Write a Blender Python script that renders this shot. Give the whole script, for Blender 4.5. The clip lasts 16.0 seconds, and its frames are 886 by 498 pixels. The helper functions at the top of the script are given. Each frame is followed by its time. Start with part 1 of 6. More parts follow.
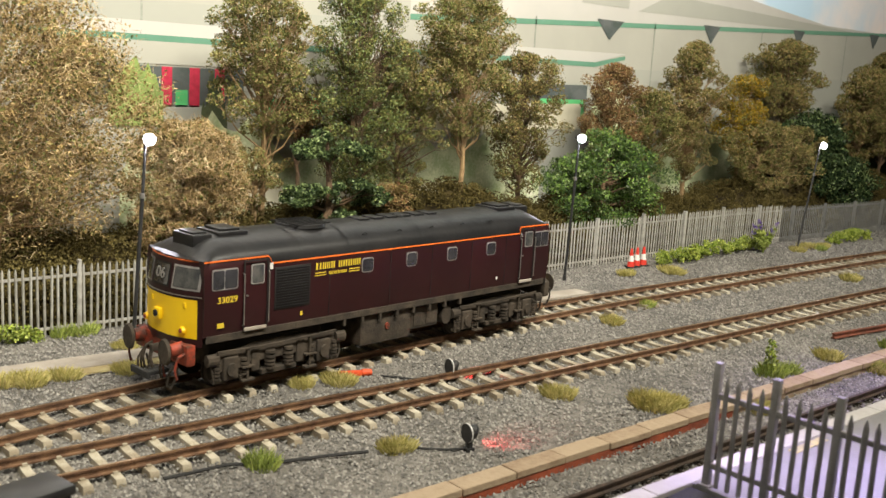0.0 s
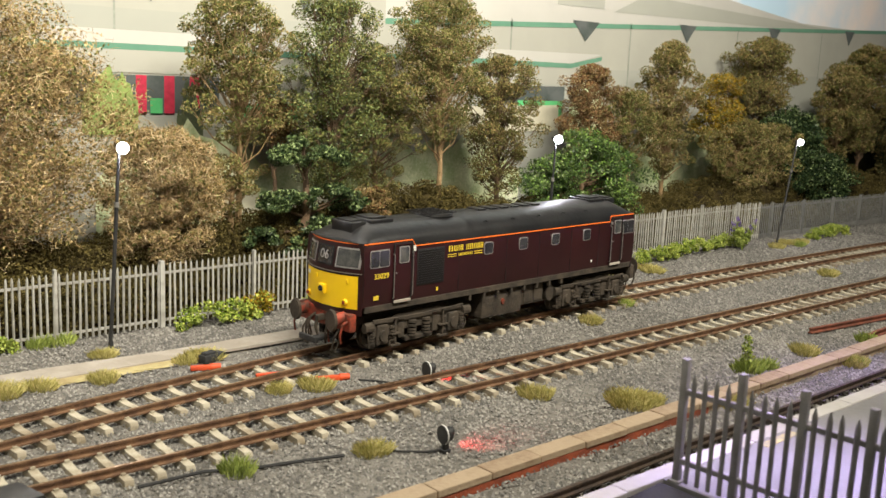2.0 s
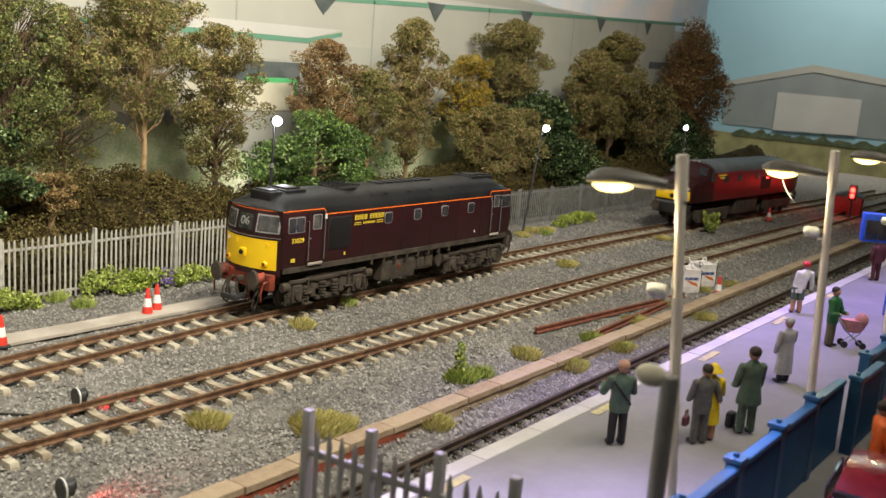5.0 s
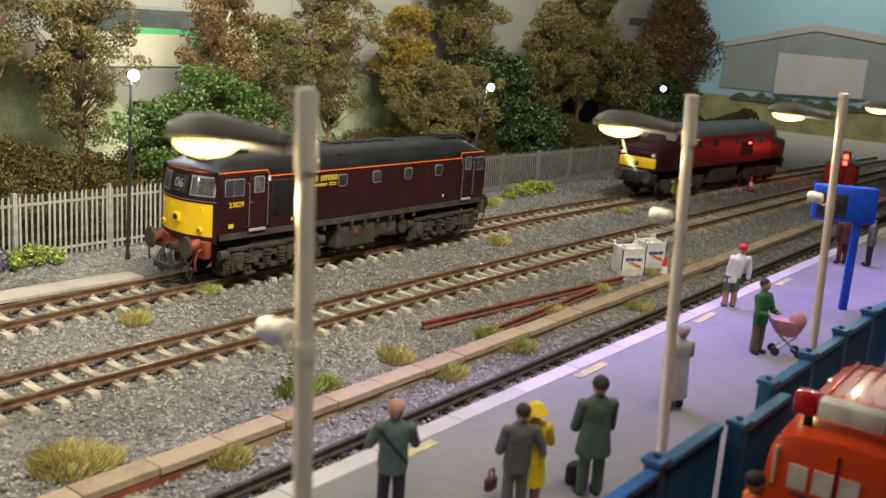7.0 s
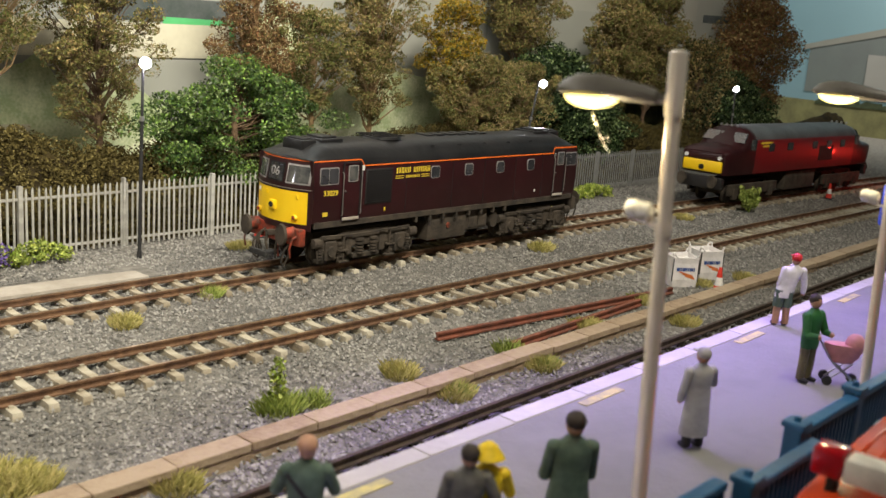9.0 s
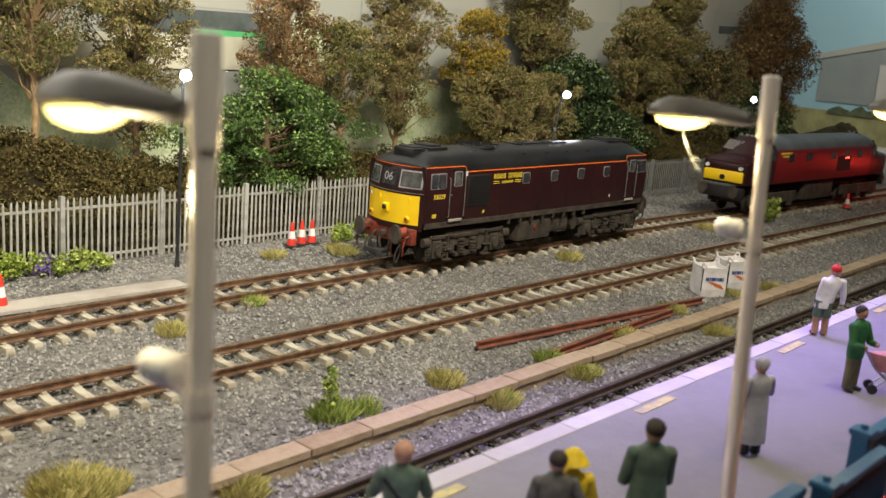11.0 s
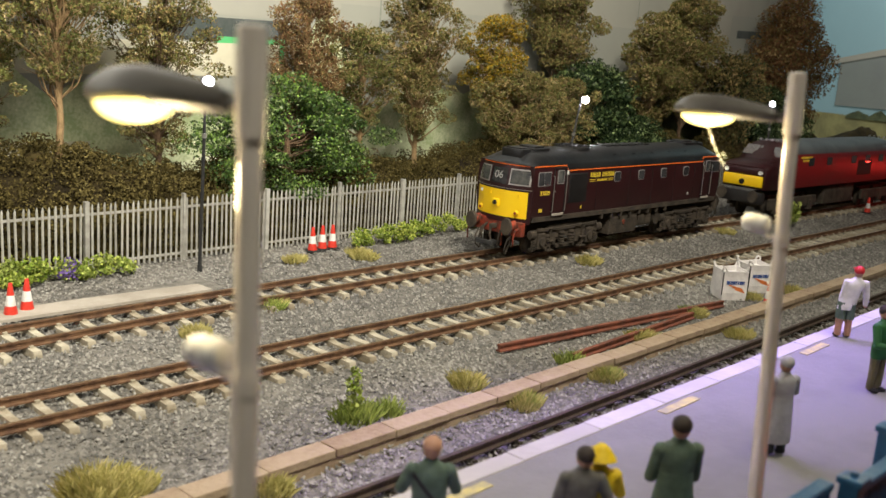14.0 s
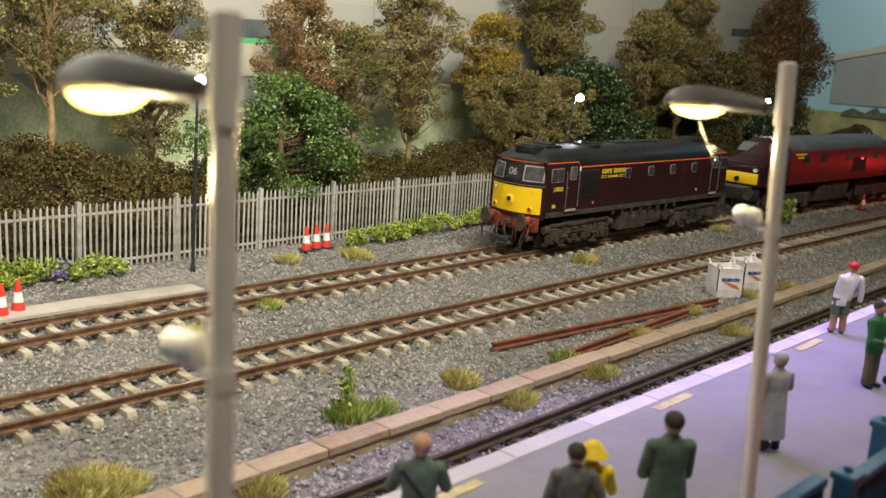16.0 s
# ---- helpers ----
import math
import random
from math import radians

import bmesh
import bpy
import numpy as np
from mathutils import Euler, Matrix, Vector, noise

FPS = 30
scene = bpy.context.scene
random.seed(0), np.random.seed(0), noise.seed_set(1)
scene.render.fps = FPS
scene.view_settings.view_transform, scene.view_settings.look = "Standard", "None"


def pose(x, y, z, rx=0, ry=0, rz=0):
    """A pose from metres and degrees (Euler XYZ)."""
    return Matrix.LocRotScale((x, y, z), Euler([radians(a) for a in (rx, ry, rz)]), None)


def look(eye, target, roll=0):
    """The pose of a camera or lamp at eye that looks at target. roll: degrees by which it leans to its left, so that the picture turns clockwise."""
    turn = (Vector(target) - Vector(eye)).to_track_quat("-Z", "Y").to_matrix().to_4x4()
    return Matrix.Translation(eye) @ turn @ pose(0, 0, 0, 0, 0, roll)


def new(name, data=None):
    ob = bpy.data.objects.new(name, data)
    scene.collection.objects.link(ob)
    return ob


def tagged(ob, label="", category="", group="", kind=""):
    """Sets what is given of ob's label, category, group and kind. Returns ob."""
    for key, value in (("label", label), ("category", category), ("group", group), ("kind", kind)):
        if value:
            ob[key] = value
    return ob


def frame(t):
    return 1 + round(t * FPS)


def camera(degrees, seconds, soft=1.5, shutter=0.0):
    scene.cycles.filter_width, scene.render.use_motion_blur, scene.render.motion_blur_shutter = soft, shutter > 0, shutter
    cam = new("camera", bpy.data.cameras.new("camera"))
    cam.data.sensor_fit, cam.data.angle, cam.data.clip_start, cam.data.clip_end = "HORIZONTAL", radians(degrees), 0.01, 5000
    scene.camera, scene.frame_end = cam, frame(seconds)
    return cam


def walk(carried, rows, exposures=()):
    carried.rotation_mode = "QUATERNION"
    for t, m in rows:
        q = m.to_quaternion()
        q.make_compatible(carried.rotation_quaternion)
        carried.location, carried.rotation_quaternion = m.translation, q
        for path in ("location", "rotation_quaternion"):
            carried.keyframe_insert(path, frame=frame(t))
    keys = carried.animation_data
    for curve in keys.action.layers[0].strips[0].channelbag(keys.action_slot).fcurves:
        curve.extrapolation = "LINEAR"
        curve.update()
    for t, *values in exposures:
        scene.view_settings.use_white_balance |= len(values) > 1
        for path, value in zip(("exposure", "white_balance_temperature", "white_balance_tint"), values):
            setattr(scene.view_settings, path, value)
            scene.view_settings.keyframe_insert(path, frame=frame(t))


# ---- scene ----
cam = camera(48.9, 16.0)
PATH = [
    (0, (0.03, 0.032, 0.122), (1.346, 1.494, -0.239), 3.5),
    (0.5, (0.027, 0.031, 0.123), (1.354, 1.485, -0.229), 3.2),
    (1, (0.022, 0.032, 0.124), (1.348, 1.487, -0.224), 3.1),
    (1.5, (0.027, 0.032, 0.124), (1.356, 1.486, -0.224), 2.9),
    (2, (0.033, 0.028, 0.122), (1.369, 1.474, -0.23), 2.5),
    (2.5, (0.03, 0.03, 0.123), (1.375, 1.469, -0.224), 2.5),
    (3, (0.029, 0.033, 0.12), (1.389, 1.459, -0.223), 2.7),
    (3.5, (0.042, 0.038, 0.121), (1.461, 1.405, -0.219), 3.0),
    (4, (0.072, 0.046, 0.121), (1.6, 1.289, -0.225), 3.8),
    (4.5, (0.088, 0.04, 0.125), (1.681, 1.197, -0.227), 4.2),
    (5, (0.099, 0.035, 0.123), (1.714, 1.155, -0.246), 4.5),
    (5.2, (0.104, 0.031, 0.122), (1.721, 1.148, -0.25), 4.0),
    (7.3, (0.207, 0.032, 0.117), (1.788, 1.174, -0.323), 4.5),
    (7.5, (0.211, 0.032, 0.117), (1.784, 1.186, -0.32), 4.6),
    (8, (0.233, 0.032, 0.114), (1.758, 1.245, -0.335), 4.9),
    (8.5, (0.242, 0.032, 0.113), (1.735, 1.286, -0.33), 4.6),
    (9, (0.241, 0.035, 0.11), (1.726, 1.302, -0.326), 4.4),
    (9.5, (0.225, 0.045, 0.11), (1.71, 1.316, -0.313), 4.6),
    (12, (0.229, 0.039, 0.112), (1.704, 1.322, -0.309), 4.3),
    (12.5, (0.227, 0.042, 0.108), (1.693, 1.337, -0.309), 4.4),
    (13, (0.224, 0.044, 0.108), (1.685, 1.344, -0.308), 4.3),
    (13.5, (0.224, 0.044, 0.108), (1.684, 1.346, -0.309), 4.2),
    (14, (0.225, 0.041, 0.11), (1.685, 1.346, -0.299), 4.1),
    (14.5, (0.224, 0.042, 0.11), (1.687, 1.343, -0.302), 4.2),
    (15, (0.223, 0.042, 0.11), (1.686, 1.344, -0.298), 4.0),
    (15.5, (0.224, 0.042, 0.11), (1.688, 1.342, -0.297), 4.0),
    (16, (0.227, 0.041, 0.109), (1.691, 1.341, -0.299), 3.8),
]
walk(cam, [(t, look(eye, target, roll)) for t, eye, target, roll in PATH])
cam.data.dof.use_dof = True
cam.data.dof.focus_distance = 0.46
cam.data.dof.aperture_fstop = cam.data.lens / 0.9

# world, layout lamp, added lamps and exposure
MM = 0.001
world = bpy.data.worlds.new("room_air")
scene.world = world
world.use_nodes = True
world.node_tree.nodes["Background"].inputs[0].default_value = (1.0, 0.93, 0.85, 1)
world.node_tree.nodes["Background"].inputs[1].default_value = 0.065
scene.view_settings.exposure = 0.0


def lamp(name, kind, at, target, power, colour, size=0.1, size_y=None):
    data = bpy.data.lights.new(name, kind)
    data.energy, data.color = power, colour
    if kind == "AREA":
        data.size = size
        if size_y:
            data.shape, data.size_y = "RECTANGLE", size_y
    else:
        data.shadow_soft_size = size
    ob = new(name, data)
    ob.matrix_world = look(at, target)
    return ob


lamp("layout_light", "AREA", (0.24, -0.02, 0.62), (0.26, 0.55, 0.38), 12.2, (1.0, 0.935, 0.785), 0.85, 0.10).data.spread = radians(123)
# unseen lamp added near the end board to brighten its print
lamp("end_board_fill", "AREA", (1.62, 0.35, 0.70), (1.82, 0.45, 0.16), 2.1, (1.0, 0.95, 0.85), 0.3, 0.08).data.spread = radians(100)
# unseen violet lamp placed to tint the platform; no canopy stands over it
lamp("violet_light", "AREA", (0.72, 0.145, 0.205), (0.69, 0.066, 0.0), 0.42, (0.38, 0.24, 1.0), 0.64, 0.03).data.spread = radians(50)
# unseen violet lamp added low by the near platform end to brighten it
lamp("platform_end_fill", "AREA", (0.285, 0.138, 0.098), (0.268, 0.116, 0.027), 0.075, (0.56, 0.44, 1.0), 0.11, 0.03).data.spread = radians(80)

# ---------------------------------------------------------------- materials
MATS = {}


def material(name, colour, rough=0.6, metal=0.0, second=None, scale=300.0, bump=0.0, bump_scale=None, island=0.0,
             objrand=0.0, emit=None, strength=0.0, coat=0.0, fine=0.25, spec=0.5, third=None):
    """A procedural surface: two colours mixed by noise at two scales, a bump, a spread by island or by object."""
    m = bpy.data.materials.new(name)
    m.use_nodes = True
    nt = m.node_tree
    b = nt.nodes["Principled BSDF"]
    b.inputs["Roughness"].default_value = rough
    b.inputs["Metallic"].default_value = metal
    b.inputs["Coat Weight"].default_value = coat
    b.inputs["Specular IOR Level"].default_value = spec
    co = nt.nodes.new("ShaderNodeTexCoord")
    n1 = nt.nodes.new("ShaderNodeTexNoise")
    n1.inputs["Scale"].default_value, n1.inputs["Detail"].default_value = scale, 6.0
    n2 = nt.nodes.new("ShaderNodeTexNoise")
    n2.inputs["Scale"].default_value, n2.inputs["Detail"].default_value = scale * 9.0, 3.0
    for n in (n1, n2):
        nt.links.new(co.outputs["Object"], n.inputs["Vector"])
    ramp = nt.nodes.new("ShaderNodeValToRGB")
    c2 = second or tuple(c * 0.72 for c in colour)
    ramp.color_ramp.elements[0].position, ramp.color_ramp.elements[1].position = 0.36, 0.64
    ramp.color_ramp.elements[0].color, ramp.color_ramp.elements[1].color = (*c2, 1), (*colour, 1)
    if third:
        e = ramp.color_ramp.elements.new(0.74)
        e.color = (*third, 1)
    mix = nt.nodes.new("ShaderNodeMath")
    mix.operation = "MULTIPLY_ADD"
    nt.links.new(n2.outputs["Fac"], mix.inputs[0])
    mix.inputs[1].default_value = fine
    off = nt.nodes.new("ShaderNodeMath")
    off.operation = "ADD"
    nt.links.new(n1.outputs["Fac"], off.inputs[0])
    off.inputs[1].default_value = -0.5 * fine
    nt.links.new(off.outputs[0], mix.inputs[2])
    last = mix.outputs[0]
    if island or objrand:
        src = nt.nodes.new("ShaderNodeNewGeometry") if island else nt.nodes.new("ShaderNodeObjectInfo")
        out = src.outputs["Random Per Island"] if island else src.outputs["Random"]
        r = nt.nodes.new("ShaderNodeMath")
        r.operation = "MULTIPLY_ADD"
        nt.links.new(out, r.inputs[0])
        r.inputs[1].default_value = island or objrand
        a = nt.nodes.new("ShaderNodeMath")
        a.operation = "ADD"
        nt.links.new(last, a.inputs[0])
        a.inputs[1].default_value = -0.5 * (island or objrand)
        nt.links.new(a.outputs[0], r.inputs[2])
        last = r.outputs[0]
    nt.links.new(last, ramp.inputs["Fac"])
    nt.links.new(ramp.outputs["Color"], b.inputs["Base Color"])
    if bump:
        bn = nt.nodes.new("ShaderNodeBump")
        bn.inputs["Strength"].default_value = bump
        bn.inputs["Distance"].default_value = 0.0008
        n3 = nt.nodes.new("ShaderNodeTexNoise")
        n3.inputs["Scale"].default_value, n3.inputs["Detail"].default_value = bump_scale or scale * 5, 4.0
        nt.links.new(co.outputs["Object"], n3.inputs["Vector"])
        nt.links.new(n3.outputs["Fac"], bn.inputs["Height"])
        nt.links.new(bn.outputs["Normal"], b.inputs["Normal"])
    if emit:
        b.inputs["Emission Color"].default_value = (*emit, 1)
        b.inputs["Emission Strength"].default_value = strength
    MATS[name] = m
    return m


material("ballast_bed", (0.22, 0.205, 0.18), 0.95, second=(0.13, 0.12, 0.105), scale=220, bump=1.0, bump_scale=900)
material("ballast_stone", (0.215, 0.204, 0.186), 0.9, second=(0.110, 0.104, 0.096), scale=25, island=0.8, third=(0.31, 0.295, 0.265))
material("path_concrete", (0.40, 0.36, 0.31), 0.9, second=(0.30, 0.265, 0.22), scale=60, bump=0.5)
material("sand_edge", (0.42, 0.36, 0.18), 0.95, second=(0.32, 0.25, 0.12), scale=150, bump=0.8)
material("sleeper_dark", (0.062, 0.05, 0.038), 0.95, second=(0.034, 0.028, 0.021), scale=180, objrand=0.35, bump=0.4)
material("sleeper_concrete", (0.44, 0.40, 0.31), 0.9, second=(0.26, 0.215, 0.15), scale=180, objrand=0.35, bump=0.4)
material("rail_rust", (0.19, 0.105, 0.055), 0.75, metal=0.2, second=(0.09, 0.045, 0.025), scale=240, bump=0.5)
material("rail_dark", (0.075, 0.05, 0.035), 0.75, metal=0.2, second=(0.04, 0.028, 0.02), scale=240, bump=0.5)
material("rail_top", (0.42, 0.28, 0.17), 0.32, metal=0.85, second=(0.30, 0.18, 0.10), scale=120)
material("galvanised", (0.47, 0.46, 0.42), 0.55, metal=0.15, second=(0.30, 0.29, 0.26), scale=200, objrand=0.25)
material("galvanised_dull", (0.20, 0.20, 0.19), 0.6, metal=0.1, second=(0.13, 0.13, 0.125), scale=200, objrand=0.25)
material("post_black", (0.018, 0.018, 0.02), 0.45, second=(0.03, 0.03, 0.03))
material("white_led", (0.1, 0.1, 0.1), 0.4, emit=(0.90, 0.93, 1.0), strength=45.0)
material("warm_led", (0.05, 0.045, 0.03), 0.4, emit=(1.0, 0.77, 0.24), strength=4.2)
material("red_led", (0.1, 0.01, 0.01), 0.4, emit=(1.0, 0.03, 0.02), strength=14.0)
material("steel_post", (0.92, 0.84, 0.73), 0.2, metal=0.2, second=(0.82, 0.74, 0.63), scale=60)
material("head_grey", (0.115, 0.105, 0.088), 0.40, second=(0.075, 0.068, 0.058), scale=150)
material("maroon", (0.030, 0.0065, 0.008), 0.38, second=(0.021, 0.0055, 0.0065), scale=40, coat=0.06, bump=0.04, spec=0.35)
# maroon with red signal light put into the colour
material("maroon_red_lit", (0.17, 0.005, 0.008), 0.40, second=(0.14, 0.007, 0.009), scale=40, coat=0.15)
material("roof_black", (0.008, 0.008, 0.009), 0.40, spec=0.38, second=(0.016, 0.0155, 0.016), scale=70, bump=0.15)
material("roof_grey", (0.09, 0.095, 0.10), 0.6, second=(0.06, 0.062, 0.065), scale=70, bump=0.1)
material("warning_yellow", (0.88, 0.58, 0.008), 0.42, second=(0.80, 0.50, 0.008), scale=60, fine=0.1)
material("lining_orange", (0.85, 0.17, 0.02), 0.5)
material("decal_yellow", (0.85, 0.62, 0.05), 0.5)
material("decal_white", (0.75, 0.75, 0.72), 0.5)
material("buffer_red", (0.33, 0.045, 0.018), 0.6, second=(0.07, 0.025, 0.015), scale=300, bump=0.3)
material("frame_grime", (0.062, 0.047, 0.033), 0.85, second=(0.026, 0.020, 0.014), scale=160, bump=0.5)
material("grille_black", (0.012, 0.010, 0.010), 0.7)
material("steel_bright", (0.45, 0.44, 0.42), 0.35, metal=0.8)
material("cab_glass", (0.022, 0.022, 0.026), 0.06, second=(0.045, 0.045, 0.05), scale=120, coat=0.6, spec=0.8)
material("glass_pale", (0.11, 0.107, 0.10), 0.08, second=(0.03, 0.035, 0.04), scale=120, coat=0.6)
material("window_rim", (0.45, 0.43, 0.42), 0.4, metal=0.5)
material("bark", (0.16, 0.10, 0.055), 0.95, second=(0.08, 0.05, 0.03), scale=250, bump=0.8)
material("bark_pale", (0.33, 0.22, 0.11), 0.95, second=(0.2, 0.13, 0.06), scale=250, bump=0.6)
material("leaf_olive", (0.178, 0.192, 0.055), 0.8, second=(0.088, 0.098, 0.027), scale=25, island=0.55, third=(0.29, 0.275, 0.105), spec=0.12)
material("leaf_brown", (0.235, 0.182, 0.066), 0.85, second=(0.118, 0.096, 0.036), scale=25, island=0.5, third=(0.36, 0.255, 0.115), spec=0.12)
material("twig_tan", (0.50, 0.37, 0.20), 0.9, second=(0.32, 0.22, 0.11), scale=40, island=0.8, third=(0.60, 0.47, 0.29), spec=0.12)
material("leaf_red", (0.22, 0.105, 0.048), 0.85, second=(0.11, 0.065, 0.03), scale=40, island=0.6, third=(0.23, 0.12, 0.055), spec=0.12)
material("leaf_green", (0.105, 0.150, 0.045), 0.5, second=(0.038, 0.062, 0.018), scale=40, island=0.9, third=(0.22, 0.29, 0.11), spec=0.45)
material("leaf_tan", (0.34, 0.245, 0.095), 0.85, second=(0.18, 0.125, 0.05), scale=25, island=0.6, third=(0.50, 0.37, 0.18), spec=0.12)
material("leaf_bright", (0.080, 0.150, 0.026), 0.65, second=(0.032, 0.07, 0.014), scale=40, island=0.9, third=(0.17, 0.28, 0.05), spec=0.3)
material("leaf_dark", (0.024, 0.046, 0.016), 0.8, second=(0.012, 0.024, 0.010), scale=40, island=0.9, third=(0.05, 0.08, 0.03), spec=0.12)
material("leaf_mustard", (0.38, 0.24, 0.02), 0.85, second=(0.19, 0.125, 0.015), scale=40, island=0.6, spec=0.12)
material("bank_scrub", (0.120, 0.094, 0.030), 0.95, second=(0.055, 0.044, 0.015), scale=30, island=0.45, third=(0.165, 0.135, 0.05), spec=0.12)
material("soil", (0.045, 0.034, 0.013), 0.98, second=(0.018, 0.014, 0.008), scale=80, bump=1.0, spec=0.1)
material("weed_yellow", (0.36, 0.43, 0.06), 0.75, second=(0.17, 0.25, 0.035), scale=60, island=0.9, third=(0.50, 0.54, 0.12), spec=0.12)
material("weed_green", (0.40, 0.46, 0.12), 0.75, second=(0.21, 0.27, 0.06), scale=60, island=0.9, spec=0.12)
material("grass_straw", (0.58, 0.51, 0.20), 0.85, second=(0.36, 0.33, 0.10), scale=60, island=0.9, third=(0.62, 0.53, 0.22), spec=0.12)
material("flower_purple", (0.22, 0.13, 0.42), 0.7, second=(0.13, 0.09, 0.28), scale=60, island=0.9)
material("cone_red", (0.75, 0.05, 0.03), 0.5)
material("cone_white", (0.85, 0.83, 0.80), 0.5)
material("wall_brick", (0.36, 0.275, 0.185), 0.9, second=(0.24, 0.165, 0.105), scale=120, objrand=0.22, bump=0.5)
material("wall_red", (0.34, 0.075, 0.03), 0.9, second=(0.20, 0.05, 0.025), scale=140, bump=0.5)
material("platform_grey", (0.23, 0.225, 0.22), 0.9, second=(0.19, 0.185, 0.18), scale=30, bump=0.25, bump_scale=900)
material("platform_white", (0.52, 0.50, 0.48), 0.85, second=(0.42, 0.40, 0.38), scale=60, bump=0.3, objrand=0.25)
material("paint_yellow", (0.56, 0.48, 0.17), 0.85, second=(0.33, 0.30, 0.20), scale=260, fine=0.5)
material("rubber_black", (0.02, 0.02, 0.02), 0.8, second=(0.03, 0.03, 0.03), bump=0.5)
material("fence_grey", (0.27, 0.26, 0.25), 0.5, second=(0.20, 0.19, 0.18), scale=120)
material("fence_blue", (0.026, 0.130, 0.285), 0.36, second=(0.018, 0.085, 0.20), scale=90, bump=0.15, objrand=0.2)
material("sign_blue", (0.010, 0.08, 0.62), 0.4)
material("van_orange", (0.74, 0.075, 0.016), 0.22, second=(0.64, 0.06, 0.012), scale=40, coat=0.5)
material("beacon_red", (0.55, 0.01, 0.02), 0.15, coat=0.6)
material("car_red", (0.20, 0.012, 0.018), 0.25, second=(0.15, 0.01, 0.014), coat=0.5)
material("tarmac", (0.055, 0.053, 0.052), 0.95, second=(0.035, 0.034, 0.033), scale=80, bump=0.5)
material("rod_rust", (0.21, 0.065, 0.035), 0.85, second=(0.12, 0.042, 0.025), scale=200, bump=0.4)
material("bag_white", (0.82, 0.79, 0.77), 0.7, second=(0.66, 0.63, 0.62), scale=90, bump=0.3)
material("print_blue", (0.05, 0.10, 0.32), 0.7)
material("print_orange", (0.75, 0.20, 0.05), 0.7)
material("wire_black", (0.012, 0.012, 0.012), 0.6)
material("point_orange", (0.70, 0.09, 0.02), 0.6, second=(0.5, 0.06, 0.02))
material("skin", (0.45, 0.25, 0.16), 0.6, second=(0.36, 0.19, 0.12))
material("cloth_green", (0.085, 0.130, 0.095), 0.65, second=(0.055, 0.09, 0.065), scale=500, bump=0.3)
material("cloth_emerald", (0.02, 0.13, 0.03), 0.7)
material("cloth_grey", (0.14, 0.135, 0.12), 0.6, second=(0.085, 0.08, 0.07), scale=500, bump=0.3)
material("cloth_silver", (0.40, 0.39, 0.40), 0.6, second=(0.30, 0.29, 0.30))
material("cloth_black", (0.015, 0.015, 0.017), 0.7)
material("cloth_yellow", (0.85, 0.60, 0.01), 0.6)
material("cloth_white", (0.75, 0.74, 0.74), 0.7)
material("cloth_khaki", (0.15, 0.13, 0.06), 0.7)
material("cloth_red", (0.55, 0.02, 0.02), 0.6)
material("cloth_pink", (0.62, 0.27, 0.26), 0.7)
material("cloth_maroon", (0.10, 0.02, 0.03), 0.7)
material("cloth_orange", (0.85, 0.16, 0.02), 0.6)
material("hair_dark", (0.03, 0.02, 0.015), 0.7)
material("bd_sky", (0.46, 0.63, 0.78), 0.9, second=(0.84, 0.74, 0.70), scale=11, fine=0.05)
material("bd_teal", (0.3, 0.48, 0.55), 0.9, second=(0.27, 0.44, 0.51), scale=6, fine=0.05)
material("bd_wall", (0.365, 0.36, 0.315), 0.9, second=(0.33, 0.327, 0.287), scale=20, fine=0.1)
material("bd_wall_low", (0.33, 0.335, 0.295), 0.9, second=(0.31, 0.315, 0.28), scale=20, fine=0.1)
material("bd_roof", (0.45, 0.44, 0.41), 0.9, second=(0.41, 0.40, 0.375), scale=20, fine=0.1)
material("bd_trim", (0.11, 0.25, 0.17), 0.9, second=(0.09, 0.21, 0.145), scale=30)
material("bd_dark", (0.05, 0.065, 0.06), 0.9, second=(0.09, 0.10, 0.10), scale=60)
material("bd_red", (0.52, 0.03, 0.07), 0.9)
material("bd_green", (0.10, 0.48, 0.18), 0.9, second=(0.08, 0.40, 0.14), scale=60)
# printed leaf colour, lightened to offset the tree shade on the board
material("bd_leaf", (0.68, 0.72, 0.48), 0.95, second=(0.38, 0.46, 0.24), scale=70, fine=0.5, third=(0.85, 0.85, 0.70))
material("bd_lawn", (0.27, 0.35, 0.10), 0.95, second=(0.17, 0.24, 0.07), scale=110, fine=0.5)
material("bd_cream", (0.60, 0.57, 0.44), 0.95, second=(0.50, 0.47, 0.36), scale=30)
material("bd_leaf_dark", (0.10, 0.12, 0.06), 0.95, second=(0.05, 0.065, 0.035), scale=120, fine=0.5)
material("bd_field", (0.30, 0.29, 0.13), 0.95, second=(0.20, 0.19, 0.09), scale=40)
material("bd_grey", (0.22, 0.25, 0.24), 0.9, second=(0.20, 0.22, 0.22), scale=20)
material("bd_joint", (0.28, 0.30, 0.26), 0.9)
material("room_wall", (0.35, 0.33, 0.31), 0.9, second=(0.32, 0.30, 0.28), scale=2)
material("room_dark", (0.12, 0.11, 0.10), 0.9, second=(0.10, 0.09, 0.085), scale=3)

# ---------------------------------------------------------------- builders (millimetres)


def finish(bm, mats, smooth=False, name="mesh"):
    bm.transform(Matrix.Scale(MM, 4))
    bmesh.ops.recalc_face_normals(bm, faces=bm.faces)
    me = bpy.data.meshes.new(name)
    bm.to_mesh(me)
    bm.free()
    for m in mats if isinstance(mats, (list, tuple)) else [mats]:
        me.materials.append(MATS[m])
    if smooth:
        me.shade_smooth()
        me.set_sharp_from_angle(angle=radians(38))
    return me


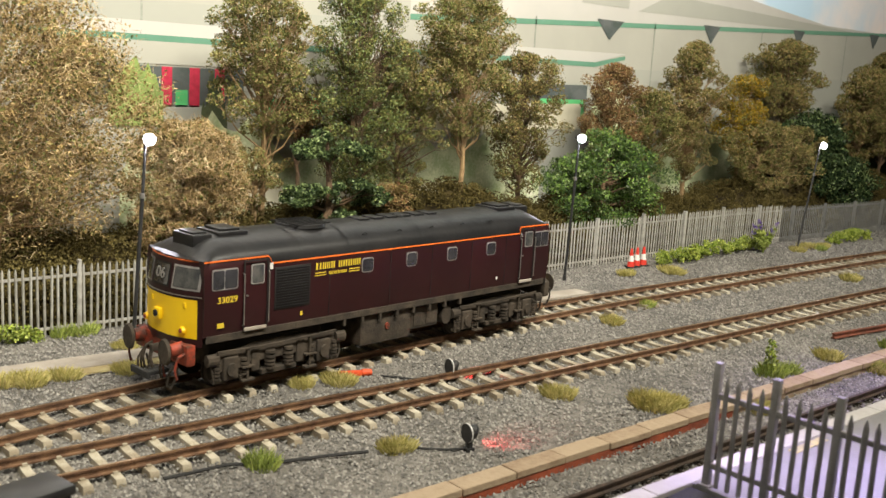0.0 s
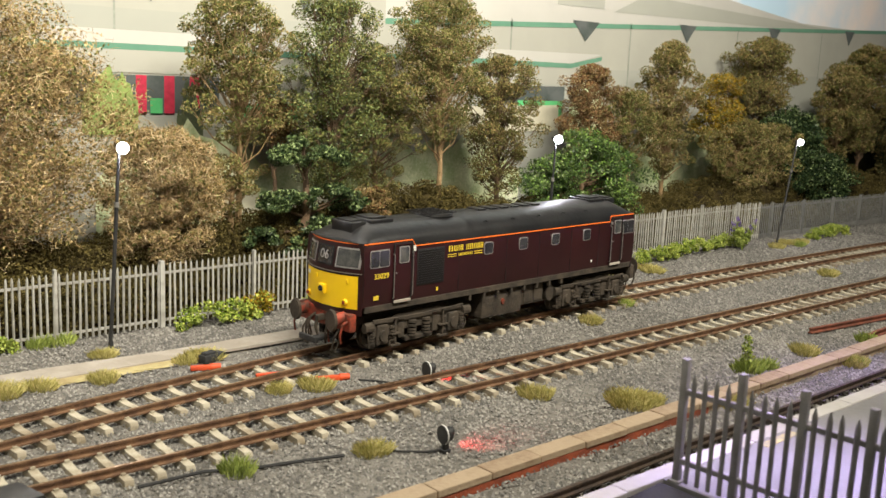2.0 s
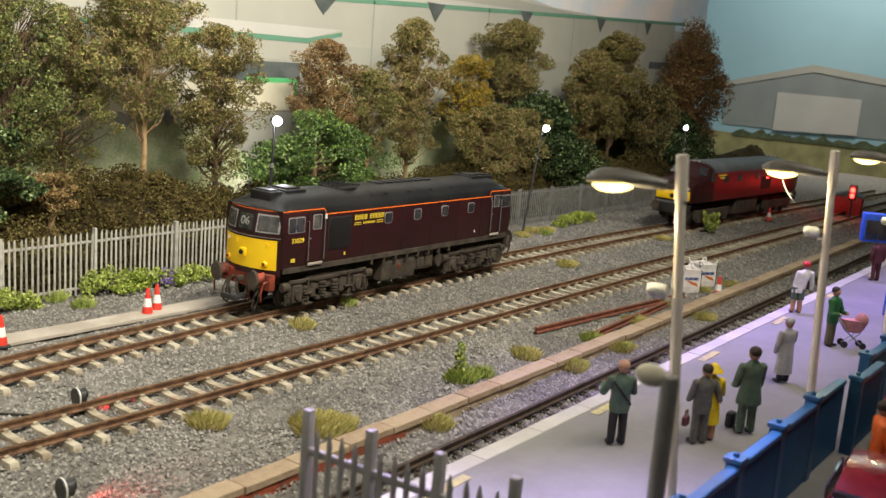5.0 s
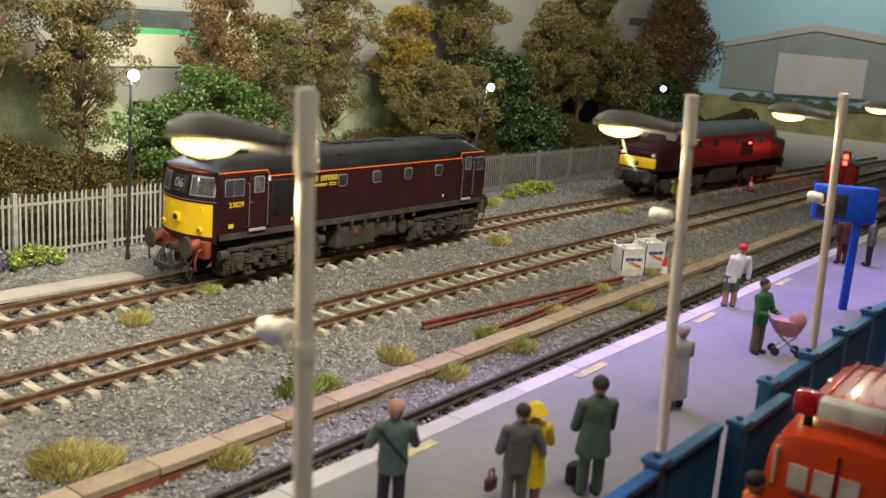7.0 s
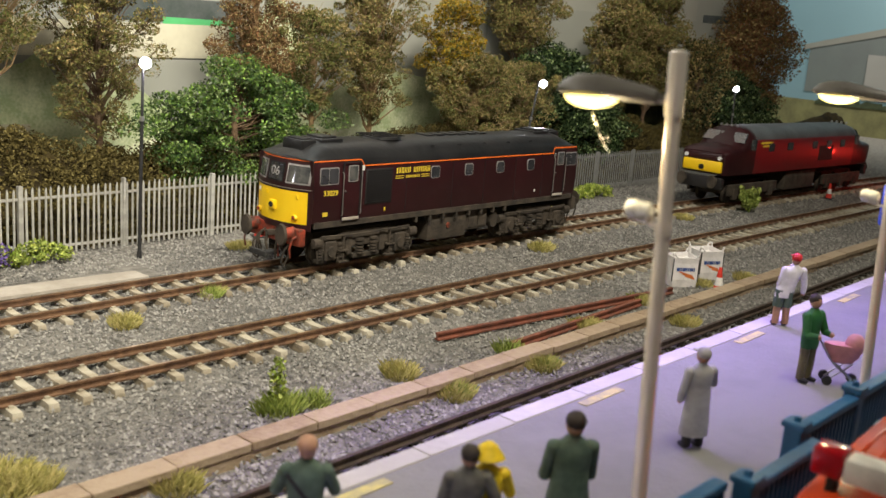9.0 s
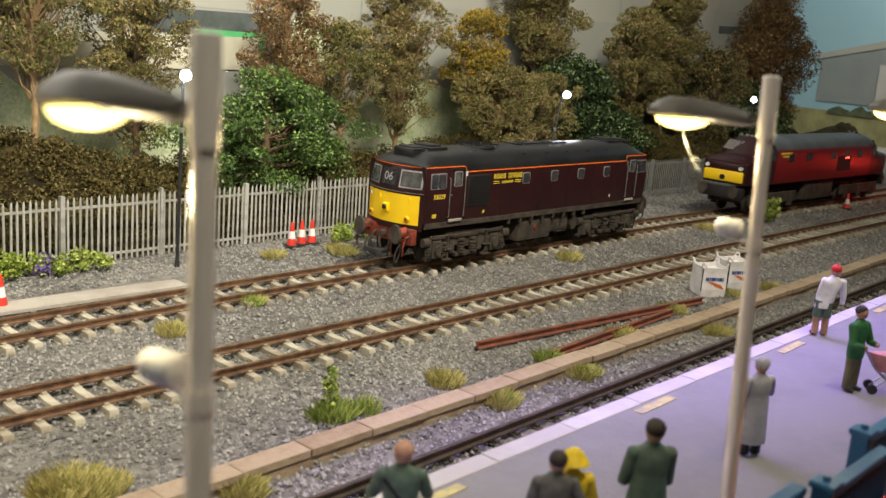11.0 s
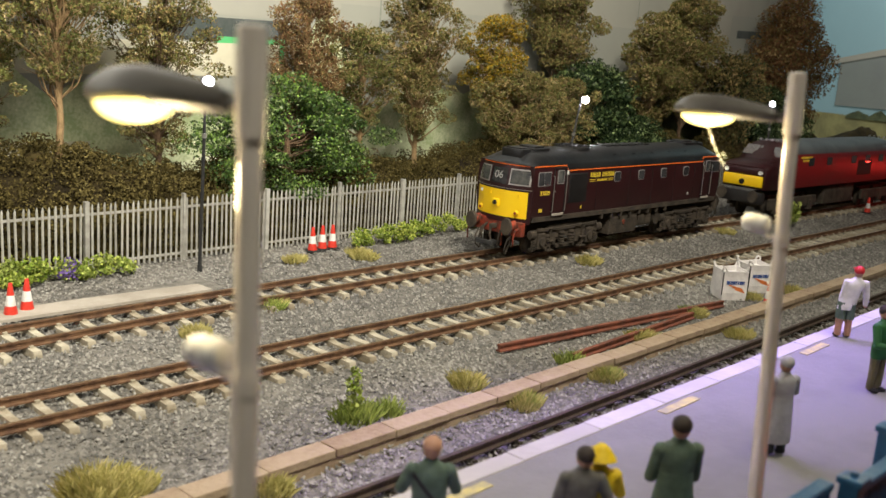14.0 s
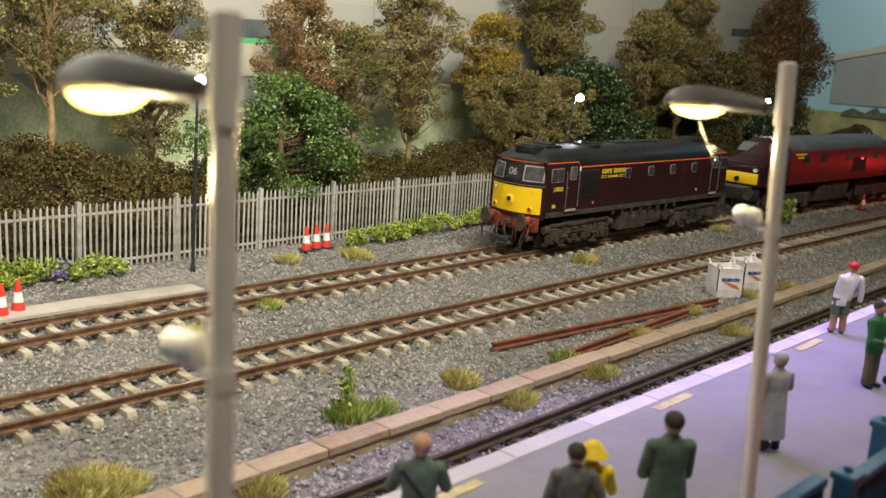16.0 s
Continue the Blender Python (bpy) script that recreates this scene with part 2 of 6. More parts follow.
def part(name, bm, mats, parent=None, label="", smooth=True):
    ob = new(name, finish(bm, mats, smooth, name))
    if parent:
        ob.parent = parent
    if label:
        ob["label"] = label
    return ob


def thing(name, label, category, at=(0, 0, 0), group="", kind="", turn=0):
    ob = new(name)
    ob.empty_display_size = 0.005
    ob.matrix_basis = pose(*[c * MM for c in at], 0, 0, turn)
    return tagged(ob, label, category, group, kind)


def box(bm, x0, x1, y0, y1, z0, z1, bevel=0.0, mat=0, m=None):
    r = bmesh.ops.create_cube(bm, size=1.0)
    t = Matrix.Translation(((x0 + x1) / 2, (y0 + y1) / 2, (z0 + z1) / 2)) @ Matrix.Diagonal((x1 - x0, y1 - y0, z1 - z0, 1))
    bmesh.ops.transform(bm, matrix=(m or Matrix()) @ t, verts=r["verts"])
    faces = list({f for v in r["verts"] for f in v.link_faces})
    for f in faces:
        f.material_index = mat
    if bevel:
        edges = list({e for f in faces for e in f.edges})
        out = bmesh.ops.bevel(bm, geom=edges, offset=bevel, segments=2, affect="EDGES", profile=0.5)
        for f in out["faces"]:
            f.material_index = mat
    return bm


def tube(bm, p0, p1, r0, r1=None, seg=8, mat=0, caps=True):
    p0, p1 = Vector(p0), Vector(p1)
    r1 = r0 if r1 is None else r1
    q = (p1 - p0).to_track_quat("Z", "Y")
    rings = []
    for p, r in ((p0, r0), (p1, r1)):
        rings.append([bm.verts.new(p + q @ Vector((r * math.cos(a), r * math.sin(a), 0))) for a in (2 * math.pi * k / seg for k in range(seg))])
    for k in range(seg):
        f = bm.faces.new((rings[0][k], rings[0][(k + 1) % seg], rings[1][(k + 1) % seg], rings[1][k]))
        f.material_index = mat
    if caps:
        for ring in rings:
            f = bm.faces.new(ring)
            f.material_index = mat
    return bm


def path_tube(bm, points, radii, seg=6, mat=0):
    for (a, b, ra, rb) in zip(points, points[1:], radii, radii[1:]):
        tube(bm, a, b, ra, rb, seg, mat)
    return bm


def ball(bm, c, r, sx=1, sy=1, sz=1, sub=2, mat=0):
    out = bmesh.ops.create_icosphere(bm, subdivisions=sub, radius=1.0)
    bmesh.ops.transform(bm, matrix=Matrix.Translation(c) @ Matrix.Diagonal((r * sx, r * sy, r * sz, 1)), verts=out["verts"])
    for f in {f for v in out["verts"] for f in v.link_faces}:
        f.material_index = mat
    return bm


def loft(bm, rings, mats=None, close=True, caps=True):
    """Rings of equal length joined in order; mats(i, k) names the material of a face."""
    vs = [[bm.verts.new(p) for p in ring] for ring in rings]
    n = len(rings[0])
    for i in range(len(vs) - 1):
        for k in range(n if close else n - 1):
            f = bm.faces.new((vs[i][k], vs[i][(k + 1) % n], vs[i + 1][(k + 1) % n], vs[i + 1][k]))
            if mats:
                f.material_index = mats(i, k)
    if caps:
        bm.faces.new(vs[0])
        bm.faces.new(vs[-1])
    return bm


def quick(verts, quads, tris, name, mats, index=None):
    """A mesh from numpy arrays: verts in metres, faces all triangles or all quads."""
    faces = tris if quads is None else quads
    k = faces.shape[1]
    me = bpy.data.meshes.new(name)
    me.vertices.add(len(verts))
    me.vertices.foreach_set("co", verts.astype(np.float32).ravel())
    me.loops.add(faces.size)
    me.loops.foreach_set("vertex_index", faces.astype(np.int32).ravel())
    me.polygons.add(len(faces))
    me.polygons.foreach_set("loop_start", np.arange(0, faces.size, k, dtype=np.int32))
    if index is not None:
        me.polygons.foreach_set("material_index", index.astype(np.int32))
    me.update(calc_edges=True)
    for m in mats:
        me.materials.append(MATS[m])
    return me


def writing(text, height, depth=0.08, extrude_name="text"):
    """Lettering in the built-in font as a mesh in the xz plane, centred, facing -y; millimetres."""
    cu = bpy.data.curves.new(extrude_name, "FONT")
    cu.body, cu.size, cu.extrude = text, height * 1.38, depth / 2
    cu.align_x, cu.align_y = "CENTER", "CENTER"
    cu.offset = height * 0.012
    ob = bpy.data.objects.new(extrude_name, cu)
    me = bpy.data.meshes.new_from_object(ob)
    bm = bmesh.new()
    bm.from_mesh(me)
    bpy.data.objects.remove(ob)
    bpy.data.meshes.remove(me)
    bm.transform(Matrix.Rotation(radians(90), 4, "X"))
    return bm


# ---------------------------------------------------------------- lines of the layout (millimetres)


BENDS = ([-100, 150, 300, 420, 500, 720, 850, 1000, 1600], [0.1239, 0.1239, 0.070, 0.008, -0.024, -0.029, -0.060, -0.0717, -0.0717])
_xs = np.arange(-100.0, 1601.0, 5.0)
_ys = np.concatenate([[0.0], np.cumsum(5.0 * np.interp(_xs[:-1] + 2.5, *BENDS))])
_ys += 339.9 - np.interp(150.0, _xs, _ys)


def t1(x):
    """Centre line of the far track: a curve that eases into a nearly straight stretch."""
    return float(np.interp(x, _xs, _ys))


def t2(x):
    return 297.5 - 0.033 * (x - 200)


def t3(x):
    return 189.3 - 0.012 * (x - 300)


def wall_line(x):
    return 226.0 - 0.012 * (x - 300)


def edge_line(x):
    return 158.8 - 0.022 * (x - 300)


def fence_line(x):
    return 441.0 - 0.006 * (x - 200) if x < 700 else 438.0 - 0.045 * (x - 700)


PLAT = 27.0
RAIL = 4.5

# ---------------------------------------------------------------- setting
rng = np.random.default_rng(7)


def grid_sheet(name, x0, x1, y0, y1, step, height, mat):
    xs, ys = np.arange(x0, x1 + step, step), np.arange(y0, y1 + step, step)
    gx, gy = np.meshgrid(xs, ys)
    gz = np.array([[height(a, b) for a in xs] for b in ys])
    v = np.stack([gx, gy, gz], -1).reshape(-1, 3) * MM
    n, m = len(xs), len(ys)
    i = (np.arange(m - 1)[:, None] * n + np.arange(n - 1)).ravel()
    return quick(v, np.stack([i, i + 1, i + n + 1, i + n], -1), None, name, [mat])


def ground_height(x, y):
    z = 0.9 * noise.noise((x * 0.04, y * 0.04, 0.3)) + 0.5 * noise.noise((x * 0.3, y * 0.3, 1.7)) - 0.6
    return min(z, 0.7) if y > 160 else min(z, 0.7) - 1.5


ground = new("ground", grid_sheet("ground", -400, 1820, -420, 780, 6.0, ground_height, "ballast_bed"))
tagged(ground, "grey model ballast spread over the layout board", "ground", kind="structure")

# loose stone over the ballast
N = 170000
sx = 60 + 1340 * rng.beta(1.0, 2.2, N)
sy = rng.uniform(165, 447, N)
keep = (sy > wall_line(sx) - 48) & ~((sx < 470) & (sy > 383) & (sy < 403))
sx, sy = sx[keep], sy[keep]
N = len(sx)
size = rng.uniform(0.27, 0.58, N) * (1 + 0.0006 * (sx - 60))
oct_v = np.array([[1, 0, -0.5], [-1, 0, -0.5], [0, 1, -0.5], [0, -1, -0.5], [0, 0, 1]], float)
oct_f = np.array([[0, 2, 4], [2, 1, 4], [1, 3, 4], [3, 0, 4]])
ang = rng.uniform(0, 6.283, N)
jit = 1 + rng.uniform(-0.45, 0.45, (N, 5, 1))
v = oct_v[None] * jit * np.stack([rng.uniform(0.7, 1.3, N), rng.uniform(0.7, 1.3, N), rng.uniform(0.5, 0.9, N)], -1)[:, None]
c, s = np.cos(ang)[:, None], np.sin(ang)[:, None]
v = np.stack([v[..., 0] * c - v[..., 1] * s, v[..., 0] * s + v[..., 1] * c + v[..., 2] * 0.4, v[..., 2] - v[..., 0] * 0.3], -1) * size[:, None, None]
sz = rng.uniform(-0.5, 0.6, N)
v += np.stack([sx, sy, sz], -1)[:, None]
f = (oct_f[None] + 5 * np.arange(N)[:, None, None]).reshape(-1, 3)
stones = new("ballast_stones", quick(v.reshape(-1, 3) * MM, None, f, "ballast_stones", ["ballast_stone"]))
tagged(stones, "loose grey and buff ballast chippings around the tracks", "ballast", kind="stuff")

# concrete walkway with a sandy edge
bm = bmesh.new()
loft(bm, [[(x, 404 - 0.035 * (x - 140) + 0.8 * math.sin(x * 0.05), 0.3), (x, 404 - 0.035 * (x - 140) + 0.8 * math.sin(x * 0.05), 1.5),
           (x, 390 - 0.028 * (x - 140), 1.5), (x, 390 - 0.028 * (x - 140), 0.3)] for x in range(20, 461, 8)])
tagged(part("walkway", bm, "path_concrete", smooth=False), "worn concrete walkway strip beside the far track", "path", kind="structure")
bm = bmesh.new()
loft(bm, [[(x, 390 - 0.028 * (x - 140), 0.2), (x, 390 - 0.028 * (x - 140), 1.0), (x, 385.5 - 0.026 * (x - 140) + 1.5 * math.sin(x * 0.21), 0.9),
           (x, 384 - 0.026 * (x - 140), 0.2)] for x in range(20, 240, 4)])
tagged(part("walkway_edge", bm, "sand_edge", smooth=False), "sandy yellow edge along the walkway", "path edge", kind="structure")


# ---------------------------------------------------------------- track
def sleeper_mesh(mat="sleeper_concrete"):
    bm = bmesh.new()
    w, l = 1.65, 15.6
    pts = [(-l, 1.0), (-l + 0.5, 2.2), (-9.5, 2.4), (-5.5, 1.7), (5.5, 1.7), (9.5, 2.4), (l - 0.5, 2.2), (l, 1.0)]
    loft(bm, [[(-w, y, -0.3), (-w * 0.85, y, z), (w * 0.85, y, z), (w, y, -0.3)] for y, z in pts])
    for side in (-9.4, 9.4):
        for d in (-1.5, 1.5):
            box(bm, -0.7, 0.7, side + d - 0.45, side + d + 0.45, 2.2, 3.0)
    return finish(bm, mat, False, "sleeper")


def track(name, line, x0, x1, label, rail_mat, top_mat, pitch, sleeper, sink=0.5):
    root = thing(name, label, "railway track", kind="structure")
    for side, sgn in (("far", 1), ("near", -1)):
        prof = [(-1.25, 1.9), (-1.25, 2.3), (-0.4, 2.6), (-0.4, 3.6), (-0.68, 3.8), (-0.68, 4.4), (-0.5, 4.5), (0.5, 4.5), (0.68, 4.4), (0.68, 3.8), (0.4, 3.6), (0.4, 2.6), (1.25, 2.3), (1.25, 1.9)]
        bm = bmesh.new()
        rings = []
        for x in np.arange(x0, x1 + 1, 15):
            sl = (line(x + 5) - line(x - 5)) / 10
            rings.append([(x - dy * sl, line(x) + sgn * 9.3 + dy, z) for dy, z in prof])
        loft(bm, rings, lambda i, k: 1 if k in (6,) else 0)
        part("rail", bm, [rail_mat, top_mat], root, "rusty rail with a worn running surface", smooth=False)
    r = random.Random(3)
    x = x0 + 3
    while x < x1:
        ob = new("sleeper", sleeper)
        ob.parent = root
        a = math.degrees(math.atan((line(x + 5) - line(x - 5)) / 10))
        ob.matrix_basis = pose(x * MM, line(x) * MM, (r.uniform(-0.25, 0.15) - sink) * MM, 0, 0, a + r.uniform(-1.2, 1.2))
        x += pitch + r.uniform(-0.25, 0.25)
    return root


SLEEPER = sleeper_mesh()
track("far_track", t1, -60, 1500, "rusty model railway track on pale concrete sleepers", "rail_rust", "rail_top", 9.8, SLEEPER)
track("middle_track", t2, -60, 1500, "rusty model railway track on pale concrete sleepers beside the far track", "rail_rust", "rail_top", 9.8, SLEEPER)
track("platform_track", t3, 60, 1100, "dark grimy model railway track alongside the platform", "rail_dark", "rail_dark", 9.8, sleeper_mesh("sleeper_dark"), 1.7)

# low wall of coping stones beside the platform track
root = thing("trackside_wall", "low weathered wall of buff coping stones over red brick", "wall", kind="structure")
bm = bmesh.new()
loft(bm, [[(x, wall_line(x) - 0.5, -2.5), (x, wall_line(x) - 0.5, 2.2), (x, wall_line(x) - 7.0, 2.2), (x, wall_line(x) - 7.0, -2.5)] for x in range(60, 351, 10)])
part("base_course", bm, "wall_red", root, "dark red brick base course", smooth=False)
bm = bmesh.new()
loft(bm, [[(x, wall_line(x) - 0.5, -2.5), (x, wall_line(x) - 0.5, 2.2), (x, wall_line(x) - 6.6, 2.2), (x, wall_line(x) - 6.6, -2.5)] for x in range(350, 1101, 10)])
part("base_course", bm, "wall_brick", root, "buff brick base course", smooth=False)
bm = bmesh.new()
box(bm, 0.15, 21.7, -7.2, 0, 2.2, 4.6, 0.3)
coping = finish(bm, "wall_brick", False, "coping_stone")
for k in range(48):
    x = 60 + k * 21.8
    ob = new("coping_stone", coping)
    ob.parent = root
    ob.matrix_basis = pose(x * MM, (wall_line(x) + 0.2 * math.sin(k * 2.3)) * MM, 0.1 * math.sin(k * 1.7) * MM, 0, 0, -0.69 + 0.3 * math.sin(k))

# ---------------------------------------------------------------- platform
root = thing("platform", "grey tarmac station platform with a white edge and worn yellow marks", "platform", kind="structure")
bm = bmesh.new()
loft(bm, [[(x, edge_line(x) - 4.0, -1.0), (x, edge_line(x) - 4.0, PLAT - 0.4), (x, edge_line(x) - 4.1, PLAT), (x, 40, PLAT), (x, 40, -1.0)] for x in range(227, 1108, 20)])
part("surface", bm, "platform_grey", root, smooth=False)
bm = bmesh.new()
box(bm, 0.1, 27.4, -5.2, 0, PLAT - 2.6, PLAT + 0.35, 0.3)
slab = finish(bm, "platform_white", False, "edge_slab")
for k in range(33):
    x = 186 + k * 27.6
    ob = new("edge_slab", slab)
    ob.parent = root
    ob.matrix_basis = pose(x * MM, edge_line(x) * MM, 0, 0, 0, -1.72)
for k in range(9):
    x = 268 + k * 80
    bm = bmesh.new()
    box(bm, x, x + 17, edge_line(x) - 9.2, edge_line(x) - 6.6, PLAT + 0.05, PLAT + 0.22)
    part("yellow_mark", bm, "paint_yellow", root, "worn yellow painted stripe", smooth=False)
bm = bmesh.new()
loft(bm, [[(x, edge_line(x) - 5, -1), (x, edge_line(x) - 5, 20 + 6.4 * (x - 100) / 126), (x, 60, 20 + 6.4 * (x - 100) / 126), (x, 60, -1)] for x in range(100, 227, 6)])
part("ramp", bm, "rubber_black", root, "dark rough platform end ramp", smooth=False)
# the road behind the platform
bm = bmesh.new()
box(bm, -400, 1106, -420, 39.9, -1.0, PLAT - 0.2)
tagged(part("road", bm, "tarmac", smooth=False), "dark tarmac forecourt behind the platform fence", "road", kind="structure")

# ---------------------------------------------------------------- palisade fence
fence = thing("palisade_fence", "galvanised palisade fence between the tracks and the trees", "fence")


def pale_mesh(h, w=0.56, mat="galvanised"):
    bm = bmesh.new()
    prof = [(-w, 0), (-w * 0.45, -0.55), (w * 0.45, -0.55), (w, 0), (w * 0.45, -0.2), (-w * 0.45, -0.2)]
    loft(bm, [[(a, b, z) for a, b in prof] for z in (0.5, h - 1.6)] + [[(a * 0.35, b * 0.6 - 0.1, h) for a, b in prof]])
    return finish(bm, mat, False, "pale")


PALE = pale_mesh(30.8)
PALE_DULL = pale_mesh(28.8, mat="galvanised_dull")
r = random.Random(5)
PITCH = 2.83
for k in range(248):
    x = 60.0 + PITCH * k
    ob = new("pale", PALE)
    ob.parent = fence
    ob.matrix_basis = pose(x * MM, (fence_line(x) - 0.8) * MM, r.uniform(-0.3, 0.3) * MM, r.uniform(-0.6, 0.6), r.uniform(-0.8, 0.8), 0)
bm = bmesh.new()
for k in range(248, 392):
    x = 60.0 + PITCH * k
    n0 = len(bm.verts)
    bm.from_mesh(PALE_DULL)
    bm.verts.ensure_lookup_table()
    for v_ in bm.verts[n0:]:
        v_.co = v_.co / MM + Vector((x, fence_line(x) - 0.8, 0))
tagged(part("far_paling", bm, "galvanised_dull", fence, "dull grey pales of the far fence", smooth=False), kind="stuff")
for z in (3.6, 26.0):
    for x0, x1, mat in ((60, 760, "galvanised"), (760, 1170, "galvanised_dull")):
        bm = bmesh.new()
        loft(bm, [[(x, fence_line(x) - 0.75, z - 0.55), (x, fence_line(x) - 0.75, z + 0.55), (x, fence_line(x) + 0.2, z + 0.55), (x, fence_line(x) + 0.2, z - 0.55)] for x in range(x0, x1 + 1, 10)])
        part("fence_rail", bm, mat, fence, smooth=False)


def post_mesh(w, h, mat):
    bm = bmesh.new()
    box(bm, -w, w, -1.9, 0.5, 0, h, 0.2)
    return finish(bm, mat, False, "fence_post")


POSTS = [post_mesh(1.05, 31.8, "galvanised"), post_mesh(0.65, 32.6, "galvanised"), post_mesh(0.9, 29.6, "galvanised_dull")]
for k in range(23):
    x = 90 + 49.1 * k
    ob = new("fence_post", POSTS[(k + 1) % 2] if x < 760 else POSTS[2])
    ob.parent = fence
    ob.matrix_basis = pose(x * MM, (fence_line(x) + 0.3) * MM, 0)

# ---------------------------------------------------------------- planted bank and backdrop


def bank_height(x, y):
    u = max(0.0, min(1.0, (y - 444) / 24.0)) ** 0.8
    u *= 1 - 0.34 * max(0.0, min(1.0, (y - 472) / 40.0))
    return -1.0 + 55 * u * (0.75 + 0.35 * noise.noise((x * 0.012, y * 0.02, 4.0))) + 4 * u * noise.noise((x * 0.08, y * 0.08, 2.0))


bank = new("bank", grid_sheet("bank", -100, 1500, 444, 516, 4.0, bank_height, "soil"))
tagged(bank, "dark earth bank rising behind the fence", "bank", kind="structure")


def flakes(centres, radii, per, size, seed, squash=1.0, fold=0.35, thin=0.6, shell=0.25):
    """Small folded leaves round the centres: vertex and face arrays in millimetres."""
    g = np.random.default_rng(seed)
    n = len(centres) * per
    d = g.normal(size=(n, 3))
    d /= np.linalg.norm(d, axis=1)[:, None]
    rad = np.repeat(radii, per) * g.uniform(shell, 1.0, n) ** 0.5
    p = np.repeat(np.asarray(centres, float), per, 0) + d * rad[:, None] * np.array([1, 1, squash])
    a = g.normal(size=(n, 3))
    a /= np.linalg.norm(a, axis=1)[:, None]
    b = np.cross(a, g.normal(size=(n, 3)))
    b /= np.linalg.norm(b, axis=1)[:, None]
    nn = np.cross(a, b)
    s = (size * g.uniform(0.6, 1.35, n))[:, None]
    v = np.stack([p - a * s, p - b * s * thin + nn * s * fold, p + a * s, p + b * s * thin + nn * s * fold], 1)
    f = np.arange(4 * n).reshape(n, 4)
    return v.reshape(-1, 3), f


g = np.random.default_rng(11)
NC = 5200
cx = 50 + 1250 * g.beta(1.0, 1.7, NC)
cy = 445 + 52 * g.beta(1.0, 1.5, NC)
cz = np.array([bank_height(a, b) for a, b in zip(cx, cy)]) + g.uniform(-1, 7, NC)
lump = g.uniform(2.6, 6.2, NC)
v, f = flakes(np.stack([cx, cy, cz], -1), lump, 54, 0.72, 12, 0.85, shell=0.72)
scrub = new("undergrowth", quick(v * MM, f, None, "undergrowth", ["bank_scrub"]))
tagged(scrub, "dense brown-green scatter undergrowth on the bank", "undergrowth", kind="stuff")


def tree(x, y, h, w, zb, leaves, label, seed, name="tree", clumps=70, per=55, leaf=1.0, trunk_r=1.5, bark="bark", lean=0.0, base=None, twigs=1.0, second=None, flat=0.75, pads=()):
    """Tapered trunk, limbs and twigs with a crown of small leaves in uneven clumps."""
    r = random.Random(seed)
    z0 = bank_height(x, y) - 1 if base is None else base
    root = thing(name, label, "tree" if name != "shrub" else "shrub", (x, y, z0))
    h, zb = h - z0, zb - z0
    bm = bmesh.new()
    pts, rad = [], []
    for k in range(8):
        u = k / 7
        pts.append(Vector((lean * u + r.uniform(-1, 1) * 1.4 * (k > 0), r.uniform(-1, 1) * 1.2 * (k > 0), h * 0.92 * u - (1 if k == 0 else 0))))
        rad.append(trunk_r * (1.25 - u * 1.1))
    path_tube(bm, pts, rad, 7)
    centres = []
    rc = (h - zb) / 2
    column = name == "tree" and w < 90
    for k in range(int(clumps * 1.7) if column else clumps):
        if column:
            az = r.uniform(-1, 1)
            if az < -0.35 and r.random() < 0.4:
                az = r.uniform(-0.35, 1)
            ang, out = r.uniform(0, 6.283), math.sqrt(r.uniform(0.03, 1))
            wz = (1 - abs(az) ** 4) ** 0.5 * (0.88 + 0.10 * az) * (1 + 0.8 * noise.noise((math.cos(ang) * 0.9 + seed * 3.7, math.sin(ang) * 0.9, az * 2.4)))
            a = Vector((math.cos(ang) * out, math.sin(ang) * out, az))
            wob = 1.12
        else:
            while True:
                a = Vector((r.uniform(-1, 1), r.uniform(-1, 1), r.uniform(-1, 1)))
                if a.length < 1 and a.length > 0.25:
                    break
            wz = 1.08 - 0.42 * max(0, a.z) ** 1.5 - 0.12 * max(0, -a.z)
            wob = 1.02 + 0.55 * noise.noise((a.x * 1.5 + seed * 3.7, a.y * 1.5, a.z * 2.6))
        c = Vector((a.x * w / 2 * wz * wob + lean * 0.8, a.y * min(w / 2, 22) * wz, zb + rc + a.z * max(rc - 4, rc * 0.8) * (0.97 + 0.06 * r.random())))
        if pads:
            px_, pz_, pr_ = pads[k % len(pads)]
            ang, out = r.uniform(0, 6.283), math.sqrt(r.random()) * pr_
            c = Vector((px_ + out * math.cos(ang), out * 0.7 * math.sin(ang) - 4, pz_ - z0 + pr_ * 0.42 * (1 - (out / pr_) ** 2) + r.uniform(-3, 2)))
        centres.append(c)
        if r.random() < (0.12 if pads else 0.42):
            u = max(0.12, min(0.95, (c.z / h) * 0.75 - 0.05))
            s = pts[min(7, int(u * 7))].lerp(pts[min(7, int(u * 7) + 1)], u * 7 % 1)
            mid = s.lerp(c, 0.5) + Vector((r.uniform(-2, 2), r.uniform(-2, 2), r.uniform(-4, 1)))
            t0 = trunk_r * 0.34 * (1.1 - u)
            path_tube(bm, [s, mid, c], [t0 + 0.16, t0 * 0.6 + 0.12, 0.12], 4)
            for _ in range(int(3 * twigs)):
                e = c + Vector((r.uniform(-1, 1), r.uniform(-1, 1), r.uniform(-0.8, 0.8))) * 6
                path_tube(bm, [mid.lerp(c, 0.6), e], [0.2, 0.08], 3)
    part("trunk", bm, bark, root, smooth=True)
    rr = [r.uniform(2.6, 5.0) for _ in centres] if pads else [r.uniform(0.5, 1.3) * w * 0.062 + 1.9 if column else r.uniform(0.5, 1.3) * w * 0.085 + 2.4 for _ in centres]
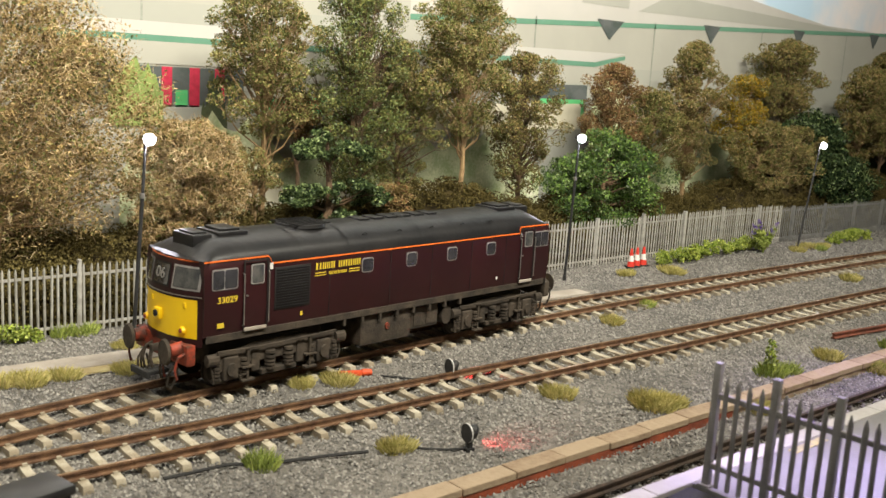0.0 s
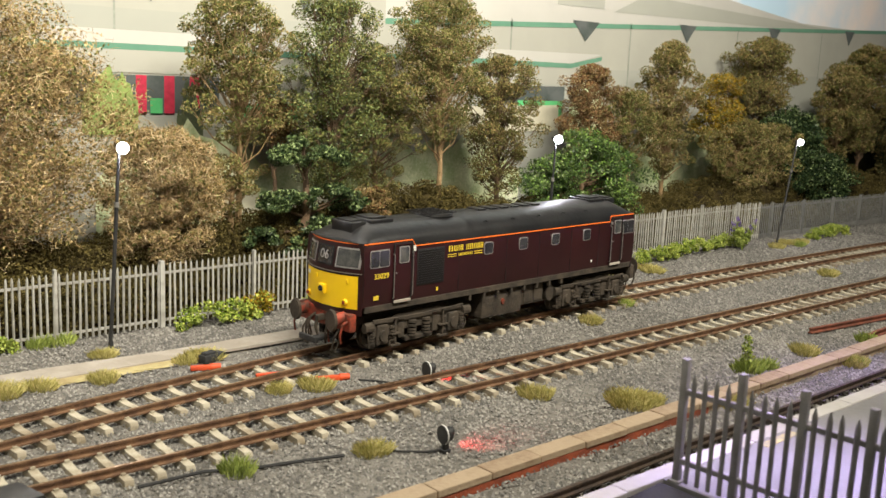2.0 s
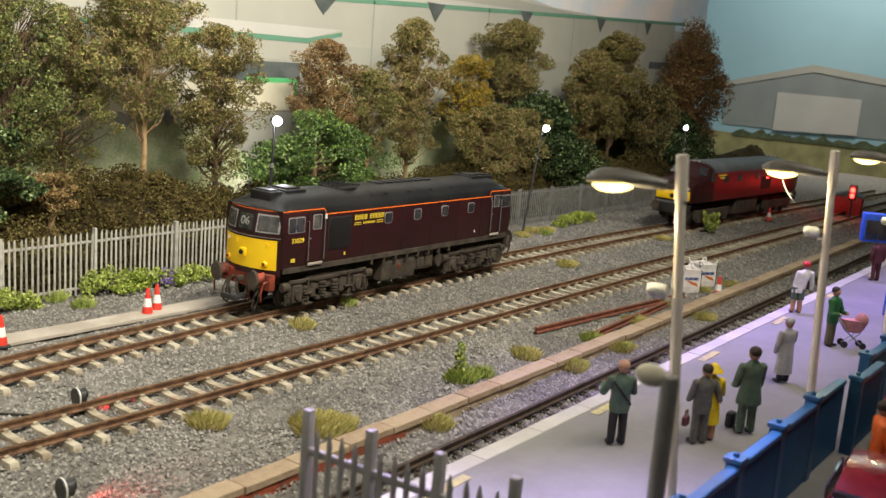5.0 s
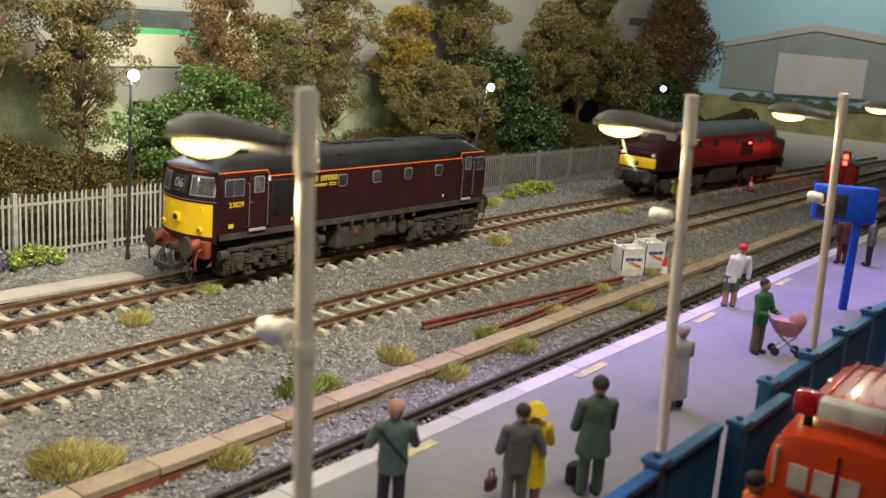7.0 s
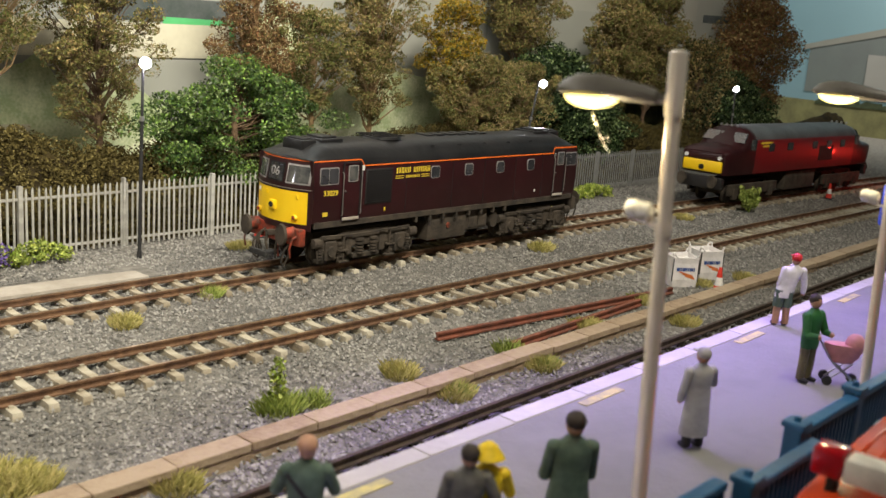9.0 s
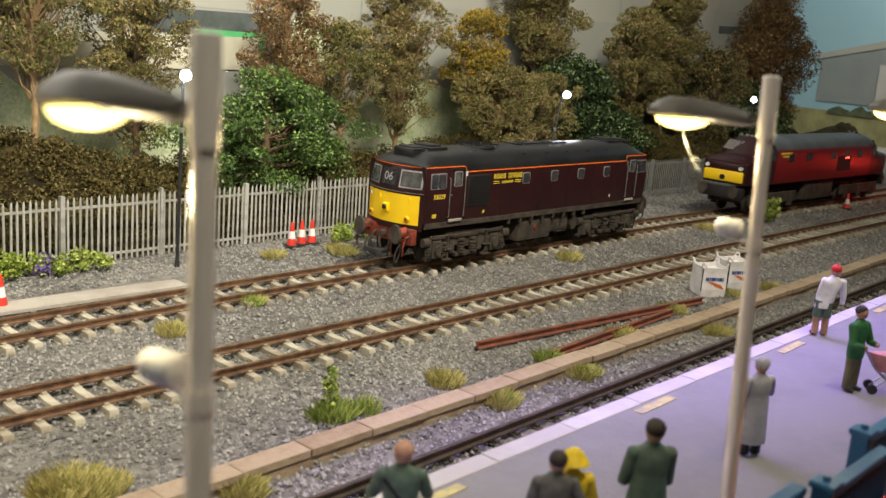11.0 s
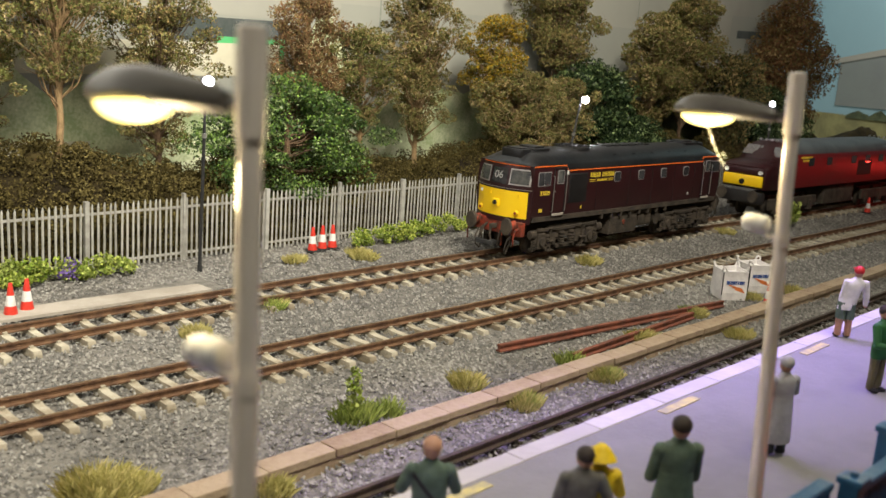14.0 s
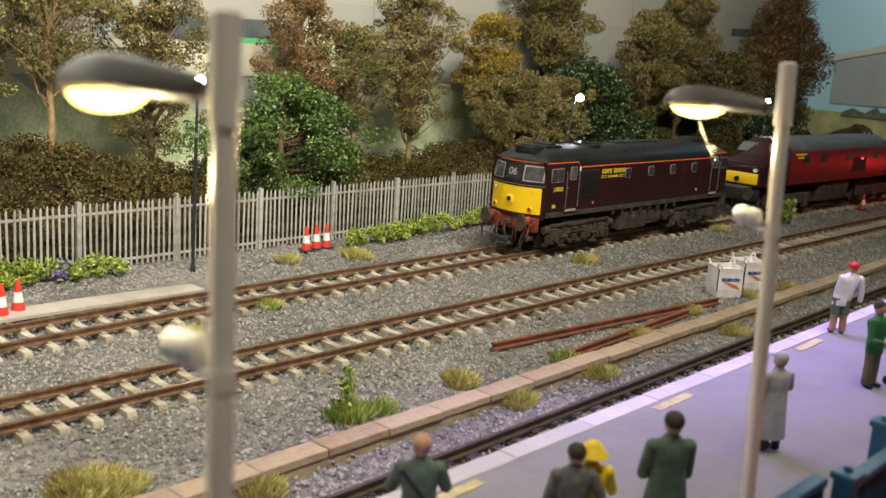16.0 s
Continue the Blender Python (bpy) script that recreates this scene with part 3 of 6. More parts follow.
    v, f = flakes([tuple(c) for c in centres], np.array(rr), int(per * (2.5 if column else 3.4)), leaf * (0.78 if column else 0.86), seed + 100, flat, shell=0.5 if column else 0.25)
    if name == "tree":
        dense = 95 if bark == "bark_pale" and x < 260 else 12
        tv, tf = flakes([tuple(c) for c in centres], np.array(rr) * 1.15, dense, 2.7 if x < 260 else 2.2, seed + 500, flat, 0.30, 0.045)
        ob = new("twig_tangle", quick(tv * MM, tf, None, "twig_tangle", ["twig_tan" if bark == "bark_pale" else bark]))
        ob.parent = root
    idx = (np.random.default_rng(seed).random(len(f)) < 0.35).astype(int) if second else None
    ob = new("crown", quick(v * MM, f, None, "crown", [leaves] + ([second] if second else []), idx))
    ob.parent = root
    return root


TREES = [
    # x, y, height, width, crown base, leaves, second leaves, bark, clumps, name, label
    (160, 462, 160, 132, 30, "leaf_tan", "leaf_olive", "bark_pale", 330, "tree", "large brown and olive tree with bare pale twigs"),
    (84, 474, 165, 110, 30, "leaf_tan", "leaf_olive", "bark_pale", 190, "tree", "large autumn brown tree with fine twigs"),
    (250, 460, 93, 58, 24, "leaf_tan", "leaf_olive", "bark_pale", 130, "tree", "small brown tree with tangled pale twigs"),
    (296, 472, 160, 50, 80, "leaf_olive", "leaf_brown", "bark_pale", 130, "tree", "tall narrow olive tree with a bare lower trunk"),
    (290, 470, 80, 34, 44, "leaf_brown", "leaf_olive", "bark_pale", 26, "tree", "thin twiggy brown tree with sparse leaves"),
    (334, 498, 106, 26, 78, "leaf_brown", "leaf_red", "bark", 36, "tree", "slender rusty brown tree behind the shrub"),
    (362, 480, 168, 58, 48, "leaf_olive", "leaf_green", "bark", 190, "tree", "tall dense dark olive tree"),
    (398, 486, 140, 48, 46, "leaf_olive", "leaf_brown", "bark", 110, "tree", "dense olive tree between taller ones"),
    (376, 460, 60, 18, 36, "leaf_brown", "leaf_red", "bark_pale", 20, "tree", "small bare brown sapling with pale stems"),
    (438, 474, 173, 64, 80, "leaf_olive", "leaf_brown", "bark_pale", 190, "tree", "tall olive green tree with a pale trunk"),
    (490, 474, 138, 50, 44, "leaf_brown", "leaf_olive", "bark", 140, "tree", "brownish olive tree with twisted limbs"),
    (590, 482, 136, 52, 50, "leaf_red", "leaf_brown", "bark_pale", 130, "tree", "reddish brown tree with forked pale stems"),
    (622, 470, 120, 42, 56, "leaf_olive", "leaf_brown", "bark_pale", 90, "tree", "slim olive tree with forked stems"),
    (676, 474, 157, 46, 46, "leaf_brown", "leaf_olive", "bark_pale", 160, "tree", "tall slender olive brown tree"),
    (756, 478, 135, 46, 66, "leaf_mustard", "leaf_olive", "bark_pale", 100, "tree", "mustard topped tree with brown lower foliage"),
    (768, 466, 98, 72, 36, "leaf_brown", "leaf_olive", "bark_pale", 120, "tree", "low brown tree with pale stems"),
    (818, 462, 94, 52, 40, "leaf_brown", "leaf_olive", "bark_pale", 80, "tree", "small olive brown tree with a pale stem"),
    (852, 496, 168, 76, 96, "leaf_brown", "leaf_olive", "bark", 130, "tree", "brown tree standing against the backdrop"),
    (955, 470, 150, 70, 56, "leaf_brown", "leaf_olive", "bark_pale", 130, "tree", "brown tree with a slanting pale stem"),
    (1030, 482, 170, 80, 62, "leaf_brown", "leaf_olive", "bark", 160, "tree", "tall brown and olive tree"),
    (1100, 470, 130, 104, 36, "leaf_brown", "leaf_dark", "bark", 120, "tree", "brown tree behind the parked engine"),
    (1262, 490, 202, 160, 24, "leaf_red", "leaf_brown", "bark", 240, "tree", "tall russet brown tree at the end of the row"),
]
for k, (x, y, h, w, zb, lv, l2, bk, n, nm, lb) in enumerate(TREES):
    far = 1.0 + max(0, x - 600) / 900
    tree(x, y, h, w, zb, lv, lb, 200 + k, name=nm, clumps=n, per=44, leaf=0.85 * far, twigs=1.25 if lv == "leaf_tan" else 0.9, bark=bk, second=l2, trunk_r=2.2 if w > 100 else 1.5)
# middle, height and radius of the pads of the layered shrub
PADS = [(-4, 78, 17), (10, 74, 14), (-16, 74, 12), (-26, 50, 13), (-10, 52, 13), (14, 54, 15), (26, 48, 11), (-30, 34, 11), (8, 36, 14), (-4, 28, 12)]
SHRUBS = [
    (330, 460, 92, 80, 22, "leaf_green", "leaf_dark", 150, 1.0, "layered dark green shrub with glossy foliage pads on a brown trunk"),
    (562, 460, 92, 104, 12, "leaf_bright", "leaf_green", 120, 1.05, "rounded bright green shrub behind the fence"),
    (870, 482, 110, 130, 26, "leaf_dark", "leaf_green", 100, 1.5, "dark green spreading evergreen shrub"),
    (905, 462, 70, 110, 10, "leaf_dark", "leaf_green", 70, 1.4, "low dark green evergreen shrub"),
    (1180, 468, 92, 150, 10, "leaf_dark", "leaf_green", 90, 1.6, "dark evergreen shrub behind the engine"),
]
for k, (x, y, h, w, zb, lv, l2, n, lf, lb) in enumerate(SHRUBS):
    tree(x, y, h, w, zb, lv, lb, 300 + k, name="shrub", clumps=n, per=46 if k == 0 else 85, leaf=lf, flat=0.55, trunk_r=2.6 if k == 0 else 2.0, second=l2, twigs=0.6, pads=PADS if k == 0 else ())


# the printed backdrop: a board with flat printed shapes
BOARD = 521.0
backdrop = thing("backdrop", "printed backdrop board of a pale industrial warehouse under a cloudy sky", "backdrop", kind="structure")
bm = bmesh.new()
box(bm, -420, 1362, BOARD, BOARD + 4, -2, 420)
part("board", bm, "bd_sky", backdrop, "printed pale blue sky with soft clouds", smooth=False)


def printed(name, pts, mat, layer, parent=None, at_x=None):
    """A flat printed shape on the board; layer sets how many sheets lie below it."""
    bm = bmesh.new()
    d = 0.12 * layer
    if at_x is None:
        bm.faces.new([bm.verts.new((x, BOARD - d, z)) for x, z in pts])
    else:
        bm.faces.new([bm.verts.new((at_x - 6 * d, y, z)) for y, z in pts])
    return part(name, bm, mat, parent or backdrop, smooth=False)


def eave(x):
    return 160.5 + (x - 430) * 0.042 if x > 430 else 154.0


printed("printed_roof", [(430, 150), (430, 230), (600, 230), (649, 226), (820, 199), (957, 187), (1362, 187), (1362, 150)], "bd_roof", 1)
printed("printed_roof", [(660, 176), (700, 192), (960, 186), (1100, 182)], "bd_wall_low", 2)
printed("printed_vent", [(593, 177), (593, 200), (648, 200), (648, 177)], "bd_wall_low", 2.5)
printed("printed_wall", [(430, 0), (430, eave(430)), (1262, eave(1262)), (1262, 0)], "bd_wall", 3)
printed("printed_wall", [(430, 0), (430, 128), (1262, 140), (1262, 0)], "bd_wall_low", 4)
printed("printed_trim", [(430, eave(430) - 2), (430, eave(430) + 1.6), (1290, eave(1290) + 1.6), (1290, eave(1290) - 2)], "bd_trim", 5)
for x in (545, 683, 842, 1000, 1150):
    printed("printed_joint", [(x - 0.7, 100), (x - 0.7, eave(x) - 2), (x + 0.7, eave(x) - 2), (x + 0.7, 100)], "bd_joint", 5)
for x, w in ((627, 16), (762, 13), (906, 11), (1060, 11), (1180, 10)):
    printed("printed_gusset", [(x - w, eave(x) - 2), (x + w, eave(x) - 2), (x, eave(x) - 17)], "bd_dark", 6.5)
printed("printed_canopy", [(430, 118), (430, 138), (648, 142), (648, 128), (612, 118)], "bd_wall", 6)
printed("printed_canopy_roof", [(500, 134), (500, 141), (648, 142.5), (612, 134.5)], "bd_roof", 7)
printed("printed_canopy_trim", [(430, 130.5), (430, 134), (612, 134.5), (648, 141), (648, 138), (612, 131)], "bd_trim", 8)
printed("printed_glazing", [(520, 103), (520, 116), (606, 117), (606, 104)], "bd_dark", 8)
printed("printed_sign", [(555, 92), (555, 106), (604, 106), (604, 92)], "bd_green", 9)
printed("printed_end_wall", [(1180, 60), (1180, 160), (1290, 165), (1290, 60)], "bd_wall_low", 6)
printed("printed_glazing", [(1195, 138), (1195, 146), (1262, 148), (1262, 140)], "bd_dark", 7)
# the near wing of the warehouse
printed("printed_wing", [(-420, 0), (-420, 190), (430, 190), (430, 0)], "bd_wall", 4)
printed("printed_wing_low", [(-420, 134), (-420, 147), (378, 149), (378, 136)], "bd_wall_low", 5)
for x in (120, 186, 252, 304, 378):
    printed("printed_joint", [(x - 0.6, 100), (x - 0.6, 190), (x + 0.6, 190), (x + 0.6, 100)], "bd_joint", 6)
for x in (272, 369, 175):
    printed("printed_gusset", [(x - 6, 166), (x + 6, 166), (x, 153)], "bd_dark", 7)
printed("printed_wing_roof", [(-420, 129), (-420, 136), (378, 138), (378, 131)], "bd_roof", 7)
printed("printed_wing_trim", [(-420, 126), (-420, 129.2), (378, 131.2), (378, 128)], "bd_trim", 8)
printed("printed_wall", [(-420, 116), (-420, 126), (350, 128), (350, 116)], "bd_wall", 8)
printed("printed_glazing", [(200, 94), (200, 115), (312, 115), (312, 94)], "bd_dark", 9)
for x in (263, 279, 294):
    printed("printed_column", [(x, 94), (x, 115), (x + 6, 115), (x + 6, 94)], "bd_red", 10)
printed("printed_bin", [(271, 94), (271, 103), (278, 103), (278, 94)], "bd_green", 10)
printed("printed_fence", [(200, 84), (200, 95), (330, 95), (330, 84)], "bd_wall_low", 10)
printed("printed_van", [(326, 92), (330, 100), (352, 102), (368, 101), (368, 92)], "bd_green", 11)
printed("printed_glazing", [(340, 104), (340, 116), (352, 116), (352, 104)], "bd_dark", 11)
printed("printed_road", [(330, 60), (330, 68), (480, 66), (480, 58)], "bd_roof", 11)


def printed_foliage(x0, x1, z0, z1, mat, layer, seed):
    r = random.Random(seed)
    pts = [(x0, z0)]
    n = 14
    for k in range(n + 1):
        u = k / n
        pts.append((x0 + (x1 - x0) * u, z0 + (z1 - z0) * (0.55 + 0.45 * math.sin(math.pi * u)) * r.uniform(0.8, 1.05)))
    pts.append((x1, z0))
    printed("printed_foliage", pts, mat, layer)


printed_foliage(234, 264, 84, 120, "bd_lawn", 12, 1)
printed_foliage(286, 302, 60, 116, "bd_leaf_dark", 12, 2)
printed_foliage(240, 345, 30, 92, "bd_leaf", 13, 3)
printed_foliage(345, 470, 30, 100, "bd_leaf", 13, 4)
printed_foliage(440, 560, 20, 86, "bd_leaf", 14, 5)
printed("printed_lawn", [(430, 82), (430, 100), (600, 103), (600, 84)], "bd_cream", 11)
printed("printed_road", [(300, 38), (300, 49), (478, 48), (478, 34)], "bd_cream", 15)
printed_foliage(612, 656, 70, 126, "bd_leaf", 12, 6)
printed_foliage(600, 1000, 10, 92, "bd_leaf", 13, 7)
printed_foliage(900, 1340, 10, 92, "bd_leaf_dark", 14, 8)

# the end board, with its own print
END = 1806.0
end_board = thing("end_backdrop", "teal end board printed with a low grey shed and fields", "backdrop", kind="structure")
bm = bmesh.new()
box(bm, END, END + 4, -430, 790, -2, 620)
part("board", bm, "bd_teal", end_board, smooth=False)
printed("printed_shed", [(640, 60), (640, 134), (495, 164), (340, 148), (340, 60)], "bd_grey", 1, end_board, END)
printed("printed_shed_roof", [(650, 132), (495, 172), (330, 150), (330, 140), (495, 160), (650, 124)], "bd_wall", 2, end_board, END)
printed("printed_shed_door", [(549, 58), (549, 123), (412, 121), (412, 62)], "bd_roof", 3, end_board, END)
printed("printed_field", [(790, -2), (790, 50), (590, 46), (-430, 60), (-430, -2)], "bd_field", 3, end_board, END)
for k in range(9):
    y = 600 - 34 * k
    printed("printed_bush", [(y + 20, 42), (y + 17, 48), (y + 9, 52 + 2 * math.sin(k * 1.3)), (y, 55 + 4 * math.sin(k * 2.1)), (y - 8, 51), (y - 15, 50 + 2 * math.sin(k)), (y - 20, 42)], "bd_leaf_dark", 4 + 0.3 * (k % 2), end_board, END)
bm = bmesh.new()
box(bm, 1362, END, 790, 794, -2, 620)
tagged(part("side_panel", bm, "bd_teal", smooth=False), "plain teal panel closing the layout", "panel", kind="structure")

# the room round the layout
bm = bmesh.new()
box(bm, -2600, 2900, -3000, 2400, -905, -900)
tagged(part("floor", bm, "room_dark", smooth=False), "dark plain floor of the room", "floor", kind="structure")
for nm, b in (("wall_north", (-2600, 2900, 2400, 2450, -900, 1700)), ("wall_south", (-2600, 2900, -3050, -3000, -900, 1700)), ("wall_west", (-2650, -2600, -3000, 2400, -900, 1700)), ("wall_east", (2900, 2950, -3000, 2400, -900, 1700))):
    bm = bmesh.new()
    box(bm, *b)
    tagged(part(nm, bm, "room_wall", smooth=False), "plain dim room wall", "wall", kind="structure")
bm = bmesh.new()
box(bm, -2600, 2900, -3000, 2400, 1700, 1720)
tagged(part("ceiling", bm, "room_wall", smooth=False), "plain dim ceiling", "ceiling", kind="structure")
bm = bmesh.new()
box(bm, -400, 1810, -420, 794, -40, -3)
tagged(part("baseboard", bm, "room_dark", smooth=False), "layout baseboard under the scenery", "baseboard", kind="structure")


# ---------------------------------------------------------------- locomotives
LS = Matrix.Diagonal((1.05, 1.05, 1.10, 1))


HEIGHTS = ([0, 16, 40.3, 50.6, 60], [0, 19.7, 41.3, 50.2, 59.6])
BOGIE_HEIGHTS = ([0, 8, 16, 60], [0, 8, 18.6, 60])


def lpart(name, bm, mats, parent, label="", smooth=True):
    old, fresh = BOGIE_HEIGHTS if name == "bogie" else HEIGHTS
    for v_ in bm.verts:
        v_.co.z = float(np.interp(v_.co.z, old, fresh))
    bm.transform(LS)
    return part(name, bm, mats, parent, label, smooth)


def rounded(bm, cx, cz, w, h, y, depth, rad=0.8, mat=0):
    """A rounded plate in the xz plane, from y to y + depth."""
    pts = []
    for sx_, sz_, a0 in ((1, 1, 0), (-1, 1, 90), (-1, -1, 180), (1, -1, 270)):
        for a in (0, 30, 60, 90):
            t = radians(a0 + a)
            pts.append((cx + sx_ * (w / 2 - rad) + rad * math.cos(t), cz + sz_ * (h / 2 - rad) + rad * math.sin(t)))
    loft(bm, [[(a, y, b) for a, b in pts], [(a, y + depth, b) for a, b in pts]], (lambda i, k: mat) if mat else None)
    if mat:
        for f in bm.faces[-2:]:
            f.material_index = mat
    return bm


HALF = [(17.6, 16.0), (18.2, 20), (18.5, 26), (18.4, 33), (18.1, 38), (17.9, 40.0), (17.1, 43.5), (15.6, 45.6), (13.0, 47.6), (9.5, 49.2), (5.0, 50.3), (0.0, 50.6)]


def section(k=1.0, lift=43.5, pinch=1.0):
    """A body section from the near sill over the roof to the far sill."""
    out = []
    for y, z in HALF:
        zz = z if z <= lift else lift + (z - lift) * k
        yy = y * (pinch if z > lift else 1.0)
        out.append((yy, zz))
    return [(-y, z) for y, z in out] + [(y, z) for y, z in reversed(out[:-1])]


def bow(y):
    return 6.0 * (abs(y) / 18.0) ** 2.2


def cab_end(sgn, root, front):
    """The bowed front of a cab with its windows, panel and fittings. sgn -1: the leading end."""
    ys = [-17.6, -16, -13, -9, -5, 0, 5, 9, 13, 16, 17.6]
    zs = [13.5, 15.5, 23, 29.5, 31.5, 37, 42.0, 43.5]
    bm = bmesh.new()
    X = lambda y, z: sgn * (96 - bow(y) - max(0, z - 31) * 0.17)
    grid = [[bm.verts.new((X(y, z), y, z)) for y in ys] for z in zs]
    for i in range(len(zs) - 1):
        for k in range(len(ys) - 1):
            f_ = bm.faces.new((grid[i][k], grid[i][k + 1], grid[i + 1][k + 1], grid[i + 1][k]))
            f_.material_index = 1 if 1 <= i < 3 and 1 <= k < 9 else 0
    lpart("cab_front", bm, ["maroon", "warning_yellow"], root, "maroon cab front with a yellow warning panel")
    # orange line round the brow and the silver waist strip
    for z, w, mat, nm in ((43.0, 0.16, "lining_orange", "brow_line"), (30.6, 0.18, "steel_bright", "waist_strip")):
        bm = bmesh.new()
        loft(bm, [[(X(y, z) + sgn * o, y, z + dz) for o, dz in ((0.12, -w), (0.28, -w), (0.28, w), (0.12, w))] for y in np.linspace(-17.4, 17.4, 15)])
        lpart(nm, bm, mat, root, smooth=False)
    # three windscreens with pale rims
    for y0, y1, mat in ((-16.6, -6.2, "glass_pale"), (-5.0, 5.0, "cab_glass"), (6.2, 16.6, "glass_pale")):
        bm = bmesh.new()
        for inset, out, m_i in ((0.0, 0.18, 0), (0.7, 0.34, 1)):
            rows_ = []
            for z in np.linspace(32.6 + inset, 41.2 - inset, 4):
                rows_.append([(X(y, z) + sgn * out, y, z) for y in np.linspace(y0 + inset, y1 - inset, 5)])
            vs = [[bm.verts.new(p) for p in r_] for r_ in rows_]
            for a in range(3):
                for b in range(4):
                    f_ = bm.faces.new((vs[a][b], vs[a][b + 1], vs[a + 1][b + 1], vs[a + 1][b]))
                    f_.material_index = m_i
        lpart("windscreen", bm, ["window_rim" if mat == "glass_pale" else "roof_black", mat], root, "reflective cab windscreen in a pale rim")
    if front:
        bm = writing("06", 4.0, 0.1)
        bm.transform(Matrix.Translation((X(0, 37) - 0.55, 0, 37)) @ Matrix.Rotation(radians(-90), 4, "Z") @ Matrix.Rotation(radians(-9.6), 4, "X"))
        lpart("headcode", bm, "window_rim", root, "white headcode digits", smooth=False)
        for y0 in (-14.5, 8.5):
            bm = bmesh.new()
            path_tube(bm, [(X(y0, 41) - 0.6, y0 + 3.4, 41.2), (X(y0, 37) - 0.7, y0 + 1.2, 36.0), (X(y0, 34) - 0.7, y0 + 0.6, 34.0)], [0.14, 0.14, 0.1], 4)
            lpart("wiper", bm, "wire_black", root)
    # headlamp box, tail lamps and lamp irons
    bm = bmesh.new()
    box(bm, X(0, 22) + sgn * 0.0 - 1.2, X(0, 22) + 1.2, -1.9, 1.9, 20.2, 24.2, 0.4)
    head = lpart("headlamp", bm, "warning_yellow", root, "square yellow headlamp housing")
    bm = bmesh.new()
    tube(bm, (X(0, 22) + sgn * 1.2, 0, 22.3), (X(0, 22) + sgn * 1.6, 0, 22.3), 1.25, 1.2, 14)
    lpart("lens", bm, "grille_black", head, "dark round lens")
    for y in (-11.5, 11.5):
        bm = bmesh.new()
        tube(bm, (X(y, 17), y, 18.0), (X(y, 17) + sgn * 1.0, y, 18.0), 1.5, 1.2, 12)
        tube(bm, (X(y, 17) + sgn * 0.9, y, 18.0), (X(y, 17) + sgn * 1.25, y, 18.0), 0.8, 0.8, 10, mat=1)
        lpart("tail_lamp", bm, ["warning_yellow", "buffer_red"], root, "small marker lamp in a yellow bezel")
    for y in (-12, 12, 4.5):
        bm = bmesh.new()
        box(bm, X(y, 27) - 0.35, X(y, 27) + 0.35, y - 0.5, y + 0.5, 26.3, 28.0)
        lpart("lamp_bracket", bm, "decal_white" if y == 12 else "warning_yellow", root)
    # buffer beam, buffers, hoses and coupling
    bm = bmesh.new()
    box(bm, min(sgn * 92, sgn * 95.4), max(sgn * 92, sgn * 95.4), -16.5, 16.5, 8.8, 14.2, 0.4)
    lpart("buffer_beam", bm, "buffer_red" if front else "frame_grime", root, "weathered red buffer beam" if front else "grimy buffer beam")
    for y in (-11.6, 11.6):
        bm = bmesh.new()
        tube(bm, (sgn * 94.5, y, 12.6), (sgn * 98.8, y, 12.6), 2.2, 1.7, 12, mat=1)
        tube(bm, (sgn * 98.6, y, 12.6), (sgn * 100.4, y, 12.6), 1.0, 1.0, 10)
        tube(bm, (sgn * 100.2, y, 12.6), (sgn * 101.2, y, 12.6), 3.5, 3.2, 20)
        lpart("buffer", bm, ["frame_grime", "buffer_red" if front else "frame_grime"], root, "oval grimy buffer")
    for y, dz in ((-15, 0.5), (-7.5, 0), (-5.5, -0.8), (5.5, 0), (7.0, -1.0), (15, 0)):
        bm = bmesh.new()
        pts = [(sgn * 95.2, y, 11.5 + dz), (sgn * 97.8, y, 10.8 + dz), (sgn * 98.6, y + 0.3, 7.6 + dz), (sgn * 97.6, y + 1.0, 4.9 + dz), (sgn * 96.6, y + 2.2, 4.6 + dz)]
        path_tube(bm, pts, [0.5, 0.45, 0.4, 0.4, 0.45], 6)
        lpart("brake_hose", bm, "frame_grime" if not front or y in (-5.5, 7.0, 5.5) else "buffer_red", root)
    bm = bmesh.new()
    box(bm, min(sgn * 95, sgn * 99), max(sgn * 95, sgn * 99), -1.0, 1.0, 10.5, 12.3, 0.2)
    path_tube(bm, [(sgn * 98.6, 0, 11.5), (sgn * 99.2, 0, 8.5), (sgn * 98.2, 0, 6.0)], [0.6, 0.6, 0.5], 6)
    lpart("coupling_hook", bm, "frame_grime", root)
    bm = bmesh.new()
    box(bm, min(sgn * 93, sgn * 103), max(sgn * 93, sgn * 103), -2.2, 2.2, 4.4, 5.4, 0.2)
    box(bm, min(sgn * 102, sgn * 103.4), max(sgn * 102, sgn * 103.4), -5.5, 5.5, 4.6, 6.4, 0.2)
    lpart("model_coupling", bm, "rubber_black", root, "black model tension coupling")
    for y in (-10.5, 10.5):
        bm = bmesh.new()
        path_tube(bm, [(sgn * 95.5, y, 9.0), (sgn * 98, y * 0.98, 6.5), (sgn * 98.4, y * 0.9, 3.0), (sgn * 96.5, y * 0.82, 1.6), (sgn * 94.5, y * 0.85, 4.5), (sgn * 95.0, y * 0.95, 7.5)], [0.4] * 6, 6)
        lpart("cable_loop", bm, "frame_grime", root)


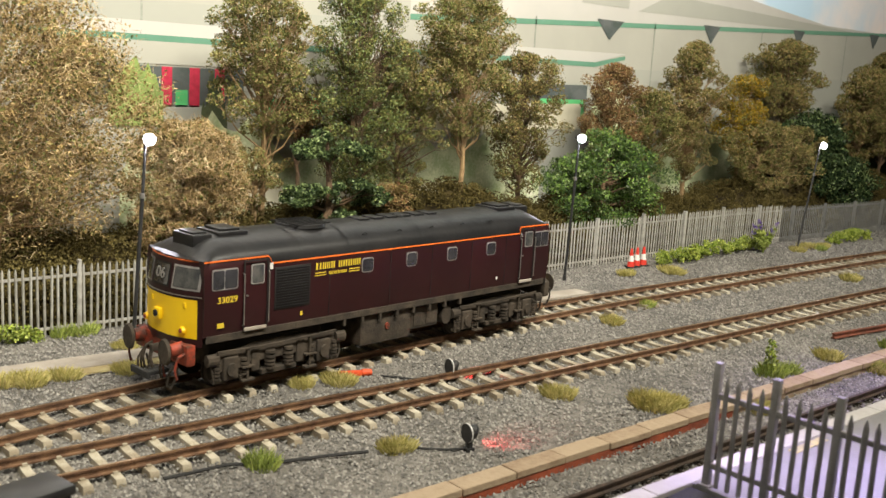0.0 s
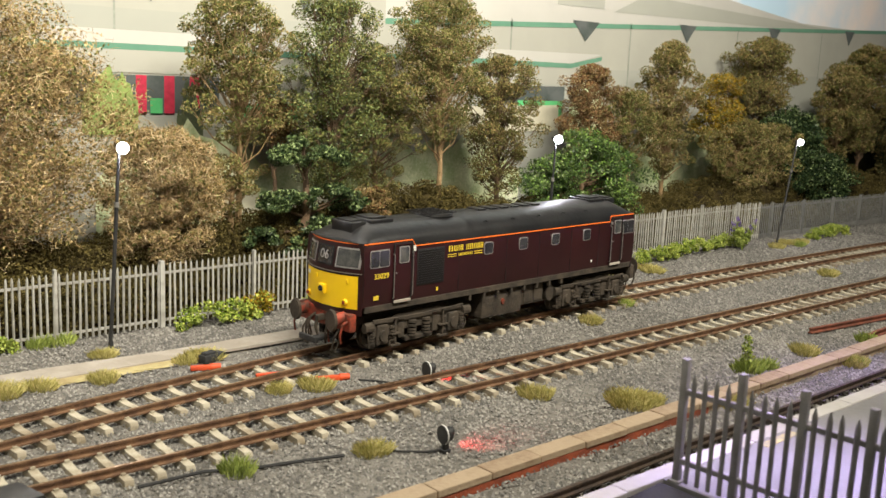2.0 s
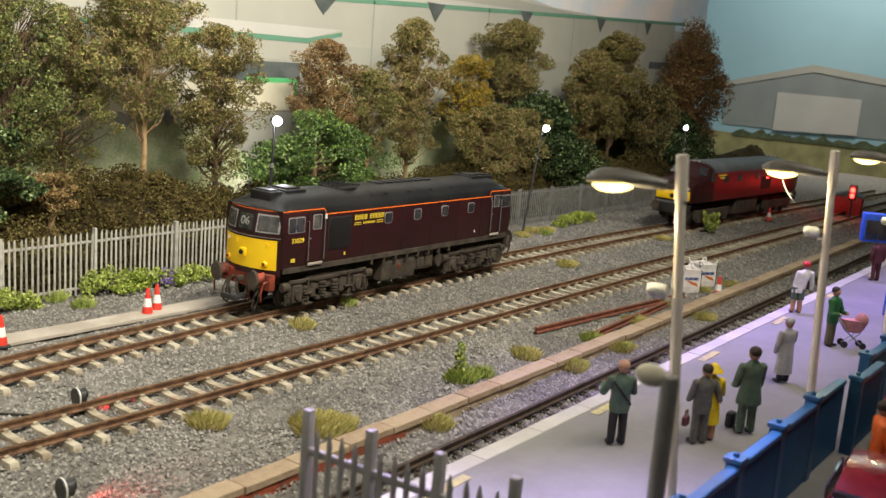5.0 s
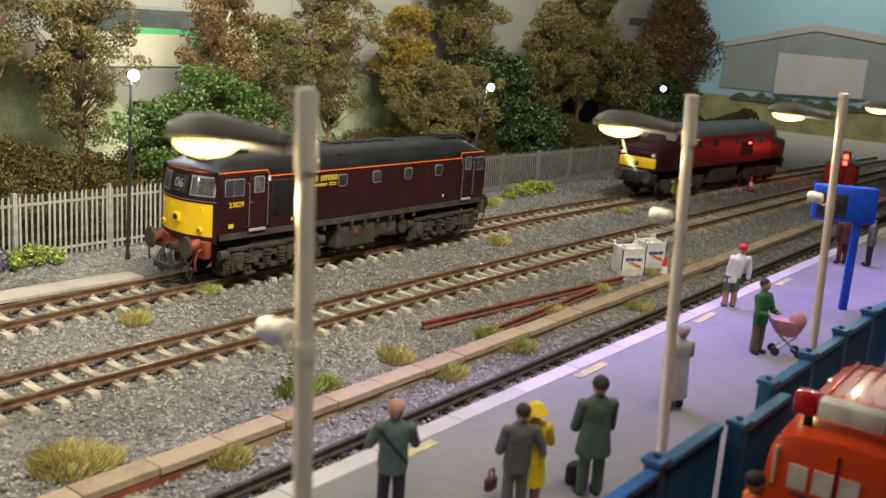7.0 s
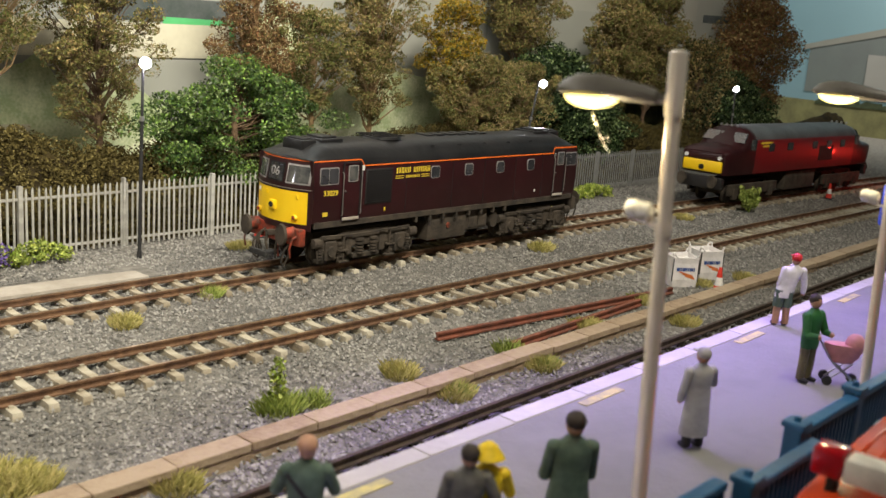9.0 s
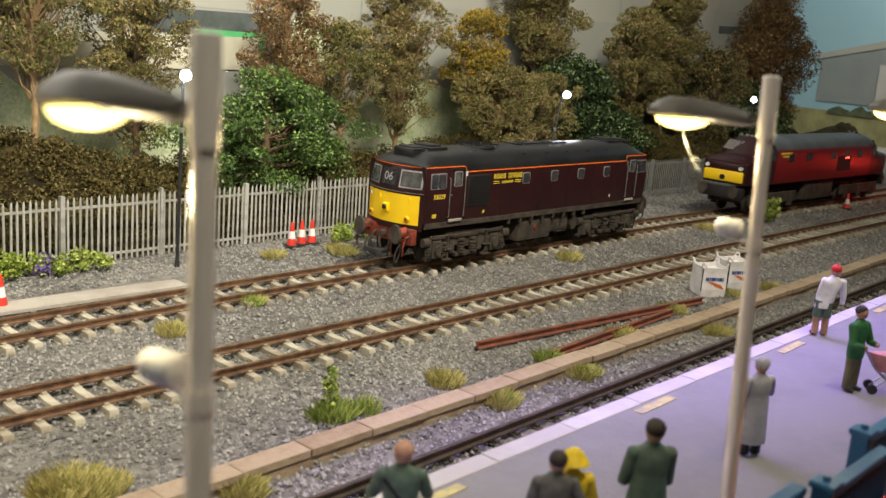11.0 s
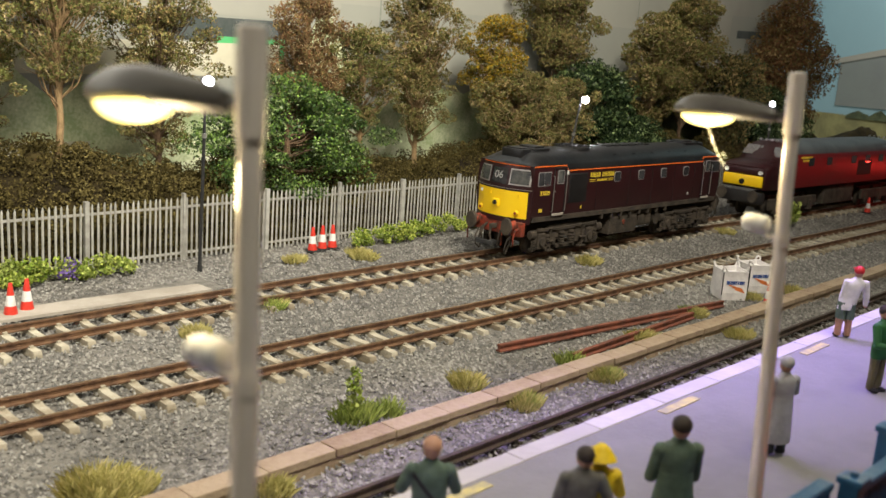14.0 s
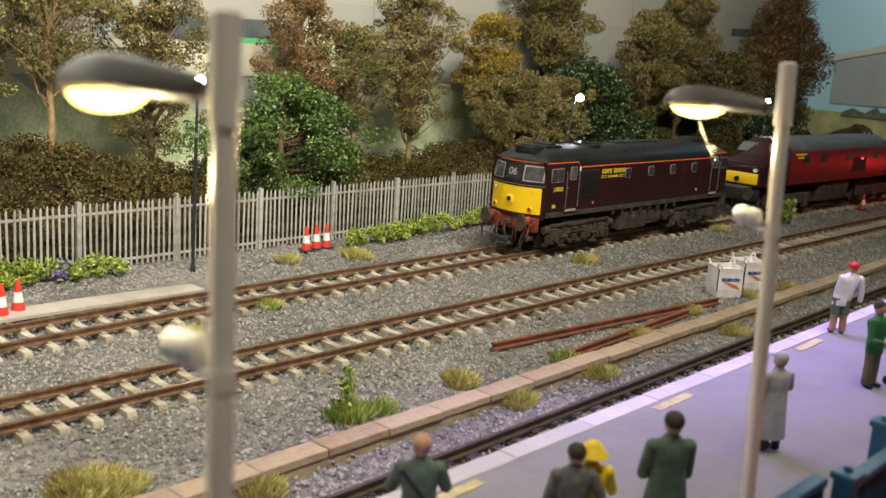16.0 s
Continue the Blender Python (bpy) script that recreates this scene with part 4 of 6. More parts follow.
def bogie(cx, root, label):
    """A two-axle bogie: side frames with springs, boxes and steps, and turning wheelsets."""
    bm = bmesh.new()
    for s in (-1, 1):
        y = s * 14.2
        y0, y1 = min(y, y + s * 1.4), max(y, y + s * 1.4)
        prof = [(-29, 11.6), (-29, 9.8), (-24.5, 6.8), (-14.5, 6.8), (-11, 8.2), (11, 8.2), (14.5, 6.8), (24.5, 6.8), (29, 9.8), (29, 11.6), (15, 12.2), (12, 13.2), (-12, 13.2), (-15, 12.2)]
        loft(bm, [[(cx + a, y0, b) for a, b in prof], [(cx + a, y1, b) for a, b in prof]])
        for ax in (-20, 20):
            box(bm, cx + ax - 3.0, cx + ax + 3.0, y0 - 0.9, y1 + 0.9, 3.6, 10.6, 0.5)
            tube(bm, (cx + ax, s * 15.0, 7.0), (cx + ax, s * 17.4, 7.0), 2.3, 2.0, 14)
            for d in (-5.4, 5.4):
                for k in range(5):
                    tube(bm, (cx + ax + d, s * 15.6, 4.4 + k * 1.15), (cx + ax + d, s * 15.6, 5.1 + k * 1.15), 1.35, 1.35, 10)
                box(bm, cx + ax + d - 1.6, cx + ax + d + 1.6, y0 - 0.6, y1 + 0.6, 3.2, 4.4, 0.2)
        for k in range(5):
            tube(bm, (cx - 4, s * 16.2, 5.0 + k * 1.2), (cx - 4, s * 16.2, 5.7 + k * 1.2), 1.9, 1.9, 12)
            tube(bm, (cx + 4, s * 16.2, 5.0 + k * 1.2), (cx + 4, s * 16.2, 5.7 + k * 1.2), 1.9, 1.9, 12)
        box(bm, cx - 7.5, cx + 7.5, y0 - 1.0, y1 + 1.2, 3.2, 5.0, 0.3)
        box(bm, cx - 11.5, cx - 8, y0 - 0.4, y1 + 1.0, 4.8, 12.0, 0.3)
        box(bm, cx + 8, cx + 11.5, y0 - 0.4, y1 + 1.0, 4.8, 12.0, 0.3)
        for sx_ in (-27.5, 27.5):
            tube(bm, (cx + sx_ - 2, s * 15.9, 10.4), (cx + sx_ + 2.4, s * 15.9, 10.4), 1.5, 1.5, 10)
            path_tube(bm, [(cx + sx_, s * 15.6, 9.4), (cx + sx_ + 0.6, s * 15.9, 5.6), (cx + sx_ * 0.97, s * 15.9, 3.0)], [0.35, 0.35, 0.3], 5)
        path_tube(bm, [(cx - 26, s * 17.0, 12.4), (cx - 8, s * 17.0, 12.0), (cx + 8, s * 17.0, 12.2), (cx + 25, s * 17.0, 12.6)], [0.32] * 4, 5)
        for sx_ in (-13.5, 13.5):
            box(bm, cx + sx_ - 0.4, cx + sx_ + 0.4, s * 16.4 - 0.5, s * 16.4 + 0.5, 2.6, 12.0)
            box(bm, cx + sx_ - 2.6, cx + sx_ + 2.6, s * 16.4 - 1.2, s * 16.4 + 1.2, 2.4, 3.0)
            box(bm, cx + sx_ - 2.6, cx + sx_ + 2.6, s * 16.4 - 1.2, s * 16.4 + 1.2, 7.0, 7.5)
    box(bm, cx - 24, cx + 24, -9, 9, 6.5, 12.5)
    b = lpart("bogie", bm, "frame_grime", root, label, smooth=False)
    sets = []
    for ax in (-20, 20):
        bm = bmesh.new()
        tube(bm, (0, -12, 0), (0, 12, 0), 1.0, 1.0, 8)
        for s in (-1, 1):
            tube(bm, (0, s * 8.0, 0), (0, s * 8.8, 0), 6.9, 6.9, 24)
            tube(bm, (0, s * 8.8, 0), (0, s * 10.8, 0), 6.3, 6.1, 24)
            tube(bm, (0, s * 10.8, 0), (0, s * 11.4, 0), 5.2, 2.0, 16)
            for q in range(4):
                a = q * math.pi / 2
                tube(bm, (4 * math.cos(a), s * 10.6, 4 * math.sin(a)), (4 * math.cos(a), s * 11.2, 4 * math.sin(a)), 0.5, 0.5, 6)
        w = part("wheelset", bm, "frame_grime", b, "grimy spoked-face wheelset", smooth=False)
        w.location = ((cx + ax) * 1.05 * MM, 0, 6.6 * MM)
        sets.append(w)
    return b, sets


def main_engine():
    root = thing("diesel_locomotive", "maroon diesel locomotive with a black roof and yellow warning panels", "locomotive")
    stations = [(-90.3, 0.05), (-89, 0.25), (-86, 0.62), (-82, 0.92), (-78, 1.0), (-64.2, 1.0), (-63.8, 1.0)] + [(x, 1.0) for x in range(-54, 66, 10)] + [(68.8, 1.0), (69.2, 1.0), (78, 1.0), (82, 0.92), (86, 0.62), (89, 0.25), (90.3, 0.05)]
    bm = bmesh.new()
    rings = []
    for x, k in stations:
        rings.append([(x, y, z) for y, z in section(k)])
    n = len(rings[0])

    def paint(i, k):
        if k == n - 1:
            return 2
        zm = (rings[i][k][2] + rings[i][k + 1][2]) / 2
        cab = stations[i][0] < -64.3 or stations[i][0] > 69.1
        return 1 if zm > (43.4 if cab else 40.0) else 0

    loft(bm, rings, paint, True, True)
    lpart("body_shell", bm, ["maroon", "roof_black", "frame_grime"], root, "maroon sides under a weathered black roof")
    for sgn in (-1, 1):
        cab_end(sgn, root, sgn < 0)
        bm = bmesh.new()
        loft(bm, [[(sgn * (90.2), y, z) for y, z in section(0.05)[5:-5]], [(sgn * (93.4 - bow(y) * 0.6), y * 0.98, 43.5) for y, z in section(0.05)[5:-5]]], None, False, False)
        lpart("brow", bm, "roof_black", root)
        # roof horn box and hatch
        bm = bmesh.new()
        x0, x1 = sorted((sgn * 87.5, sgn * 80))
        box(bm, x0, x1, -6.5, 6.5, 45.5, 50.9, 0.6)
        box(bm, x0 + 1, x1 - 1, -4.6, 4.6, 50.7, 51.5, 0.3)
        lpart("horn_box", bm, "roof_black", root)
        bm = bmesh.new()
        x0, x1 = sorted((sgn * 78, sgn * 66))
        box(bm, x0, x1, -7.0, 7.0, 49.4, 51.2, 0.4)
        box(bm, x0 + 2, x1 - 2, -5, 5, 51.0, 52.0, 0.3)
        lpart("roof_hatch", bm, "roof_black", root, "raised black roof hatch")
    # roof ribs, fan grille, exhaust panels
    for x in (-50, -28, 10, 30, 52):
        bm = bmesh.new()
        loft(bm, [[(x + d, y * 1.006, z * 1.004 + 0.1) for d in (-0.35, 0.35)] for y, z in section()[6:-6]], None, False, False)
        lpart("roof_rib", bm, "roof_black", root)
    bm = bmesh.new()
    tube(bm, (-38, 0, 50.0), (-38, 0, 51.2), 9.5, 9.2, 28)
    for k in range(-3, 4):
        box(bm, -38 - 8.5, -38 + 8.5, k * 2.3 - 0.2, k * 2.3 + 0.2, 51.2, 51.6)
    lpart("fan_grille", bm, "roof_black", root, "round black roof fan grille")
    for k in range(6):
        bm = bmesh.new()
        box(bm, -12 + k * 7.5, -7 + k * 7.5, -4.0, 4.0, 50.2, 51.1, 0.2)
        lpart("roof_panel", bm, "roof_black", root)
    for k in range(5):
        for s in (-1, 1):
            bm = bmesh.new()
            path_tube(bm, [(-20 + k * 18, s * 14.6, 47.0), (-20 + k * 18 + 1.2, s * 14.4, 47.6), (-20 + k * 18 + 2.4, s * 14.6, 47.0)], [0.22] * 3, 5)
            lpart("lifting_eye", bm, "roof_black", root)
    for s in (-1, 1):
        # orange lining, stepping up over the cabs
        bm = bmesh.new()
        line = [(-90, 43.1), (-64.6, 43.1), (-63.9, 42.0), (-63.4, 40.3), (69.2, 40.3), (69.7, 42.0), (70.4, 43.1), (90, 43.1)]
        wide = {43.1: 17.25, 42.0: 17.5, 40.3: 17.88}
        loft(bm, [[(x, s * (wide[z] + 0.05), z - 0.24), (x, s * (wide[z] + 0.30), z - 0.24), (x, s * (wide[z] + 0.24), z + 0.24), (x, s * (wide[z] - 0.05), z + 0.24)] for x, z in line])
        lpart("orange_lining", bm, "lining_orange", root, "orange lining along the cantrail", smooth=False)
        # cab doors with handrails and step plates
        for x0, x1 in ((-75, -65.5), (70, 79)):
            bm = bmesh.new()
            for a in (x0, x1):
                box(bm, a - 0.25, a + 0.25, s * 18.55 - 0.15, s * 18.55 + 0.15, 17, 42.6)
            box(bm, x0, x1, s * 18.4 - 0.15, s * 18.4 + 0.15, 42.0, 42.5)
            door = lpart("cab_door", bm, "grille_black", root, "maroon cab door outline", smooth=False)
            bm = bmesh.new()
            box(bm, x0 + 0.2, x1 - 0.2, s * 18.6 - 0.25, s * 18.6 + 0.25, 16.3, 17.6, 0.1)
            lpart("kick_plate", bm, "path_concrete", door, "worn cream kick plate")
            for a in (x0 - 0.2, x1 + 0.4):
                bm = bmesh.new()
                path_tube(bm, [(a, s * 18.3, 18.5), (a, s * 19.1, 19), (a, s * 19.1, 37.5), (a, s * 18.2, 38)], [0.22] * 4, 6)
                lpart("handrail", bm, "steel_bright", door, "thin bright handrail")
            bm = bmesh.new()
            rounded(bm, (x0 + x1) / 2 + 0.6, 37.2, 5.4, 7.4, s * 18.35, s * 0.35, 0.7)
            lpart("door_window", bm, "window_rim", door)
            bm = bmesh.new()
            rounded(bm, (x0 + x1) / 2 + 0.6, 37.2, 4.5, 6.5, s * 18.5, s * 0.3, 0.6)
            lpart("door_pane", bm, "glass_pale", door)
            bm = bmesh.new()
            tube(bm, (x0 + 1.2, s * 18.4, 29.5), (x0 + 1.2, s * 19.2, 29.5), 0.4, 0.3, 8)
            lpart("door_handle", bm, "steel_bright", door)
        for cx in (-82.5, 84):
            bm = bmesh.new()
            rounded(bm, cx, 36.6, 10.0, 7.6, s * 18.3, s * 0.35, 0.8)
            win = lpart("cab_side_window", bm, "window_rim", root)
            for d in (-2.6, 2.2):
                bm = bmesh.new()
                rounded(bm, cx + d, 36.6, 4.2 if d < 0 else 4.8, 6.7, s * 18.5, s * 0.3, 0.6)
                lpart("pane", bm, "cab_glass", win)
        # engine room windows
        for cx in (-20, 3, 26, 50):
            bm = bmesh.new()
            rounded(bm, cx, 35.0, 5.8, 6.0, s * 18.25, s * 0.35, 1.2)
            win = lpart("body_window", bm, "window_rim", root)
            bm = bmesh.new()
            rounded(bm, cx, 35.0, 5.2, 5.2, s * 18.4, s * 0.32, 1.0)
            lpart("pane", bm, "cab_glass", win)
        # radiator grille with slats
        bm = bmesh.new()
        box(bm, -62.5, -47, s * 18.45 - 0.2, s * 18.45 + 0.2, 22.5, 38.6, 0.1)
        gr = lpart("radiator_grille", bm, "grille_black", root, "black radiator grille")
        for k in range(15):
            bm = bmesh.new()
            box(bm, -62, -47.5, s * 18.7 - 0.15, s * 18.7 + 0.15, 23.2 + k * 1.02, 23.6 + k * 1.02)
            lpart("slat", bm, "roof_black", gr, smooth=False)
        # lettering
        turn = Matrix.Rotation(radians(180), 4, "Z") if s > 0 else Matrix()
        for widths, h_, gap, x, z in (((2.6, 1.6, 1.5, 1.7, 0, 1.7, 2.0, 1.9, 1.5, 1.7), 3.1, 0.42, -44.6, 37.0), ((0.8, 0.9, 0.5, 0.7, 1.1, 0.9, 0.8, 0.7), 1.5, 0.3, -38.6, 33.9)):
            bm = bmesh.new()
            for w in widths:
                if w:
                    for d0, d1 in ((0.0, 0.32), (0.62, 0.90)):
                        box(bm, x + w * d0, x + w * d1, s * 18.52 - 0.05, s * 18.52 + 0.08, z - h_ * 0.42, z + h_ * 0.42)
                x += (w or 1.0) + gap
            lpart("lettering", bm, "decal_yellow", root, "yellow operator lettering as plain bars", smooth=False)
        bm = bmesh.new()
        for x0, x1 in ((-45, -40), (-29, -24)):
            for z in (33.4, 34.4):
                box(bm, x0, x1, s * 18.5 - 0.05, s * 18.5 + 0.08, z - 0.15, z + 0.15)
        lpart("lettering", bm, "decal_yellow", root, smooth=False)
        for x in (-81.5,):
            bm = writing("33029", 2.3, 0.1)
            bm.transform(Matrix.Translation((x, s * 18.6, 29.0)) @ turn)
            lpart("running_number", bm, "decal_yellow", root, "yellow running number", smooth=False)
        # small plates and warning labels
        for x, z, w, h_, mat in ((-84, 19.8, 2.6, 1.8, "decal_yellow"), (-50.5, 19.5, 0.9, 1.6, "decal_yellow"), (55, 20.5, 0.9, 1.4, "decal_white"), (-64.0, 39.4, 1.3, 2.4, "decal_white"), (70.2, 39.4, 1.0, 2.0, "decal_white")):
            bm = bmesh.new()
            box(bm, x - w / 2, x + w / 2, s * 18.45 - 0.05, s * 18.45 + 0.12, z - h_ / 2, z + h_ / 2)
            lpart("small_plate", bm, mat, root, smooth=False)
        for x in (-38, -8, 14.5, 38, 60):
            bm = bmesh.new()
            box(bm, x - 0.12, x + 0.12, s * 18.42 - 0.08, s * 18.42 + 0.08, 17, 39.6)
            lpart("panel_joint", bm, "grille_black", root, smooth=False)
        bm = bmesh.new()
        box(bm, -89, 89, s * 17.4 - 0.5, s * 17.4 + 0.5, 14.2, 16.3, 0.2)
        for x in range(-30, 40, 9):
            box(bm, x, x + 1.2, s * 17.0 - 0.8, s * 17.0 + 0.8, 12.4, 14.6)
        lpart("solebar", bm, "frame_grime", root, smooth=False)
    # under-floor tanks and battery boxes
    bm = bmesh.new()
    box(bm, -20, 6.5, -16.2, 16.2, 4.6, 14.2, 0.5)
    tk = lpart("fuel_tank", bm, "frame_grime", root, "grimy brown fuel tank")
    for s in (-1, 1):
        bm = bmesh.new()
        tube(bm, (-6.5, s * 16.0, 9.5), (-6.5, s * 16.8, 9.5), 1.1, 1.0, 12)
        lpart("filler_cap", bm, "buffer_red", tk)
    bm = bmesh.new()
    box(bm, 7.0, 23, -15.2, 15.2, 6.4, 14.2, 0.4)
    for s in (-1, 1):
        box(bm, 9, 15, s * 15.2 - 0.3, s * 15.2 + 0.3, 7.4, 13.2)
        box(bm, 16, 22, s * 15.2 - 0.3, s * 15.2 + 0.3, 7.4, 13.2)
    lpart("battery_box", bm, "frame_grime", root, "brown battery box")
    bm = bmesh.new()
    tube(bm, (28, -15.5, 9), (28, 15.5, 9), 3.0, 3.0, 14)
    lpart("air_reservoir", bm, "frame_grime", root)
    sets = []
    for cx in (-58, 60):
        sets += bogie(cx, root, "grimy two-axle bogie with coil springs")[1]
    return root, sets


def second_engine():
    root = thing("nose_locomotive", "maroon nosed diesel locomotive standing on the far track", "locomotive")
    L = 118.0
    half2 = [(17.4, 16.0), (18.2, 21), (18.4, 28), (18.2, 36), (17.6, 41), (15.6, 45), (12.4, 47.8), (7.5, 49.6), (0.0, 50.4)]
    full = [(-y, z) for y, z in half2] + [(y, z) for y, z in reversed(half2[:-1])]
    bm = bmesh.new()

    def ring(x, top, pinch):
        return [(x, y * pinch, z if z < 30 else 30 + (z - 30) * top) for y, z in full]

    xs = [(-L + 2, 0.10, 0.86), (-L + 4, 0.20, 0.93), (-L + 9, 0.28, 0.97), (-L + 22, 0.32, 1.0), (-L + 26, 0.55, 1.0), (-L + 33, 0.97, 1.0), (-L + 38, 1.0, 1.0)]
    st = xs + [(x, 1.0, 1.0) for x in range(-76, 80, 12)] + [(-a, b, c_) for a, b, c_ in reversed(xs)]
    rings = [ring(*s_) for s_ in st]
    n = len(full)

    def paint(i, k):
        if k == n - 1:
            return 3
        zm = (rings[i][k][2] + rings[i][k + 1][2] + rings[i + 1][k][2] + rings[i + 1][k + 1][2]) / 4
        cab = st[i][0] < -82 or st[i][0] > 78
        # mid-body takes the maroon coloured as lit red, cab ends the plain maroon
        return 2 if zm > 42.5 and not cab else (0 if cab else 1)

    loft(bm, rings, paint)
    lpart("body_shell", bm, ["maroon", "maroon_red_lit", "roof_grey", "frame_grime"], root, "maroon body with a weathered grey roof")
    for sgn in (-1, 1):
        bm = bmesh.new()
        a, b = sorted((sgn * (L - 2.6), sgn * (L - 0.2)))
        box(bm, a, b, -14.5, 14.5, 17.5, 25.5, 0.8)
        lpart("warning_panel", bm, "warning_yellow", root, "yellow warning panel low on the nose")
        bm = bmesh.new()
        a, b = sorted((sgn * (L - 4.0), sgn * (L - 1.0)))
        box(bm, a, b, -14.0, 14.0, 25.4, 31.0, 1.0)
        lpart("nose_door", bm, "maroon", root)
        bm = bmesh.new()
        a, b = sorted((sgn * (L - 4), sgn * L))
        box(bm, a, b, -16, 16, 8.5, 14.5, 0.4)
        lpart("buffer_beam", bm, "grille_black", root)
        for y in (-11.6, 11.6):
            bm = bmesh.new()
            tube(bm, (sgn * (L - 1), y, 12.6), (sgn * (L + 4), y, 12.6), 1.8, 1.3, 12)
            tube(bm, (sgn * (L + 4), y, 12.6), (sgn * (L + 5), y, 12.6), 3.4, 3.2, 18)
            lpart("buffer", bm, "frame_grime", root, "dark round buffer")
        for y0, y1 in ((-16, -5.8), (-5, 5), (5.8, 16)):
            bm = bmesh.new()
            vs = [bm.verts.new((sgn * (L - x_), y, z)) for x_, y, z in ((25.2, y0, 38.2), (25.2, y1, 38.2), (30.6, y1 * 0.93, 45.0), (30.6, y0 * 0.93, 45.0))]
            bm.faces.new(vs)
            ext = bmesh.ops.extrude_face_region(bm, geom=bm.faces[:])
            bmesh.ops.translate(bm, vec=(sgn * 0.8, 0, 0.6), verts=[v_ for v_ in ext["geom"] if isinstance(v_, bmesh.types.BMVert)])
            lpart("windscreen", bm, "cab_glass", root, smooth=False)
        bm = bmesh.new()
        for k in range(4):
            ball(bm, (sgn * (L - 30), -6 + 4 * k, 50.3), 1.1, sub=1)
        lpart("horn", bm, "steel_bright", root, "bright roof horns above the cab")
        for s in (-1, 1):
            bm = bmesh.new()
            rounded(bm, sgn * (L - 34), 37.5, 7, 8, s * 18.1, s * 0.5, 0.9)
            lpart("cab_side_window", bm, "glass_pale", root)
            bm = bmesh.new()
            tube(bm, (sgn * (L - 1.8), s * 12.5, 28.0), (sgn * (L - 0.2), s * 12.5, 28.0), 1.5, 1.4, 12)
            lpart("marker_lamp", bm, "decal_white", root, "pale marker lamp")
    bm = bmesh.new()
    tube(bm, (-L + 0.2, 0, 20.6), (-L - 0.6, 0, 20.6), 2.0, 1.8, 14)
    lpart("headlamp", bm, "roof_black", root)
    for s in (-1, 1):
        for x in (-58, -30, 10, 34, 58):
            bm = bmesh.new()
            rounded(bm, x, 35, 8, 6, s * 18.1, s * 0.4, 0.8)
            lpart("body_window", bm, "cab_glass", root)
        bm = bmesh.new()
        box(bm, 30 - 12, 30 + 12, s * 18.35 - 0.1, s * 18.35 + 0.1, 22, 34)
        lpart("side_grille", bm, "grille_black", root, smooth=False)
        bm = bmesh.new()
        for z, w in ((38.6, 8), (36.2, 5)):
            box(bm, -66 - w, -66 + w, s * 18.3 - 0.1, s * 18.3 + 0.15, z - 0.7, z + 0.7)
        lpart("lettering", bm, "decal_yellow", root, "faded yellow lettering as plain bars", smooth=False)
    for cx in (-72, 72):
        bm = bmesh.new()
        for s in (-1, 1):
            y0, y1 = sorted((s * 14, s * 16))
            box(bm, cx - 34, cx + 34, y0, y1, 6, 12, 0.5)
            for ax in (-25, 0, 25):
                box(bm, cx + ax - 3, cx + ax + 3, y0 - 0.6, y1 + 0.6, 3.5, 10, 0.4)
                tube(bm, (cx + ax, s * 8.5, 6.3), (cx + ax, s * 10.8, 6.3), 6.3, 6.1, 20)
        box(bm, cx - 30, cx + 30, -9, 9, 6, 13)
        lpart("bogie", bm, "frame_grime", root, "dark three-axle bogie", smooth=False)
    bm = bmesh.new()
    box(bm, -24, 24, -15, 15, 4.5, 15, 0.6)
    lpart("fuel_tank", bm, "frame_grime", root)
    return root


ENGINE, WHEELS = main_engine()
ENGINE2 = second_engine()

# place of the engine's middle along the line at each time, in millimetres
RUN = [(0, 279.5), (0.5, 301.8), (1, 323.2), (1.5, 345.3), (2, 367.2), (2.5, 389.8), (3, 413.8), (3.5, 437.0), (4, 461.3), (4.5, 485.7), (5, 508.0), (6, 536.6), (7, 561.6), (7.5, 573.4),
       (8, 584.7), (8.5, 595.7), (9, 606.6), (9.5, 618.4), (10.5, 641.1), (11.5, 662.7), (12, 673.4), (12.5, 684.4), (13, 695.2), (13.5, 706.3), (14, 716.7), (14.5, 723.3), (15, 729.2), (15.5, 731.7), (16, 732.8)]


def run_at(t):
    xs_, ts = [b for _, b in RUN], [a for a, _ in RUN]
    return float(np.interp(t, ts, xs_))


def on_rails(cx, half):
    """The pose of a vehicle whose bogies stand on the far track."""
    a, b = cx - half, cx + half
    ya, yb = t1(a), t1(b)
    return pose(cx * MM, (ya + yb) / 2 * MM, RAIL * MM, 0, 0, math.degrees(math.atan2(yb - ya, b - a)))


ENGINE2.matrix_basis = on_rails(1001, 75)


